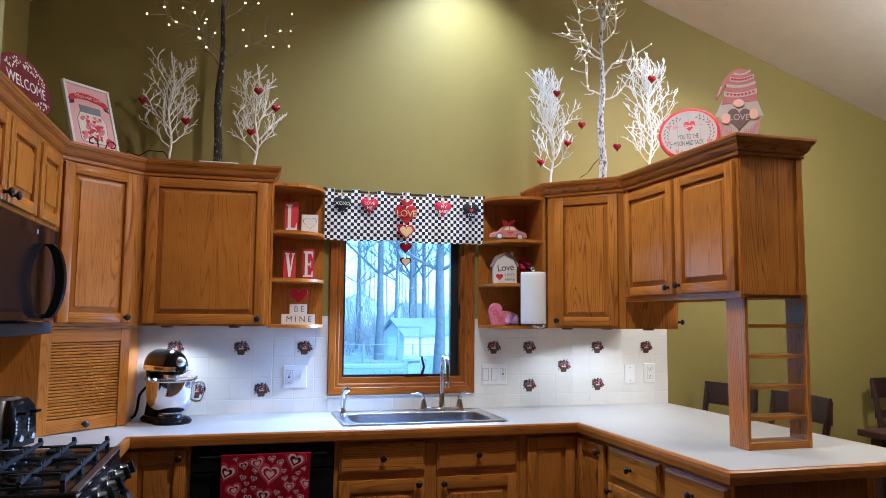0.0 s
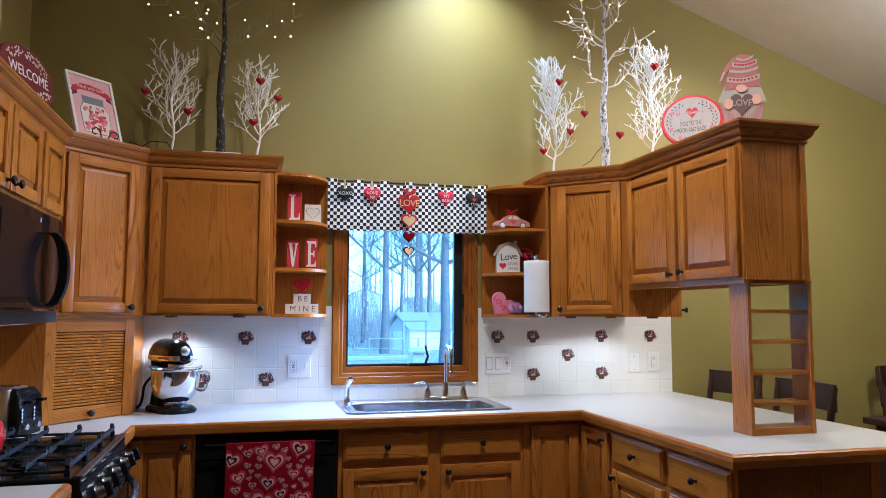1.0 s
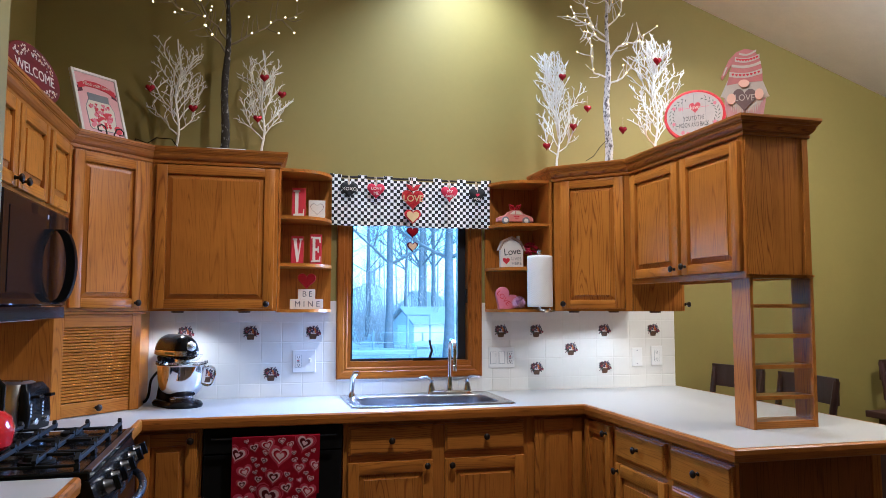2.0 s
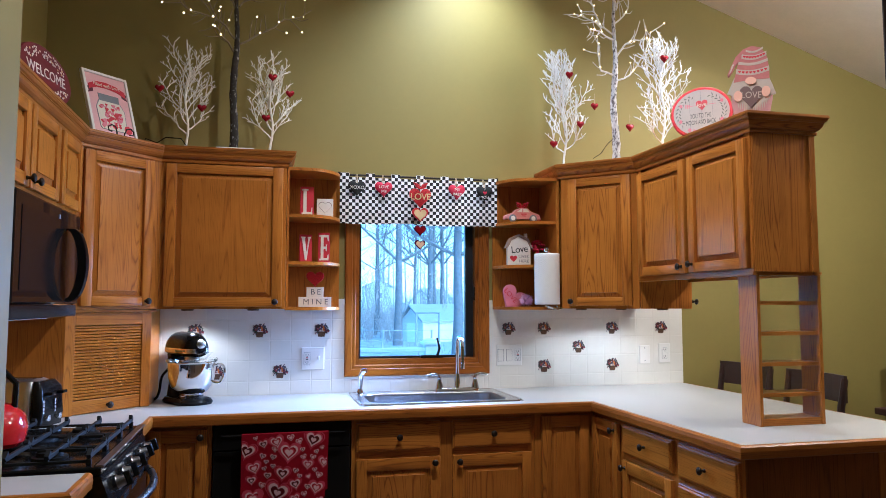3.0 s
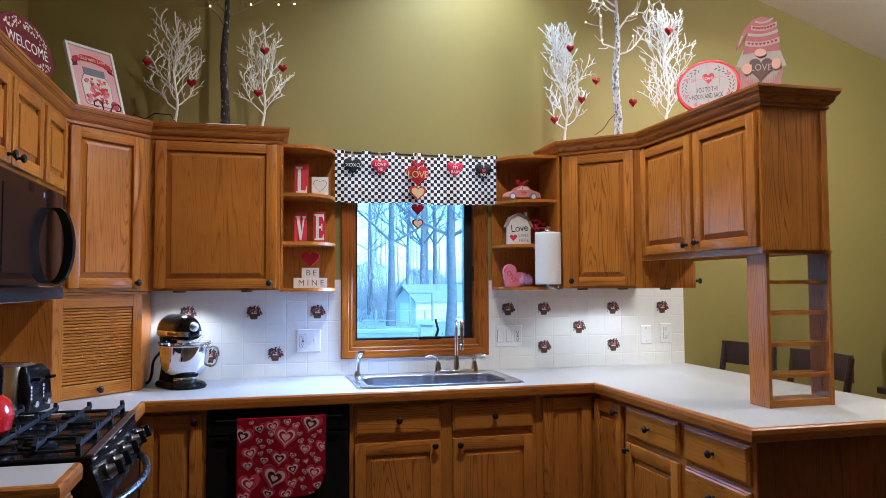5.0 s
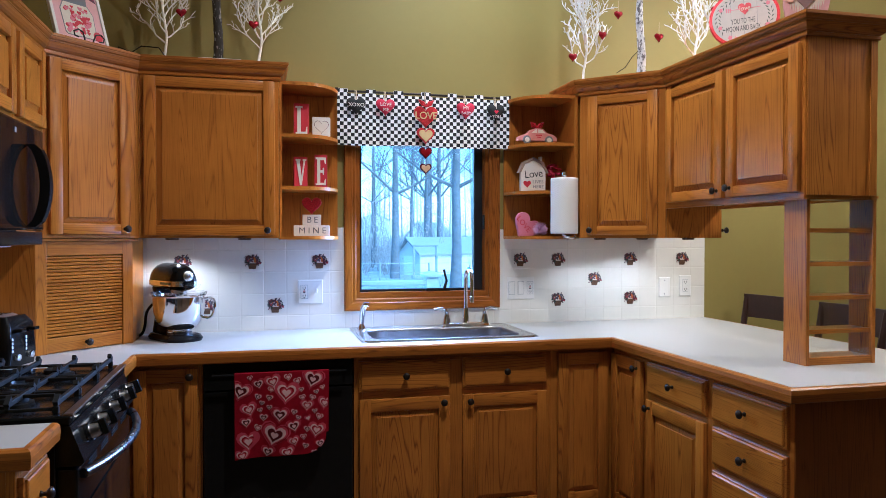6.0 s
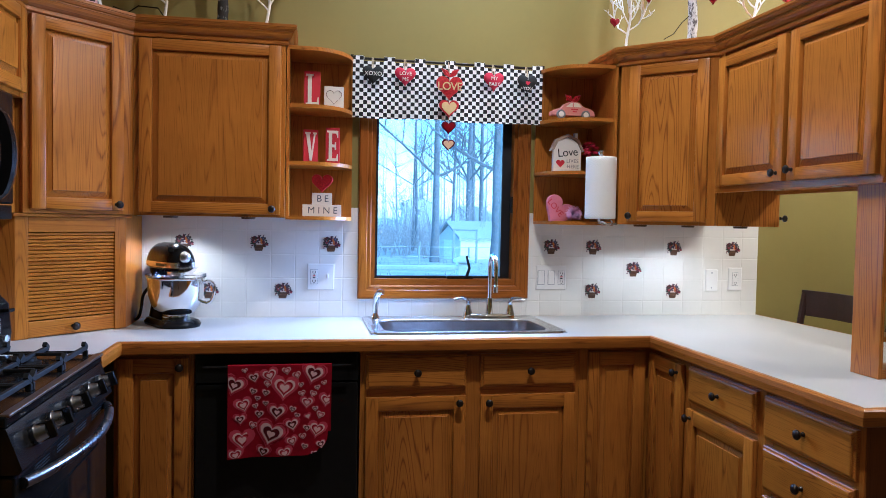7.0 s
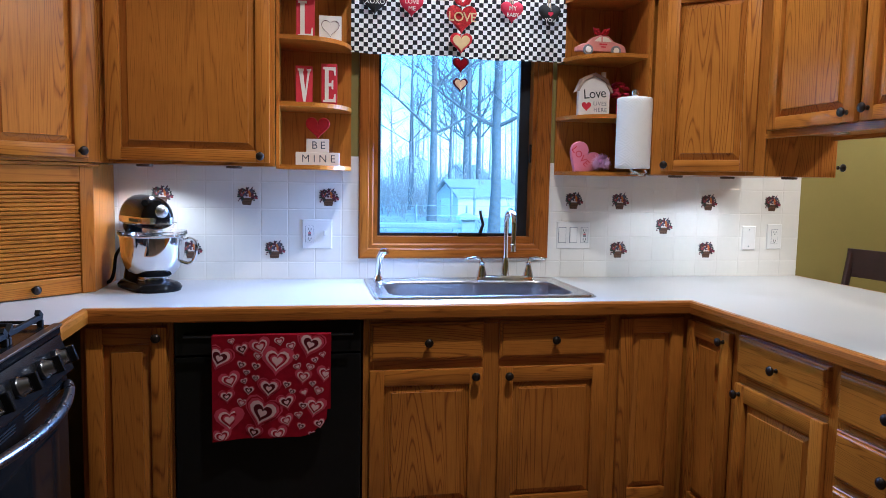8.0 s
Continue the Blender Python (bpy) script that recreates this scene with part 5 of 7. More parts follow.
for x, z, mat, label, words in HANGING:
    h = thing("hanging_heart", label + " hung on the valance", "ornament", pose(x, -0.103, z), "hearts hung on the valance")
    part("stuffed_heart", puffy_heart(0.098, 0.013), mat, h, smooth=True)
    for txt, size, dz in words:
        lettering("stitched_letters", txt, size, pose(0, -0.0136, dz), WHITEPAINT, h)
    if "I you" in label:
        bm = prism(bmesh.new(), [(a, b + 0.002) for a, b in heart(0.022)], -0.0142, -0.013)
        part("small_heart", bm, FELTRED, h)
    bm = tube(bmesh.new(), [(-0.004, 0.004, 0.035), (-0.003, 0.022, 0.085), (0.004, 0.024, 0.085), (0.004, 0.004, 0.035)], 0.0018, 6)
    part("twine", bm, STRING, h)
hc = thing("heart_garland", "chain of red and gold Valentine hearts with the word love", "ornament", pose(1.090, -0.108, 0))
bm = prism(bmesh.new(), [(a, b + 1.988) for a, b in heart(0.125)], -0.008, 0.008, bev=0.004)
big = part("large_heart", bm, GLITTER, hc)
lettering("letters", "LOVE", 0.052, pose(0, -0.013, 1.995), GOLD, big, 0.003, 0.9)
bm = bmesh.new()
for s in (-1, 1):
    tube(bm, [(0, -0.012, 2.040), (0.022 * s, -0.016, 2.052), (0.036 * s, -0.014, 2.072), (0.016 * s, -0.014, 2.062), (0, -0.012, 2.042)], [0.004, 0.008, 0.009, 0.008, 0.004], 8)
part("ribbon_bow", bm, GLITTER, big, "red ribbon bow", True)
for z, w, face in ((1.893, 0.094, GOLD), (1.806, 0.068, HEARTRED), (1.726, 0.062, TAN)):
    bm = prism(bmesh.new(), [(a, b + z) for a, b in heart(w)], -0.005, 0.005, bev=0.002)
    hh = part("heart", bm, GLITTER if face is GOLD else CLOTHDARK, hc)
    bm = prism(bmesh.new(), [(a, b + z) for a, b in heart(w * 0.76)], -0.0075, -0.005, bev=0.001)
    part("face", bm, face, hh)
bm = tube(bmesh.new(), [(0, 0, 1.70), (0, 0, 2.10)], 0.001, 5)
part("cord", bm, STRING, hc)
bm = tube(bmesh.new(), [(0, 0, 2.03), (0, 0.035, 2.118)], 0.0015, 5)
part("cord", bm, STRING, hc)

# ---- things on the left shelf ----


def slab_letter(ch, w, h):
    """Outlines of a slab-serif letter in x, z from the middle."""
    s, t = w * 0.30, h * 0.09
    a, b = w / 2, h / 2
    if ch == "L":
        return [[(-a, b), (-a + s * 2.0, b), (-a + s * 2.0, b - t * 0.7), (-a + s * 1.5, b - t * 0.7), (-a + s * 1.5, -b + t), (a - s * 0.5, -b + t), (a - s * 0.25, -b + t * 3), (a, -b + t * 3), (a, -b), (-a, -b), (-a, -b + t * 0.7), (-a + s * 0.5, -b + t * 0.7), (-a + s * 0.5, b - t * 0.7), (-a, b - t * 0.7)]]
    if ch == "E":
        return [[(-a, b), (a, b), (a, b - t * 2.6), (a - s * 0.3, b - t * 2.6), (a - s * 0.6, b - t), (-a + s * 1.5, b - t), (-a + s * 1.5, t * 0.5), (a - s * 1.1, t * 0.5), (a - s * 1.0, t * 1.4), (a - s * 0.6, t * 1.4), (a - s * 0.6, -t * 1.4), (a - s * 1.0, -t * 1.4), (a - s * 1.1, -t * 0.5), (-a + s * 1.5, -t * 0.5), (-a + s * 1.5, -b + t), (a - s * 0.6, -b + t), (a - s * 0.3, -b + t * 2.6), (a, -b + t * 2.6), (a, -b), (-a, -b), (-a, -b + t * 0.7), (-a + s * 0.5, -b + t * 0.7), (-a + s * 0.5, b - t * 0.7), (-a, b - t * 0.7)]]
    return [[(-a, b), (-a + s * 1.5, b), (-a + s * 1.5, b - t * 0.7), (-a + s * 1.25, b - t * 0.7), (w * 0.06, -b * 0.35), (a - s * 0.85, b - t * 0.7), (a - s * 1.1, b - t * 0.7), (a - s * 1.1, b), (a, b), (a, b - t * 0.7), (a - s * 0.35, b - t * 0.7), (w * 0.08, -b), (-w * 0.10, -b), (-a + s * 0.25, b - t * 0.7), (-a, b - t * 0.7)]]


def letter_block(x0, x1, z, h, letter, yy=-0.15, turn=0, label=""):
    w = x1 - x0
    b = thing("letter_block", label or f"red wooden block with a white letter {letter} on the oak shelf", "sign", pose((x0 + x1) / 2, yy, z, 0, 0, turn), "letter blocks spelling love")
    part("block", boxes((-w / 2, w / 2, -0.012, 0.012, 0, h), bev=0.001), RED, b)
    bm = bmesh.new()
    for o in slab_letter(letter, w * 0.80, h * 0.84):
        prism(bm, [(x, z + h / 2) for x, z in o], -0.0155, -0.0121)
    bm.normal_update()
    bmesh.ops.triangulate(bm, faces=[f for f in bm.faces if len(f.verts) > 4])
    part("letter", bm, WHITEPAINT, b)
    return b


letter_block(0.430, 0.500, LS[2], 0.160, "L")
letter_block(0.428, 0.492, LS[1], 0.148, "V", turn=8)
letter_block(0.527, 0.588, LS[1], 0.160, "E", turn=-4)
hb = thing("heart_block", "white square block with an outlined heart", "sign", pose(0.560, -0.15, LS[2]))
part("block", boxes((-0.043, 0.043, -0.012, 0.012, 0, 0.098), bev=0.001), WHITEPAINT, hb)
bm = bmesh.new()
o1, o2 = heart(0.070), heart(0.0662)
va1 = [[bm.verts.new((x, y, z + 0.049)) for x, z in o] for o, y in ((o1, -0.0125), (o1, -0.0145), (o2, -0.0145), (o2, -0.0125))]
for a, b in zip(va1, va1[1:]):
    for k in range(len(o1)):
        bm.faces.new((a[k], a[(k + 1) % len(o1)], b[(k + 1) % len(o1)], b[k]))
part("heart_outline", bm, WINE, hb)
bmn = thing("word_sign", "white stacked block sign reading be mine with a red glitter heart", "sign", pose(0.513, -0.15, LS[0]))
part("lower_block", boxes((-0.085, 0.085, -0.012, 0.012, 0, 0.052), bev=0.001), WHITEPAINT, bmn)
part("upper_block", boxes((-0.044, 0.044, -0.012, 0.012, 0.0525, 0.104), bev=0.001), WHITEPAINT, bmn)
lettering("letters", "MINE", 0.042, pose(0.003, -0.0125, 0.026), SLATE, bmn, 0.0006, 1.55, -0.004)
lettering("letters", "BE", 0.042, pose(0.003, -0.0125, 0.078), SLATE, bmn, 0.0006, 1.45, -0.004)
bm = prism(bmesh.new(), [(a, b + 0.145) for a, b in heart(0.094)], -0.008, 0.008, bev=0.003)
part("glitter_heart", bm, GLITTER, bmn, "red glitter heart")

# ---- things on the right shelf ----
car = thing("toy_car", "pink painted wooden toy car with a red bow", "toy car", pose(1.672, -0.16, LS[2]))
out = [(-0.108, 0.018), (-0.106, 0.036), (-0.085, 0.046), (-0.060, 0.052), (-0.042, 0.072), (-0.010, 0.084), (0.030, 0.080), (0.052, 0.060), (0.085, 0.052), (0.104, 0.040), (0.108, 0.018)]
part("body", prism(bmesh.new(), out, -0.018, 0.018, bev=0.003), plain("salmon_paint", (0.62, 0.25, 0.22), 0.5, 0, 0.1, 30.0), car)
for x in (-0.062, 0.060):
    bm = bmesh.new()
    lathe(bm, [(0, -0.006), (0.021, -0.006), (0.022, 0), (0.021, 0.006), (0, 0.006)], 20, pose(x, -0.020, 0.022, 90))
    wh = part("wheel", bm, GREY, car, smooth=True)
    bm = bmesh.new()
    lathe(bm, [(0, 0), (0.013, 0), (0.012, 0.003), (0, 0.003)], 16, pose(x, -0.026, 0.022, 90))
    part("hubcap", bm, WHITEPAINT, wh)
part("window", prism(bmesh.new(), [(-0.036, 0.058), (-0.012, 0.077), (-0.005, 0.077), (-0.005, 0.058)], -0.0195, -0.018), CREAM, car)
part("window", prism(bmesh.new(), [(0.002, 0.058), (0.002, 0.077), (0.026, 0.075), (0.042, 0.058)], -0.0195, -0.018), CREAM, car)
part("scribble", boxes((-0.012, 0.022, -0.0192, -0.018, 0.044, 0.050), (-0.004, 0.016, -0.0192, -0.018, 0.034, 0.039)), RED, car)
bm = bmesh.new()
for s in (-1, 1):
    tube(bm, [(0, 0, 0.086), (0.016 * s, -0.006, 0.104), (0.030 * s, -0.004, 0.112), (0.024 * s, 0, 0.094), (0, 0, 0.088)], [0.004, 0.010, 0.010, 0.008, 0.004], 8)
part("bow", bm, GLITTER, car, "red ribbon bow", True)
bm = bmesh.new()
lathe(bm, [(0.020, 0), (0.020, 0.010), (0.022, 0.030), (0.018, 0.046), (0.006, 0.050), (0.005, 0.058), (0, 0.060)], 16)
solo("heart_jar", bm, HEARTRED, "small dark red glass jar behind the toy car", "jar", pose(1.79, -0.10, LS[2]))
hs = thing("house_sign", "white barn-shaped sign reading love lives here", "sign", pose(1.653, -0.15, LS[1]))
out = [(-0.068, 0), (0.068, 0), (0.068, 0.100), (0.046, 0.140), (0.0, 0.162), (-0.046, 0.140), (-0.068, 0.100)]
part("board", prism(bmesh.new(), out, -0.012, 0.012), WHITEPAINT, hs)
rf = [(-0.082, 0.096), (-0.068, 0.100), (-0.046, 0.142), (0, 0.164), (0.046, 0.142), (0.068, 0.100), (0.082, 0.096), (0.056, 0.152), (0, 0.178), (-0.056, 0.152)]
part("roof", prism(bmesh.new(), rf, -0.018, 0.018), WOODCARD, hs, "weathered wooden roof edge")
part("chimney", boxes((0.036, 0.050, -0.010, 0.010, 0.150, 0.182)), CREAM, hs)
lettering("word", "Love", 0.056, pose(0.002, -0.0125, 0.090) @ pose(0, 0, 0, 0, -6, 0) @ Matrix.Shear("XZ", 4, (0.34, 0)), INK, hs, 0.0006, 0.92, 0.0)
lettering("words", "LIVES", 0.024, pose(0.026, -0.0125, 0.050), GREY, hs, 0.0005, 1.1, 0.0)
lettering("words", "HERE", 0.024, pose(0.028, -0.0125, 0.024), GREY, hs, 0.0005, 1.1, 0.0)
part("red_heart", prism(bmesh.new(), [(a - 0.034, b + 0.036) for a, b in heart(0.042)], -0.0135, -0.012), RED, hs)
rr = random.Random(3)
bm = bmesh.new()
for k in range(26):
    a, b = rr.uniform(0, 6.28), rr.uniform(-0.6, 1.4)
    r = 0.030
    c = Vector((math.cos(a) * math.cos(b) * r, math.sin(a) * math.cos(b) * r, math.sin(b) * r))
    bmesh.ops.create_icosphere(bm, subdivisions=1, radius=0.015, matrix=Matrix.Translation(c * 1.15 + Vector((0, 0, 0.108))) @ Matrix.Diagonal((1, 1, 0.55, 1)))
tube(bm, [(0, 0, 0), (0, 0, 0.09)], 0.010, 8)
solo("fabric_rose", bm, FELTRED, "dark red fabric rose behind the paper towels", "flower", pose(1.776, -0.13, LS[1]))
ph = thing("pink_heart_sign", "pink wooden heart with the word love", "sign", pose(1.607, -0.165, LS[0]))
hp = [(a * math.cos(0.62) + b * math.sin(0.62), -a * math.sin(0.62) + b * math.cos(0.62) + 0.078) for a, b in heart(0.150, 36)]
lowest = min(b for a, b in hp)
hp = [(a, max(b - lowest - 0.014, 0.0)) for a, b in hp]
part("heart_board", prism(bmesh.new(), hp, -0.012, 0.012, bev=0.002), PINK, ph)
lettering("word", "LOVE", 0.040, pose(-0.012, -0.0125, 0.062, 0, 48), RED, ph, 0.0006)
bm = bmesh.new()
for k in range(900):
    a, b = rr.uniform(0, 6.28), math.asin(rr.uniform(-0.85, 1))
    d = Vector((math.cos(a) * math.cos(b), math.sin(a) * math.cos(b), math.sin(b)))
    c = Vector((0, 0, 0.036))
    t = d.orthogonal().normalized()
    vs = [bm.verts.new(c + d * 0.018 + t * 0.0016), bm.verts.new(c + d * 0.018 - t * 0.0016), bm.verts.new(c + d * rr.uniform(0.034, 0.046) + t * rr.uniform(-0.006, 0.006))]
    bm.faces.new(vs)
bmesh.ops.create_icosphere(bm, subdivisions=2, radius=0.020, matrix=Matrix.Translation((0, 0, 0.034)))
TINSEL = plain("lilac_tinsel", (0.86, 0.46, 0.66), 0.3, 0.25, 0.5, 200.0)
solo("tinsel_ball", bm, TINSEL, "lilac tinsel ball on the lowest shelf", "ornament", pose(1.672, -0.215, LS[0]), smooth=False)

# ---- things on top of the cabinets ----
TOP = 2.1398


def sprig(bm, rng, p, d, length, r, level, side):
    """One knobbly twig that bends upwards, with shorter twigs on alternate sides."""
    n = 8 if level > 1 else 5 if level else 3
    pts, radii, q, e = [p.copy()], [r], p.copy(), d.copy()
    kids = []
    for k in range(n):
        e = (e + Vector((rng.uniform(-0.36, 0.36), rng.uniform(-0.3, 0.3), rng.uniform(-0.12, 0.34)))).normalized()
        q = q + e * length / n
        pts.append(q.copy())
        radii.append(r * (1 - 0.42 * (k + 1) / n) * rng.uniform(0.88, 1.15))
        if level and 0 < k < n:
            side = -side
            if rng.random() < (1.0 if level > 1 else 0.8):
                a = rng.uniform(0.4, 0.85) * side
                f = Vector((e.x * math.cos(a) + e.z * math.sin(a), e.y * 0.6 + rng.uniform(-0.5, 0.5), e.z * math.cos(a) - e.x * math.sin(a)))
                kids.append((q.copy(), (f + Vector((0, 0, 0.2))).normalized(), length * rng.uniform(0.26, 0.46) * (1.1 - 0.5 * k / n), max(0.0026, r * 0.8), side))
    tube(bm, pts, radii, 5 if level > 1 else 4)
    for p2, d2, l2, r2, s2 in kids:
        sprig(bm, rng, p2, d2, l2, r2, level - 1, s2)


def white_tree(m, height, half, seed, mat, limbs, low, high, label, taper=0.62):
    """low, high: the part of the height along which limbs leave the stem."""
    rng = random.Random(seed)
    t = thing("twig_tree", label, "artificial tree", m, "white twig trees on the cabinets")
    bm = bmesh.new()
    n = 14
    stem = [Vector((0.009 * math.sin(k * 0.9 + seed), 0.006 * math.cos(k * 0.7), height * 0.97 * k / n)) for k in range(n + 1)]
    stem[0].x = stem[0].y = 0
    tube(bm, stem, [0.0070 - 0.0040 * k / n for k in range(n + 1)], 7)
    part("stem", bm, mat, t, smooth=True)
    bm = bmesh.new()
    for k in range(limbs):
        u = (k + 0.3 * rng.random()) / limbs
        f = low + (high - low) * u
        i = min(n - 1, int(f / 0.97 * n))
        s = 1 if k % 2 else -1
        # each limb leans out to its share of the crown's width and then climbs
        wide = half * (0.95 - taper * u) * rng.uniform(0.75, 1.1)
        climb = max(0.10, min(height * (0.97 - f), height * (0.27 + 0.10 * rng.random()))) * (0.8 if u < 0.2 else 1.0)
        d = Vector((s * wide, rng.uniform(-0.7, 0.7) * wide, climb * 0.72))
        sprig(bm, rng, stem[i].lerp(stem[i + 1], f / 0.97 * n - i), d.normalized(), math.hypot(wide, climb) * 0.95, 0.0040 - 0.0008 * u, 2, s)
    part("crown", bm, mat, t, smooth=True)["kind"] = "stuff"
    return t


white_tree(pose(-0.150, -0.18, TOP), 0.64, 0.175, 11, CREAMTREE, 13, 0.19, 0.66, "cream artificial twig tree hung with dark red hearts")
white_tree(pose(0.272, -0.18, TOP), 0.62, 0.165, 23, CREAMTREE, 13, 0.19, 0.66, "cream bare twig tree with small red hearts")
white_tree(pose(1.925, -0.20, TOP), 0.74, 0.165, 35, WHITETREE, 23, 0.17, 0.80, "bright white artificial twig tree hung with red hearts", 0.80)
white_tree(pose(2.320, -0.600, TOP), 0.71, 0.175, 47, WHITETREE, 21, 0.16, 0.82, "bright white twig tree beside the oval sign", 0.78)


def ornament(x, y, z, w=0.048):
    o = thing("heart_ornament", "small shiny dark red heart ornament on a thread", "ornament", pose(x, y, z), "heart ornaments on the twig trees")
    part("heart", puffy_heart(w, 0.014, 18), HEARTRED, o, smooth=True)
    part("thread", tube(bmesh.new(), [(0, 0, w * 0.3), (0.001, 0, w * 1.6)], 0.0008, 4), STRING, o)


for p in ((-0.276, -0.24, 2.478), (-0.072, -0.24, 2.390), (0.275, -0.25, 2.572), (0.365, -0.22, 2.498), (0.245, -0.27, 2.350),
          (1.830, -0.26, 2.300), (1.940, -0.24, 2.715), (1.990, -0.27, 2.420), (2.085, -0.26, 2.535), (2.150, -0.55, 2.345), (2.300, -0.66, 2.700), (2.405, -0.63, 2.470)):
    ornament(*p)


def lit_tree(m, height, seed, bark, limbs, label, tip_mat):
    """limbs: for each main limb a few (x, z) points that it passes."""
    rng = random.Random(seed)
    t = thing("lighted_tree", label, "artificial tree", m, "lighted trees on the cabinets")
    bm = bmesh.new()
    lathe(bm, [(0, 0.0), (0.055, 0.0), (0.055, 0.008), (0.02, 0.012), (0, 0.012)], 20)
    part("foot", bm, WHITEPAINT, t)
    bm = bmesh.new()
    n = 40
    pts = [(0.006 * math.sin(k * 0.33) + 0.012 * (k / n) ** 2, 0.004 * math.cos(k * 0.45), 0.01 + height * k / n) for k in range(n + 1)]
    tube(bm, pts, [max(0.005, (0.0250 - 0.018 * (k / n)) * (1 + 0.10 * rng.uniform(-1, 1))) for k in range(n + 1)], 12)
    part("trunk", bm, bark, t, smooth=True)
    bulbs = bmesh.new()
    for limb_pts in limbs:
        bm = bmesh.new()
        depth = rng.uniform(-0.10, 0.05)
        path = smooth_pts([(x * 0.94, depth * j * 0.5, z + 0.065) for j, (x, z) in enumerate(limb_pts)], 4)
        path = [p + Vector((rng.uniform(-0.006, 0.006), rng.uniform(-0.006, 0.006), rng.uniform(-0.006, 0.006))) * (0 < i) for i, p in enumerate(path)]
        k = len(path)
        tube(bm, path, [0.0058 - 0.0032 * i / k for i in range(k)], 6)
        for i in range(2, k):
            d = (path[i] - path[i - 1]).normalized()
            a = rng.choice((-1, 1)) * rng.uniform(0.5, 1.1)
            e = Vector((d.x * math.cos(a) + d.z * math.sin(a), rng.uniform(-0.5, 0.3), d.z * math.cos(a) - d.x * math.sin(a))).normalized()
            f = (e + Vector((rng.uniform(-0.4, 0.4), 0, rng.uniform(0.1, 0.7)))).normalized()
            q = path[i]
            b = q + e * rng.uniform(0.03, 0.06)
            c = b + f * rng.uniform(0.03, 0.07)
            tube(bm, smooth_pts([q, b, c], 3), [0.0030 - 0.0002 * h for h in range(7)], 5)
            if i % 3 == 0:
                bmesh.ops.create_icosphere(bulbs, subdivisions=1, radius=0.0052, matrix=Matrix.Translation(c))
            elif i % 3 == 1:
                bmesh.ops.create_icosphere(bulbs, subdivisions=1, radius=0.0056, matrix=Matrix.Translation(q + Vector((0, -0.009, 0.003))))
        bmesh.ops.create_icosphere(bulbs, subdivisions=1, radius=0.0046, matrix=Matrix.Translation(path[-1]))
        part("branch", bm, tip_mat, t, smooth=True)
    o = part("bulbs", bulbs, LED, t, "tiny warm white lights")
    o["kind"] = "stuff"
    return t


lit_tree(pose(0.080, -0.18, TOP), 1.05, 7, BARK,
         [[(0.0, 0.50), (-0.07, 0.59), (-0.12, 0.63)], [(0.01, 0.55), (0.14, 0.63), (0.27, 0.72), (0.37, 0.76)], [(0.0, 0.58), (-0.11, 0.68), (-0.26, 0.70), (-0.31, 0.81)],
          [(-0.10, 0.68), (-0.14, 0.77), (-0.19, 0.86)], [(0.01, 0.70), (-0.05, 0.84), (-0.13, 0.92)], [(0.02, 0.76), (0.12, 0.86), (0.21, 0.95)], [(0.02, 0.82), (0.05, 0.95), (0.02, 1.06)], [(0.02, 0.88), (-0.09, 0.98), (-0.14, 1.06)]],
         "dark bark-wrapped tree with tiny warm lights", TWIG)
lit_tree(pose(2.190, -0.30, TOP), 1.12, 9, BIRCH,
         [[(0.0, 0.46), (0.12, 0.54), (0.20, 0.68), (0.22, 0.76)], [(0.0, 0.51), (-0.12, 0.53), (-0.16, 0.69)], [(0.01, 0.60), (0.08, 0.70), (0.19, 0.70)], [(0.0, 0.72), (-0.10, 0.735), (-0.19, 0.735)],
          [(0.0, 0.75), (-0.11, 0.82), (-0.25, 0.865)], [(-0.09, 0.81), (-0.14, 0.90), (-0.15, 1.0)], [(0.01, 0.82), (0.10, 0.90), (0.14, 1.02)], [(0.02, 0.90), (0.06, 0.99), (0.12, 1.06)], [(0.02, 0.92), (-0.05, 1.00), (-0.06, 1.10)], [(0.02, 0.98), (0.05, 1.08), (0.03, 1.16)]],
         "grey birch-wrapped tree with tiny warm lights", PALETWIG)
bm = boxes((-0.09, 0.10, -0.05, 0.05, 0, 0.054), bev=0.004)
solo("tree_stand", bm, WHITEPAINT, "flat white stand under the lighted tree", "stand", pose(0.09, -0.215, TOP))
bm = boxes((-0.06, 0.05, -0.04, 0.04, 0, 0.050), bev=0.004)
solo("tree_stand", bm, WHITEPAINT, "white box under the birch tree", "stand", pose(2.12, -0.36, TOP))

# framed picture on its easel
pf = thing("framed_picture", "white framed pink picture of a jar of hearts", "picture", pose(-0.434, -0.440, TOP + 0.03) @ pose(0, 0, 0, 0, 0, 49) @ pose(0, 0, 0, -17, -1, 0))
PW, PH = 0.245, 0.334
part("frame", boxes((-PW / 2, -PW / 2 + 0.014, -0.010, 0.008, 0, PH), (PW / 2 - 0.014, PW / 2, -0.010, 0.008, 0, PH), (-PW / 2 + 0.014, PW / 2 - 0.014, -0.0098, 0.008, 0, 0.014), (-PW / 2 + 0.014, PW / 2 - 0.014, -0.0098, 0.008, PH - 0.014, PH), bev=0.002), WHITEPAINT, pf)
art = part("print", boxes((-PW / 2 + 0.014, PW / 2 - 0.014, -0.004, 0.004, 0.014, PH - 0.014)), PALEPINK, pf, "pale pink print")
bm = bmesh.new()
prism(bm, [(-0.098, 0.262), (-0.055, 0.283), (0, 0.287), (0.055, 0.278), (0.098, 0.258), (0.098, 0.228), (0.055, 0.248), (0, 0.256), (-0.055, 0.253), (-0.098, 0.235)], -0.006, -0.004)
part("banner", bm, RED, art, "red banner with a white line of writing")
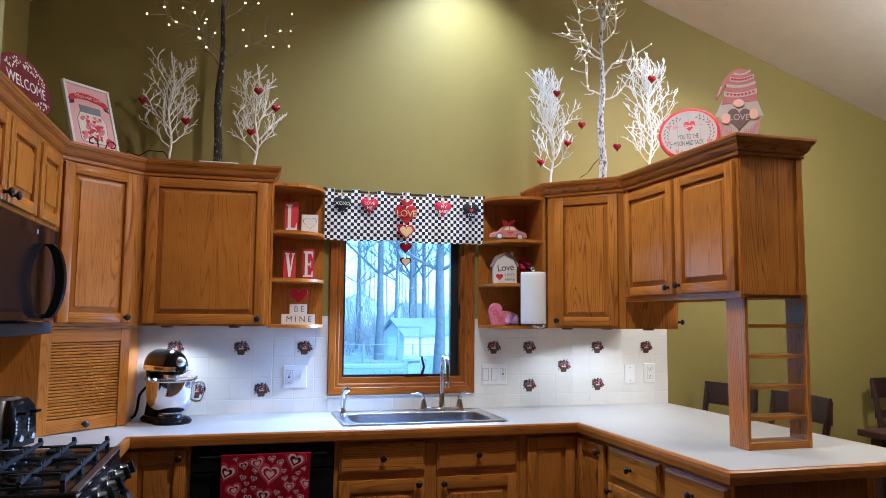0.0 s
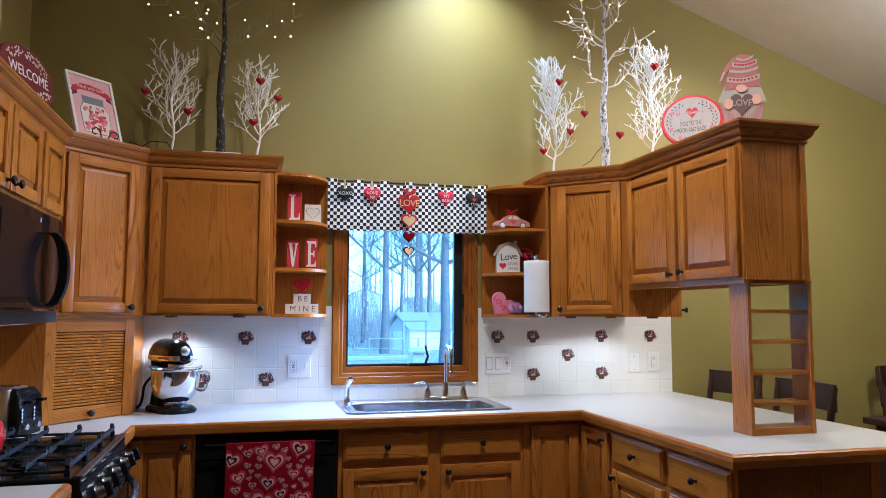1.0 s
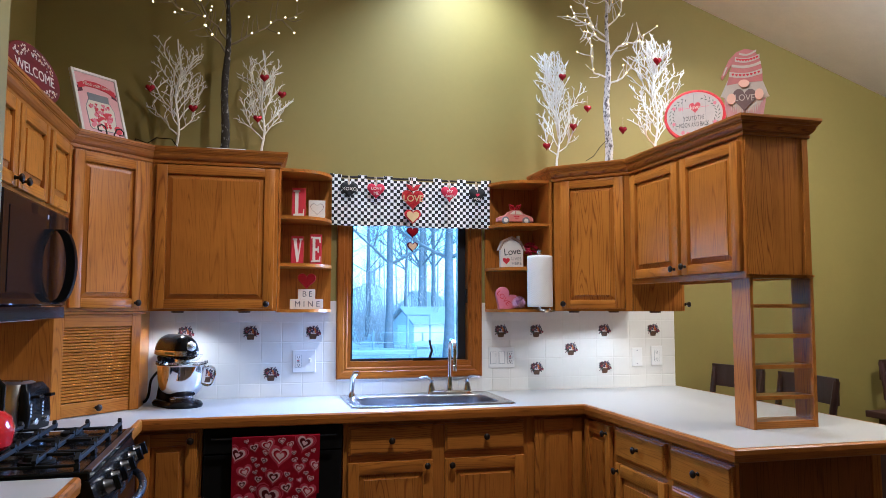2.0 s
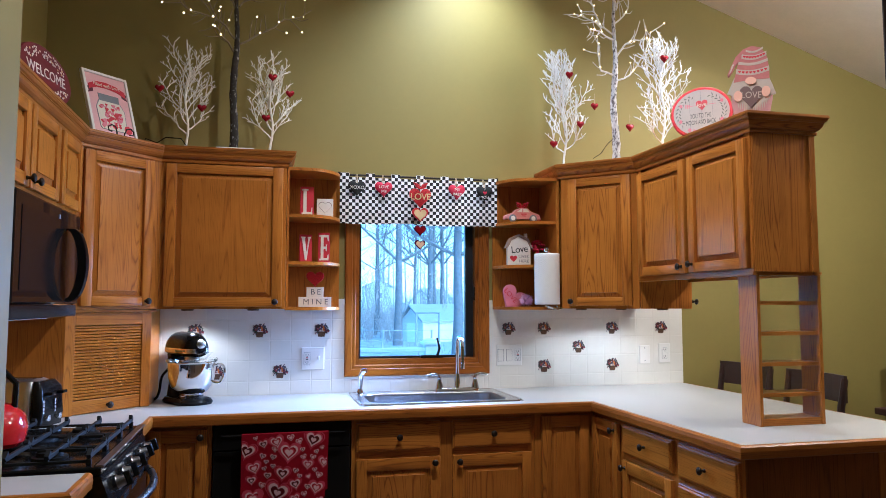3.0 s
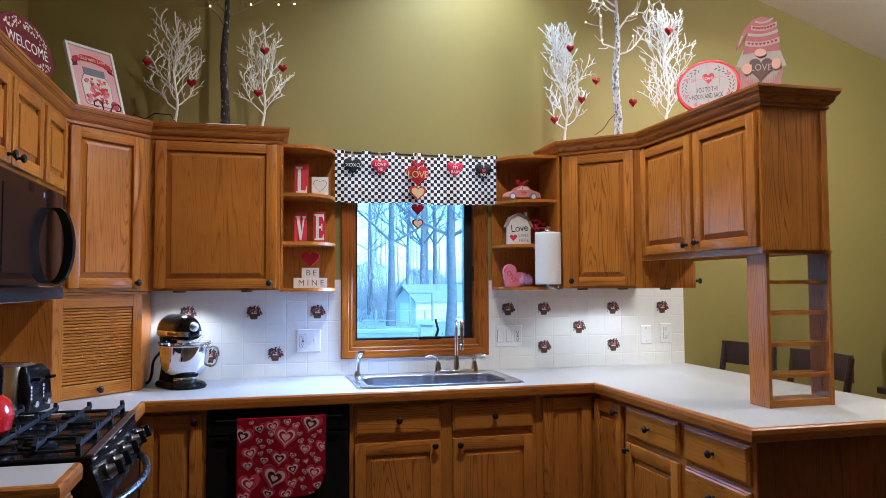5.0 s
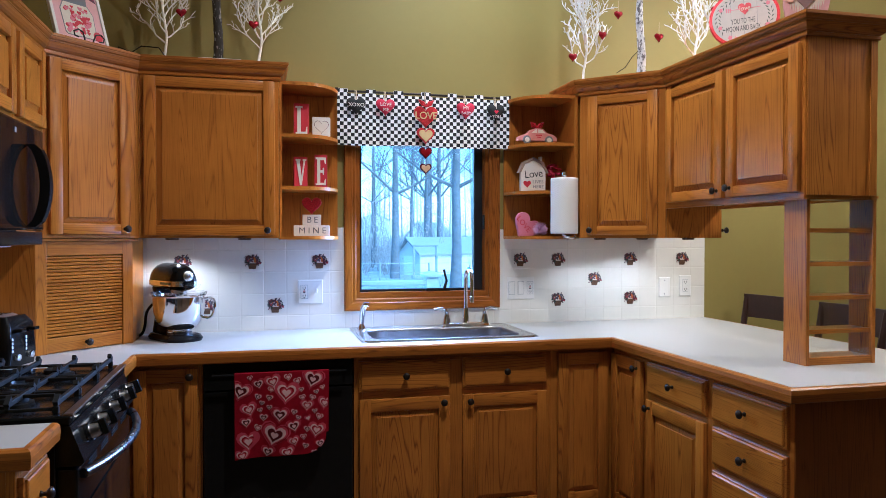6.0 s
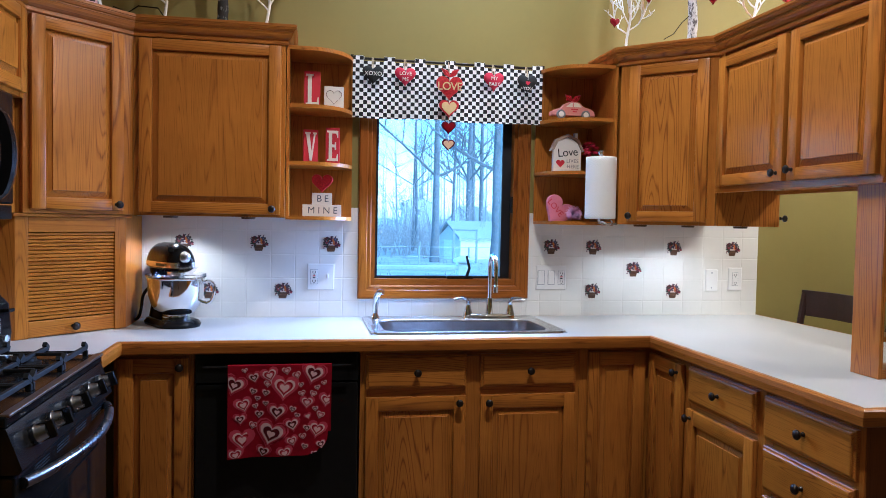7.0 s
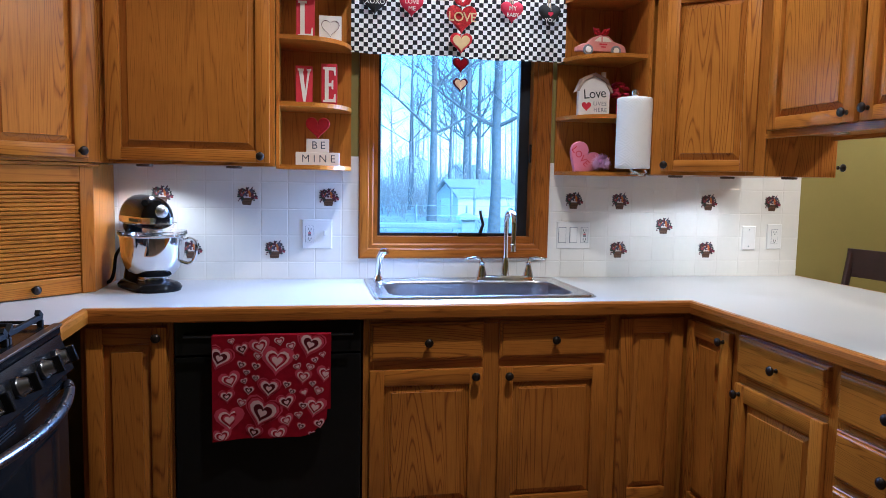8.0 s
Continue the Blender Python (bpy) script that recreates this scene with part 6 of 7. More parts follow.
lettering("writing", "Filled with Love", 0.026, pose(0, -0.0066, 0.268) @ Matrix.Shear("XZ", 4, (0.3, 0)) @ Matrix.Diagonal((0.86, 1, 1, 1)), CREAM, art, 0.0004)
for s in (-1, 1):
    part("banner_tail", prism(bmesh.new(), [(s * 0.078, 0.225), (s * 0.106, 0.214), (s * 0.100, 0.230), (s * 0.107, 0.246), (s * 0.078, 0.256)], -0.0054, -0.004), WINE, art)
bm = prism(bmesh.new(), [(-0.070, 0.05), (-0.062, 0.04), (0.062, 0.04), (0.070, 0.05), (0.074, 0.15), (0.055, 0.185), (-0.055, 0.185), (-0.074, 0.15)], -0.0058, -0.004)
part("jar", bm, CREAM, art)
part("jar_outline", prism(bmesh.new(), [(-0.073, 0.048), (-0.064, 0.037), (0.064, 0.037), (0.073, 0.048), (0.077, 0.15), (0.058, 0.188), (-0.058, 0.188), (-0.077, 0.15)], -0.0054, -0.004), GREY, art)
part("jar_lid", prism(bmesh.new(), [(-0.054, 0.187), (0.054, 0.187), (0.056, 0.222), (-0.056, 0.222)], -0.0062, -0.004), GREY, art)
bm = bmesh.new()
for k in range(64):
    hx, hz = rr.uniform(-0.058, 0.058), rr.uniform(0.052, 0.168)
    for a in [prism(bm, [(x + hx, z + hz) for x, z in heart(rr.uniform(0.014, 0.024), 12)], -0.0064 - k * 0.00002, -0.0058, k % 2)]:
        pass
o = part("painted_hearts", bm, [RED, PINK], art)
o["kind"] = "stuff"
part("rose", prism(bmesh.new(), [(0.078 + 0.022 * math.cos(k), 0.055 + 0.022 * math.sin(k)) for k in [6.283 * j / 9 for j in range(9)]], -0.0066, -0.004), RED, art)
bm = bmesh.new()
for s in (-1, 1):
    tube(bm, [(s * 0.02, -0.03, -0.028), (s * 0.02, -0.034, 0.020), (s * 0.030, -0.036, 0.046), (s * 0.052, -0.038, 0.052), (s * 0.070, -0.036, 0.040), (s * 0.066, -0.036, 0.024), (s * 0.048, -0.035, 0.022)], 0.0035, 6)
    tube(bm, [(s * 0.02, -0.03, -0.020), (s * 0.02, 0.06, -0.020), (s * 0.01, 0.05, 0.14)], 0.003, 6)
solo("plate_easel", bm, BLACKMETAL, "black scrolled wire easel holding the picture", "easel", pose(-0.434, -0.440, TOP + 0.03) @ pose(0, 0, 0, 0, 0, 49))

# welcome plate
WEL = pose(-0.604, -0.950, TOP + 0.164) @ pose(0, 0, 0, 0, 0, 78)
wp = thing("welcome_sign", "dark red oval welcome sign with white sprigs", "sign", WEL @ pose(0, 0, 0, -8, 0, 0))
part("plate", prism(bmesh.new(), oval(0.200, 0.112, 40), -0.008, 0.008, bev=0.004), plain("dark_red_plate", (0.13, 0.008, 0.011), 0.5, 0, 0.1, 20.0), wp)
lettering("word", "WELCOME", 0.060, pose(0, -0.0085, 0.0), CREAM, wp, 0.001, 1.02)
bm = bmesh.new()
for k in range(190):
    a = rr.uniform(0, 6.283)
    f = rr.uniform(0.60, 0.92)
    x, z = 0.192 * f * math.cos(a), 0.106 * f * math.sin(a)
    if abs(z) > 0.034:
        prism(bm, [(x + 0.0052 * math.cos(b) * rr.uniform(0.5, 1), z + 0.0045 * math.sin(b)) for b in [6.283 * j / 6 for j in range(6)]], -0.0095, -0.008, 0 if k % 4 else 1)
o = part("sprigs", bm, [CREAM, GOLD], wp)
o["kind"] = "stuff"
bm = bmesh.new()
tube(bm, [(0.10, -0.02, -0.162), (0.13, -0.03, -0.12), (0.155, -0.04, -0.105), (0.165, -0.045, -0.125), (0.15, -0.045, -0.162)], 0.004, 6)
tube(bm, [(-0.10, -0.02, -0.162), (-0.10, -0.03, -0.13)], 0.004, 6)
tube(bm, [(0.10, -0.02, -0.162), (0.10, 0.07, -0.162), (0.0, 0.04, 0.06), (-0.10, 0.07, -0.162), (-0.10, -0.02, -0.162)], 0.004, 6)
solo("plate_easel", bm, BLACKMETAL, "black scrolled wire easel holding the welcome sign", "easel", WEL)

# oval sign
OVAL = pose(2.262, -1.040, TOP + 0.166) @ pose(0, 0, 0, 0, 0, -38)
os_ = thing("oval_sign", "oval white sign with red glitter rim and black lettering", "sign", OVAL @ pose(0, 0, 0, -10, -2, 0) @ Matrix.Diagonal((0.93, 1, 1.08, 1)))
part("rim", prism(bmesh.new(), oval(0.150, 0.122, 44), -0.009, 0.009, bev=0.004), GLITTER, os_, "red glitter rim")
part("face", prism(bmesh.new(), oval(0.136, 0.108, 44), -0.0115, -0.009), plain("chalky_white_board", (0.56, 0.52, 0.50), 0.7, 0, 0.08, 30.0), os_)
part("groove", boxes(*[(x - 0.0006, x + 0.0006, -0.0117, -0.0114, -h, h) for x, h in ((-0.055, 0.09), (0.0, 0.10), (0.055, 0.09))]), GREY, os_)
for txt, size, z in (("YOU TO THE", 0.031, -0.016), ("MOON AND BACK", 0.031, -0.046)):
    lettering("words", txt, size, pose(-0.004, -0.012, z) @ Matrix.Diagonal((0.55, 1, 1, 1)), INK, os_, 0.0005)
part("heart", prism(bmesh.new(), [(a + 0.004, b + 0.032) for a, b in heart(0.056)], -0.0135, -0.0115), RED, os_)
lettering("word", "love", 0.028, pose(0.004, -0.0142, 0.035) @ Matrix.Shear("XZ", 4, (0.25, 0)), CREAM, os_, 0.0005)
part("arrow", boxes((-0.075, 0.072, -0.0125, -0.0115, 0.0335, 0.0355), *[(-0.076 + 0.008 * k, -0.071 + 0.008 * k, -0.0126, -0.0115, 0.026, 0.043) for k in range(3)]), PINK, os_)
bm = bmesh.new()
for k in range(64):
    a = 2 * math.pi * k / 64
    if 1.25 < a < 1.9 or 3.9 < a < 5.5:
        continue
    r = 1.0 + (0.07 if k % 2 else -0.07)
    x, z = 0.112 * r * math.cos(a), 0.085 * r * math.sin(a)
    w = a + (0.9 if k % 2 else -0.9) + (0 if math.cos(a) > 0 else 3.14)
    ux, uz = math.cos(w) * 0.0085, math.sin(w) * 0.0085
    prism(bm, [(x - ux, z - uz), (x + uz * 0.28, z - ux * 0.28), (x + ux, z + uz), (x - uz * 0.28, z + ux * 0.28)], -0.0126, -0.0115)
part("wreath", bm, GREENLEAF, os_, "slim dark green leaves")["kind"] = "stuff"
for fx, fz, fr in ((-0.098, 0.040, 0.010), (-0.102, -0.034, 0.010), (0.100, 0.045, 0.010), (0.096, -0.044, 0.011), (-0.060, -0.079, 0.011), (-0.036, -0.087, 0.012), (-0.010, -0.090, 0.012), (0.018, -0.090, 0.012), (0.044, -0.084, 0.011), (0.066, -0.076, 0.010)):
    bm = prism(bmesh.new(), [(fx + fr * (1.0 if j % 2 else 0.7) * math.cos(6.283 * j / 10), fz + fr * (1.0 if j % 2 else 0.7) * math.sin(6.283 * j / 10)) for j in range(10)], -0.0130, -0.0115)
    part("painted_flower", bm, PINK, os_)
bm = bmesh.new()
for s in (-1, 1):
    tube(bm, [(s * 0.05, -0.03, -0.164), (s * 0.05, -0.035, -0.125), (s * 0.07, -0.035, -0.115), (s * 0.08, -0.035, -0.13)], 0.0035, 6)
    tube(bm, [(s * 0.05, -0.03, -0.164), (s * 0.05, 0.07, -0.164), (s * 0.01, 0.04, 0.02)], 0.0035, 6)
solo("plate_easel", bm, BLACKMETAL, "black wire easel holding the oval sign", "easel", OVAL)

# flat gnome figure, one plain shape
bm = bmesh.new()
prism(bm, [(-0.060, 0), (0.065, 0), (0.083, 0.03), (0.094, 0.09), (0.095, 0.13), (0.085, 0.165), (0.070, 0.190), (-0.082, 0.190), (-0.094, 0.16), (-0.098, 0.12), (-0.094, 0.07), (-0.083, 0.03)], -0.010, 0.010, 0)
prism(bm, [(-0.090, 0.166), (-0.045, 0.173), (0.02, 0.179), (0.078, 0.182), (0.076, 0.230), (0.060, 0.290), (0.034, 0.320), (-0.008, 0.328), (-0.048, 0.314), (-0.083, 0.280), (-0.104, 0.238), (-0.118, 0.206), (-0.112, 0.196), (-0.097, 0.214), (-0.082, 0.244), (-0.068, 0.262), (-0.076, 0.225)], -0.014, 0.010, 1)
n = 9
for z, w0, w1, tall in ((0.204, -0.080, 0.076, 0.022), (0.247, -0.070, 0.069, 0.012), (0.272, -0.055, 0.062, 0.020), (0.303, -0.036, 0.046, 0.008)):
    lo = [(w0 + (w1 - w0) * q / n, z - 0.012 * math.sin(math.pi * q / n) + 0.012 * q / n) for q in range(n + 1)]
    prism(bm, lo + [(x * 0.985, y + tall) for x, y in reversed(lo)], -0.0152, -0.014, 2)
    if tall > 0.015:
        for q in range(1, n):
            prism(bm, [(lo[q][0] + a, lo[q][1] + tall * 0.52 + b) for a, b in heart(0.014, 10)], -0.0162, -0.0152, 5)
prism(bm, [(-0.112, 0.205), (-0.103, 0.214), (-0.088, 0.250), (-0.098, 0.246)], -0.0152, -0.014, 2)
rg3 = random.Random(8)
# the beard: overlapping pointed locks, wider at the cheeks
for k in range(21):
    f = k / 20
    x0 = -0.080 + 0.150 * f
    lean = (f - 0.5) * 0.06
    tip = 0.020 + 0.10 * abs(2 * f - 1) ** 1.8 + rg3.uniform(-0.008, 0.008)
    prism(bm, [(x0 - 0.008, 0.186), (x0 + 0.008, 0.186), (x0 + lean + 0.010, 0.115), (x0 * 0.82 + lean * 1.3, tip), (x0 + lean - 0.010, 0.115)], -0.0118 - 0.0005 * (k % 3), -0.010, 2 if k % 3 else 6)
for s in (-1, 1):
    prism(bm, [(s * 0.074, 0.150), (s * 0.094, 0.135), (s * 0.112, 0.116), (s * 0.094, 0.108), (s * 0.076, 0.112)], -0.0112, -0.009, 6)
    prism(bm, [(s * 0.010, 0.0), (s * 0.075, 0.0), (s * 0.080, 0.012), (s * 0.058, 0.020), (s * 0.014, 0.016)], -0.0128, -0.010, 6)
prism(bm, [(-0.010 + 0.026 * math.cos(a), 0.172 + 0.017 * math.sin(a)) for a in [6.283 * j / 14 for j in range(14)]], -0.0185, -0.012, 3)
prism(bm, [(a - 0.006, b + 0.098) for a, b in heart(0.112, 24)], -0.0165, -0.0134, 4)
for x, z in ((-0.068, 0.104), (0.062, 0.124)):
    prism(bm, [(x + 0.021 * math.cos(a), z + 0.024 * math.sin(a)) for a in [6.283 * j / 12 for j in range(12)]], -0.0180, -0.0134, 3)
word = lettering("word", "LOVE", 0.040, pose(-0.006, -0.0168, 0.108), CREAM, None, 0.0005)
k = len(bm.faces)
bm.from_mesh(word.data)
bm.faces.ensure_lookup_table()
for f in bm.faces[k:]:
    f.material_index = 2
bpy.data.objects.remove(word)
DUSTY = plain("dusty_red_card", (0.46, 0.16, 0.15), 0.6, 0, 0.15, 40.0)
solo("gnome_figure", bm, [plain("dull_pink_card", (0.50, 0.27, 0.28), 0.65, 0, 0.12, 30.0), DUSTY, plain("dull_cream_card", (0.52, 0.44, 0.38), 0.65, 0, 0.10, 30.0), SKIN, plain("taupe_card", (0.16, 0.10, 0.095), 0.6, 0, 0.1, 40.0), RED, plain("grey_card", (0.50, 0.46, 0.43), 0.6, 0, 0.1, 40.0)], "flat wooden gnome figure in a patterned red hat holding a heart", "figure", pose(2.290, -1.365, TOP + 0.050) @ pose(0, 0, 0, -4, 3, -30) @ Matrix.Diagonal((0.86, 1, 1.02, 1)), smooth=False)
bm = boxes((-0.07, 0.07, -0.02, 0.03, 0, 0.050), bev=0.003)
solo("figure_stand", bm, CREAM, "small pale block under the gnome figure", "stand", pose(2.290, -1.365, TOP, 0, 0, -30))
# cords on the cabinet tops
bm = tube(bmesh.new(), [(-0.36, -0.28, TOP + 0.004), (-0.33, -0.27, TOP + 0.075), (-0.28, -0.25, TOP + 0.06), (-0.24, -0.25, TOP + 0.09), (-0.17, -0.22, TOP + 0.095), (-0.13, -0.2, TOP + 0.04), (0.06, -0.20, TOP + 0.004)], 0.003, 6)
solo("power_cord", bm, BLACK, "thin black cord on the cabinet top", "cord")
bm = tube(bmesh.new(), [(1.98, -0.45, TOP + 0.05), (2.05, -0.40, TOP + 0.09), (2.12, -0.34, TOP + 0.16), (2.17, -0.31, TOP + 0.20)], 0.002, 6)
solo("power_cord", bm, BLACK, "thin dark wire of the birch tree", "cord")

# ---- dining area ----


def dining_chair(m, label):
    c = thing("dining_chair", label, "chair", m, "dark chairs in the dining area")
    for s in (-1, 1):
        part("back_post", tube(bmesh.new(), [(s * 0.19, 0.20, 0), (s * 0.19, 0.20, 0.45), (s * 0.20, 0.235, 0.80), (s * 0.205, 0.275, 1.04)], [0.020, 0.020, 0.018, 0.016], 8), DARKWOOD, c, smooth=True)
        part("front_leg", boxes((s * 0.19 - 0.018, s * 0.19 + 0.018, -0.22, -0.184, 0, 0.44), bev=0.003), DARKWOOD, c)
    part("seat", boxes((-0.22, 0.22, -0.23, 0.22, 0.44, 0.475), bev=0.010), DARKWOOD, c)
    for z0, z1, yy in ((0.925, 1.055, 0.262), (0.80, 0.85, 0.238), (0.66, 0.70, 0.223)):
        bm = bmesh.new()
        n = 8
        a = [(-0.215 + 0.43 * k / n, yy + 0.030 * math.sin(math.pi * k / n)) for k in range(n + 1)]
        slab(bm, a + [(x, y + 0.018) for x, y in reversed(a)], z0, z1)
        part("back_slat", bm, DARKWOOD, c)
    part("stretcher", boxes((-0.19, 0.19, -0.21, -0.195, 0.2, 0.23)), DARKWOOD, c)


dining_chair(pose(2.71, -0.33, 0, 0, 0, -88), "dark stained wooden dining chair with a slatted back near the wall")
dining_chair(pose(2.71, -0.86, 0, 0, 0, -93), "dark stained wooden dining chair behind the peninsula")
dining_chair(pose(4.45, -0.36, 0, 0, 0, 5), "dark stained wooden dining chair at the table")
tb = thing("dining_table", "dark stained wooden dining table", "table", pose(4.86, -0.78, 0))
part("tabletop", boxes((-0.95, 0.95, -0.50, 0.50, 0.725, 0.765), bev=0.006), DARKWOOD, tb)
for sx in (-0.85, 0.85):
    for sy in (-0.42, 0.42):
        part("leg", boxes((sx - 0.04, sx + 0.04, sy - 0.04, sy + 0.04, 0, 0.725), bev=0.004), DARKWOOD, tb)
part("apron", boxes((-0.81, 0.81, -0.40, -0.38, 0.64, 0.7245), (-0.81, 0.81, 0.38, 0.40, 0.64, 0.7245)), DARKWOOD, tb)

# ---- outdoors ----
LAWN = plain("winter_lawn", (0.42, 0.41, 0.37), 0.95, 0, 0.35, 1.2, 0.5)
SIDING = plain("pale_siding", (0.62, 0.62, 0.60), 0.7, 0, 0.06, 8.0)
ROOF = plain("grey_shingle", (0.30, 0.31, 0.32), 0.9, 0, 0.2, 20.0, 0.5)
TRUNK = plain("dark_grey_bark", (0.15, 0.15, 0.155), 0.9, 0, 0.35, 9.0, 0.8)
# far bark is paler: distance haze put into the colour
FARTRUNK = plain("hazed_grey_bark", (0.30, 0.30, 0.31), 0.9, 0, 0.3, 5.0)
BRUSH = plain("bare_brush", (0.36, 0.32, 0.29), 0.95, 0, 0.4, 6.0)
VINYL = plain("white_vinyl_rail", (0.78, 0.78, 0.77), 0.5, 0, 0.04, 8.0)
WIRE = plain("galvanised_wire", (0.35, 0.36, 0.37), 0.5, 0.6, 0.1, 20.0)
bm = bmesh.new()
n = 40
V = {}
for i in range(n + 1):
    for j in range(n + 1):
        x = -120 + 270 * i / n
        y = 0.17 + 240 * (j / n) ** 1.6
        V[i, j] = bm.verts.new((x, y, -0.35 + 0.010 * max(0, y - 6) + 0.12 * math.sin(x * 0.31) * min(1, y / 20)))
for i in range(n):
    for j in range(n):
        bm.faces.new((V[i, j], V[i + 1, j], V[i + 1, j + 1], V[i, j + 1]))
structure("ground", bm, LAWN, "pale winter lawn behind the house", "ground")
rail = thing("deck_railing", "white vinyl deck railing outside the window", "railing")
part("top_rail", boxes((-1.5, 1.92, 3.55, 3.64, 0.89, 0.935), bev=0.008), VINYL, rail)
part("lower_rail", boxes((-1.5, 1.92, 3.57, 3.62, 0.79, 0.83), bev=0.006), VINYL, rail)
for x in (1.98, 0.2, -1.6):
    p = part("post", boxes((x - 0.065, x + 0.065, 3.53, 3.66, -0.3, 0.97), bev=0.004), VINYL, rail)
    bm = loft(bmesh.new(), [([(x - 0.09, 3.505), (x + 0.09, 3.505), (x + 0.09, 3.685), (x - 0.09, 3.685)], 0.97), ([(x - 0.09, 3.505), (x + 0.09, 3.505), (x + 0.09, 3.685), (x - 0.09, 3.685)], 0.995), ([(x - 0.02, 3.575), (x + 0.02, 3.575), (x + 0.02, 3.615), (x - 0.02, 3.615)], 1.03)])
    part("post_cap", bm, VINYL, p)
for k in range(30):
    x = -1.42 + 0.125 * k
    if abs(x - 0.2) > 0.1 and x < 1.88:
        part("baluster", boxes((x - 0.016, x + 0.016, 3.58, 3.612, -0.2, 0.79)), VINYL, rail)


def hut(name, m, w, d, h, rise, label, category, wins=(), doors=()):
    o = thing(name, label, category, m)
    part("walls", boxes((0, w, 0, d, -0.8, h)), SIDING, o)
    part("gable", prism(bmesh.new(), [(0, h), (w, h), (w / 2, h + rise)], 0.0, d), SIDING, o)
    for s in (0, 1):
        a, b = ((-0.15, h - 0.1), (w / 2, h + rise + 0.02)) if s == 0 else ((w / 2, h + rise + 0.02), (w + 0.15, h - 0.1))
        part("roof", prism(bmesh.new(), [a, b, (b[0], b[1] + 0.08), (a[0], a[1] + 0.08)], -0.2, d + 0.2), ROOF, o, "grey shingle roof slope")
    for x0, x1, z0, z1 in doors:
        part("door", boxes((x0, x1, -0.03, -0.001, z0, z1)), VINYL, o)
    for x0, x1, z0, z1 in wins:
        ww = part("window", boxes((x0, x1, -0.04, -0.001, z0, z1)), VINYL, o)
        part("pane", boxes((x0 + 0.08, x1 - 0.08, -0.05, -0.0405, z0 + 0.08, z1 - 0.08)), GREY, ww)
    return o


hut("garden_shed", pose(5.62, 25.0, -0.45, 0, 0, -62), 1.35, 3.1, 1.22, 0.52, "pale garden shed with a grey roof behind the fence", "shed", doors=[(0.35, 1.0, 0.0, 1.1)])
hut("neighbour_house", pose(10.0, 70.0, 0.6, 0, 0, -6), 2.9, 9.0, 2.6, 0.6, "pale house far behind the trees", "house", wins=[(1.3, 1.9, 1.3, 2.0)])
hut("neighbour_garage", pose(12.6, 60.0, 0.3, 0, 0, -34), 2.6, 6.0, 0.9, 1.5, "pale low garage among the trees", "garage")
fe = thing("wire_fence", "thin wire garden fence on metal posts", "fence")
for k in range(16):
    part("post", tube(bmesh.new(), [(4.21 + 1.74 * (k - 5), 21.0, -0.5), (4.21 + 1.74 * (k - 5), 21.0, 0.50)], 0.035, 6), WIRE, fe)
for z in (0.48, 0.15):
    part("wire", tube(bmesh.new(), [(-5, 21.0, z), (36, 21.0, z)], 0.012, 4), WIRE, fe)


sw = thing("swing_frame", "plain dark metal garden frame in the yard", "garden frame")
for x in (5.62, 6.46):
    part("post", tube(bmesh.new(), [(x, 22.0, -0.35), (x, 22.0, 1.08)], 0.045, 6), WIRE, sw)
part("crossbar", tube(bmesh.new(), [(5.58, 22.0, 1.08), (6.50, 22.0, 1.08)], 0.04, 6), WIRE, sw)


def limb(bm, rng, p, d, length, r, level):
    n = 4
    pts, radii = [p.copy()], [r]
    q, e = p.copy(), d.copy()
    for k in range(n):
        e = (e + Vector((rng.uniform(-1, 1), rng.uniform(-1, 1), rng.uniform(-0.4, 0.7))) * 0.16).normalized()
        q = q + e * length / n
        pts.append(q.copy())
        radii.append(r * (1 - 0.65 * (k + 1) / n))
        if level > 0:
            for _ in range(2):
                s = Vector((rng.uniform(-1, 1), rng.uniform(-1, 1), rng.uniform(0.1, 0.9))).normalized()
                limb(bm, rng, q, (e * 0.5 + s).normalized(), length * rng.uniform(0.35, 0.6), radii[-1] * 0.6, level - 1)
    tube(bm, pts, radii, 5 if level else 4)


def bare_tree(x, y, h, r, seed, lean=0.0):
    rng = random.Random(seed)
    z0 = -0.45 + 0.010 * max(0, y - 6)
    t = thing("bare_tree", "bare winter tree with grey bark in the yard", "tree", pose(x, y, z0), "bare trees behind the house")
    bm = bmesh.new()
    pts = [(lean * h * (k / 8) + rng.uniform(-1, 1) * 0.06 * k / 8, rng.uniform(-1, 1) * 0.1, h * k / 8) for k in range(9)]
    radii = [r * (1.35 if k == 0 else 1) * (1 - 0.75 * k / 8) for k in range(9)]
    tube(bm, pts, radii, 10)
    part("trunk", bm, TRUNK, t, smooth=True)
    bm = bmesh.new()
    for k in range(2, 9):
        for _ in range(2):
            a = rng.uniform(0, 6.28)
            limb(bm, rng, Vector(pts[k]), Vector((math.cos(a), math.sin(a) * 0.6, rng.uniform(0.35, 1.0))).normalized(), h * rng.uniform(0.16, 0.32), radii[k] * 0.5, 2)
    part("crown", bm, TRUNK, t)


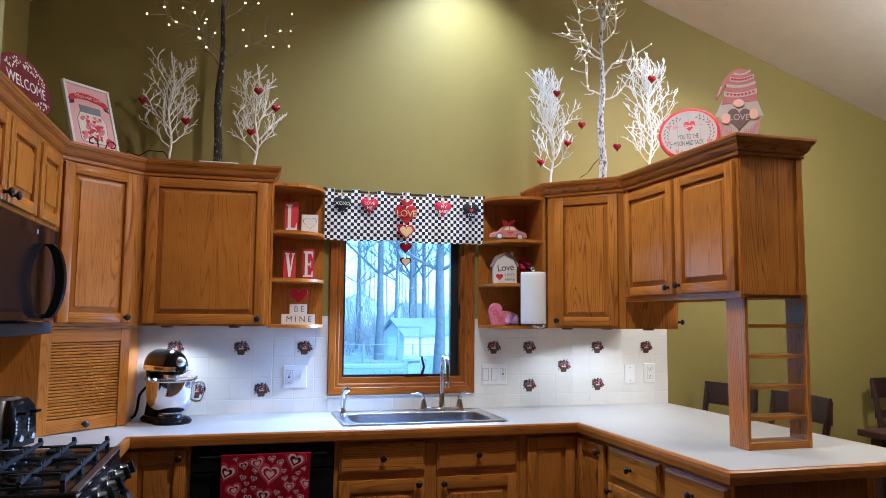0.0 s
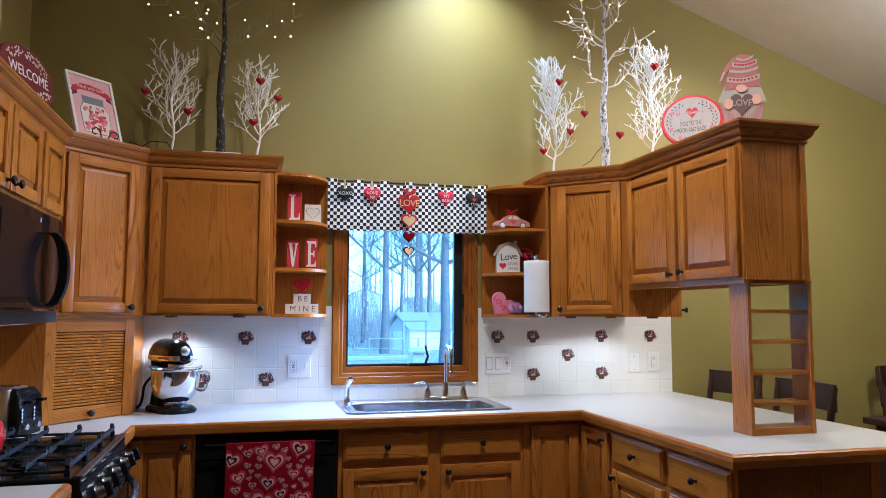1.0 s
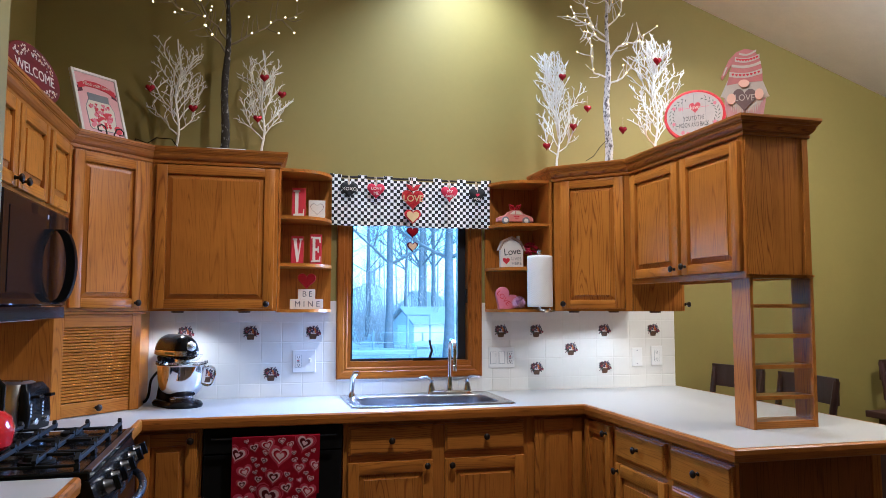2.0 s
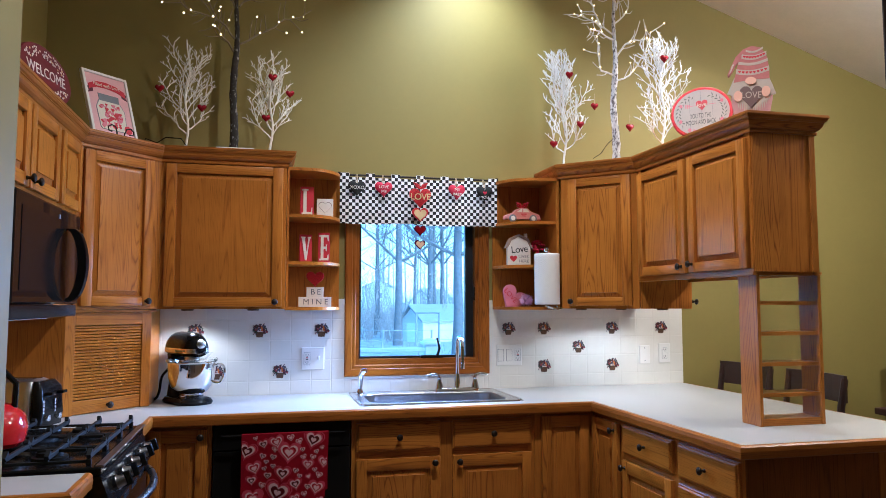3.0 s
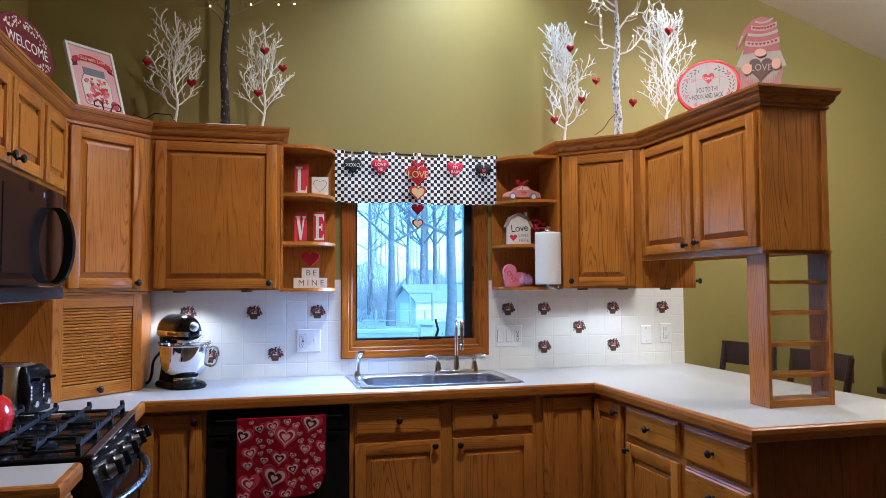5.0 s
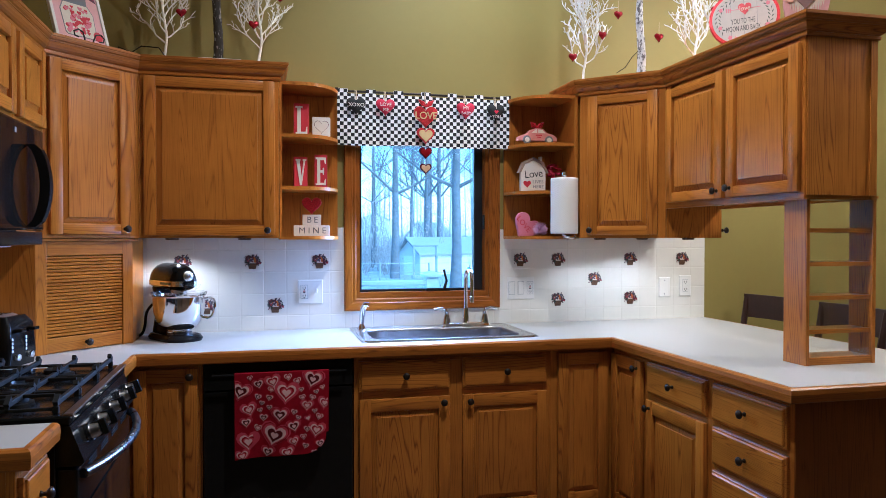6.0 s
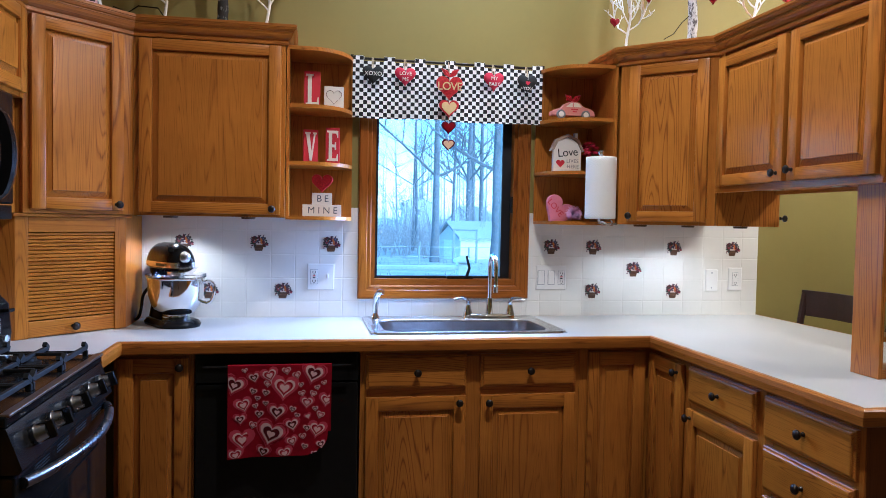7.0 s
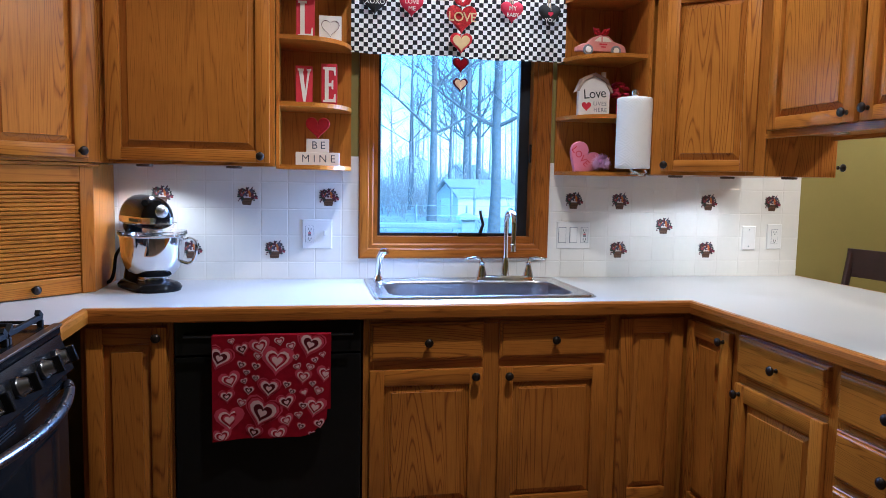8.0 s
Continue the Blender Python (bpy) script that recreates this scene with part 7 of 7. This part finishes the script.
for row in ((5.02, 22.5, 13, 0.15, 1, 0.004), (5.05, 14.0, 12, 0.135, 2, 0.0), (7.9, 30.0, 14, 0.16, 4, 0.008), (8.8, 31.0, 14, 0.13, 5, -0.006), (5.3, 30.0, 13, 0.07, 6, 0.01), (5.9, 33.0, 13, 0.08, 7, -0.01),
            (10.9, 42.0, 15, 0.15, 8, -0.01), (9.2, 40.0, 15, 0.12, 9, 0.01)):
    bare_tree(*row)
rng = random.Random(77)
bm = bmesh.new()
for k in range(75):
    y = rng.uniform(42, 110)
    x = 1 + (y + 3.6) * rng.uniform(-0.02, 0.50)
    z0 = -0.5 + 0.010 * y
    h, r = rng.uniform(9, 19), rng.uniform(0.04, 0.11)
    ln = rng.uniform(-0.04, 0.04)
    tube(bm, [(x, y, z0), (x + ln * h * 0.5, y, z0 + h * 0.5), (x + ln * h, y, z0 + h)], [r, r * 0.7, r * 0.15], 5)
    for j in range(16):
        u = rng.uniform(0.2, 0.95)
        p = Vector((x + ln * h * u, y, z0 + h * u))
        a = rng.uniform(0, 6.28)
        limb(bm, rng, p, Vector((math.cos(a), math.sin(a), rng.uniform(0.3, 1.0))).normalized(), rng.uniform(1.0, 3.0), r * 0.3, 1)
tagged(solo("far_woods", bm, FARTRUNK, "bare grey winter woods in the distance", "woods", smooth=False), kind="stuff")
bm = bmesh.new()
for k in range(3400):
    y = rng.uniform(13, 62)
    x = 0.8 + (y + 3.6) * rng.uniform(-0.05, 0.52)
    z0 = -0.45 + 0.010 * y
    if y < 24:
        h = rng.uniform(0.06, 0.3)
    elif k % 7:
        h = rng.uniform(0.25, 1.4)
    else:
        h = rng.uniform(1.2, 4.5)
    for _ in range(1 if h < 1 else 3):
        bend = [rng.uniform(-0.22, 0.22) * h, rng.uniform(-0.45, 0.45) * h]
        tube(bm, [(x, y, z0), (x + bend[0], y, z0 + h * 0.55), (x + bend[1], y, z0 + h * rng.uniform(0.85, 1.05))], [0.014, 0.010, 0.004], 3, cap=False)
    if h > 1.2:
        # last leaves on the shrubs
        for _ in range(7):
            q = Vector((x + rng.uniform(-0.3, 0.3) * h, y, z0 + h * rng.uniform(0.4, 1.0)))
            a, r = rng.uniform(0, 6.28), rng.uniform(0.02, 0.05)
            bm.faces.new([bm.verts.new(q + Vector((math.cos(a + b) * r, rng.uniform(-0.02, 0.02), math.sin(a + b) * r))) for b in (0, 1.7, 3.4, 4.9)])
tagged(solo("underbrush", bm, BRUSH, "bare brown underbrush along the wood's edge", "underbrush", smooth=False), kind="stuff")

# ---- single tiles of the splashback, last ----
P = 0.1095
HALF = P / 2 - 0.0011


def tile_mesh(x0, x1, z0, z1):
    bm = rings_panel(x0, x1, z0, z1, [(0, -0.004), (0.0002, -0.0070), (0.0012, -0.0077), (0.003, -0.008)])
    return finish("tile", bm, TILE)


FULL = tile_mesh(-HALF, HALF, -HALF, HALF)
bm = bmesh.new()
rg2 = random.Random(2)
prism(bm, [(-0.015, -0.040), (0.014, -0.040), (0.019, -0.014), (-0.020, -0.014)], -0.0009, 0.0, 4)
for k in range(4):
    prism(bm, [(-0.0160 - 0.001 * k, -0.037 + 0.006 * k), (0.0150 + 0.001 * k, -0.037 + 0.006 * k), (0.0150 + 0.001 * k, -0.035 + 0.006 * k), (-0.0160 - 0.001 * k, -0.035 + 0.006 * k)], -0.0010, 0.0, 5)
for k in range(46):
    # slim leaves and stems fanning out of the basket
    a = radians(rg2.uniform(-12, 192)) if k < 36 else radians(rg2.choice((rg2.uniform(195, 235), rg2.uniform(-50, -15))))
    q = rg2.uniform(0.010, 0.026)
    e = q + rg2.uniform(0.010, 0.019)
    w = rg2.uniform(0.0022, 0.0042)
    c, n = Vector((math.cos(a), math.sin(a) * 0.92)), Vector((-math.sin(a), math.cos(a)))
    o = Vector((0.0, -0.006))
    pts = [o + c * q, o + c * (q + e) / 2 + n * w, o + c * e, o + c * (q + e) / 2 - n * w]
    prism(bm, [(p.x, p.y) for p in pts], -0.0010 - 0.00002 * k, 0.0, rg2.choice((1, 1, 1, 0, 3, 4)))
for k in range(44):
    a, q = radians(rg2.uniform(-15, 195)), math.sqrt(rg2.random())
    x, z = 0.029 * q * math.cos(a), -0.008 + 0.033 * q * math.sin(a)
    if k >= 38:
        x, z = rg2.choice((-1, 1)) * rg2.uniform(0.024, 0.036), rg2.uniform(-0.026, -0.008)
    mi = rg2.choice((2, 2, 6, 0, 3)) if abs(x) < 0.013 and z < 0.014 else rg2.choice((3, 0, 0, 3, 1)) if z > 0.008 else rg2.choice((0, 6, 1, 0))
    r = rg2.uniform(0.0030, 0.0058)
    prism(bm, [(x + r * rg2.uniform(0.6, 1.15) * math.cos(b), z + r * rg2.uniform(0.6, 1.15) * math.sin(b)) for b in [6.283 * j / 6 for j in range(6)]], -0.0021 - 0.00003 * k, 0.0, mi)
bmesh.ops.transform(bm, matrix=Matrix.Diagonal((1.14, 1.0, 1.10, 1)), verts=bm.verts)
MOTIF = finish("motif", bm, [WINE, GREENLEAF, ORANGE, SLATE, BASKET, plain("pale_wicker_print", (0.15, 0.085, 0.04), 0.35, 0, 0.4, 200.0), plain("rose_print", (0.24, 0.04, 0.05), 0.35, 0, 0.3, 60.0)])
CX_L, CX_R, CZ = 0.561, 1.857, 1.261
DECOR = {(-0.0965, 1.261), (0.2325, 1.261), (0.561, 1.261), (0.342, 1.042), (0.0135, 1.042), (1.638, 1.261), (1.857, 1.261), (2.076, 1.1515), (2.295, 1.261), (2.6235, 1.261), (1.857, 1.042), (2.295, 1.042)}
for ox, x_lo, x_hi, z_hi in ((CX_L, -0.293, 0.687, 1.428), (0.778, 0.690, 1.512, 1.000), (CX_R, 1.515, 2.770, 1.421)):
    for i in range(-13, 14):
        for j in range(-4, 2):
            cx, cz = ox + i * P, CZ + j * P
            x0, x1, z0, z1 = max(cx - HALF, x_lo), min(cx + HALF, x_hi), max(cz - HALF, COUNTER + 0.002), min(cz + HALF, z_hi)
            if x1 - x0 < 0.008 or z1 - z0 < 0.008:
                continue
            whole = x1 - x0 > 2 * HALF - 0.0005 and z1 - z0 > 2 * HALF - 0.0005
            t = new("tile", FULL if whole else tile_mesh(x0 - cx, x1 - cx, z0 - cz, z1 - cz))
            t.parent = SPLASH
            t.location = (cx, 0, cz)
            if any(abs(cx - a) < 0.02 and abs(cz - b) < 0.02 for a, b in DECOR):
                mo = new("motif", MOTIF)
                mo.parent, mo.location = t, (0, -0.0081, 0.004)
                mo["label"] = "printed fruit basket motif"
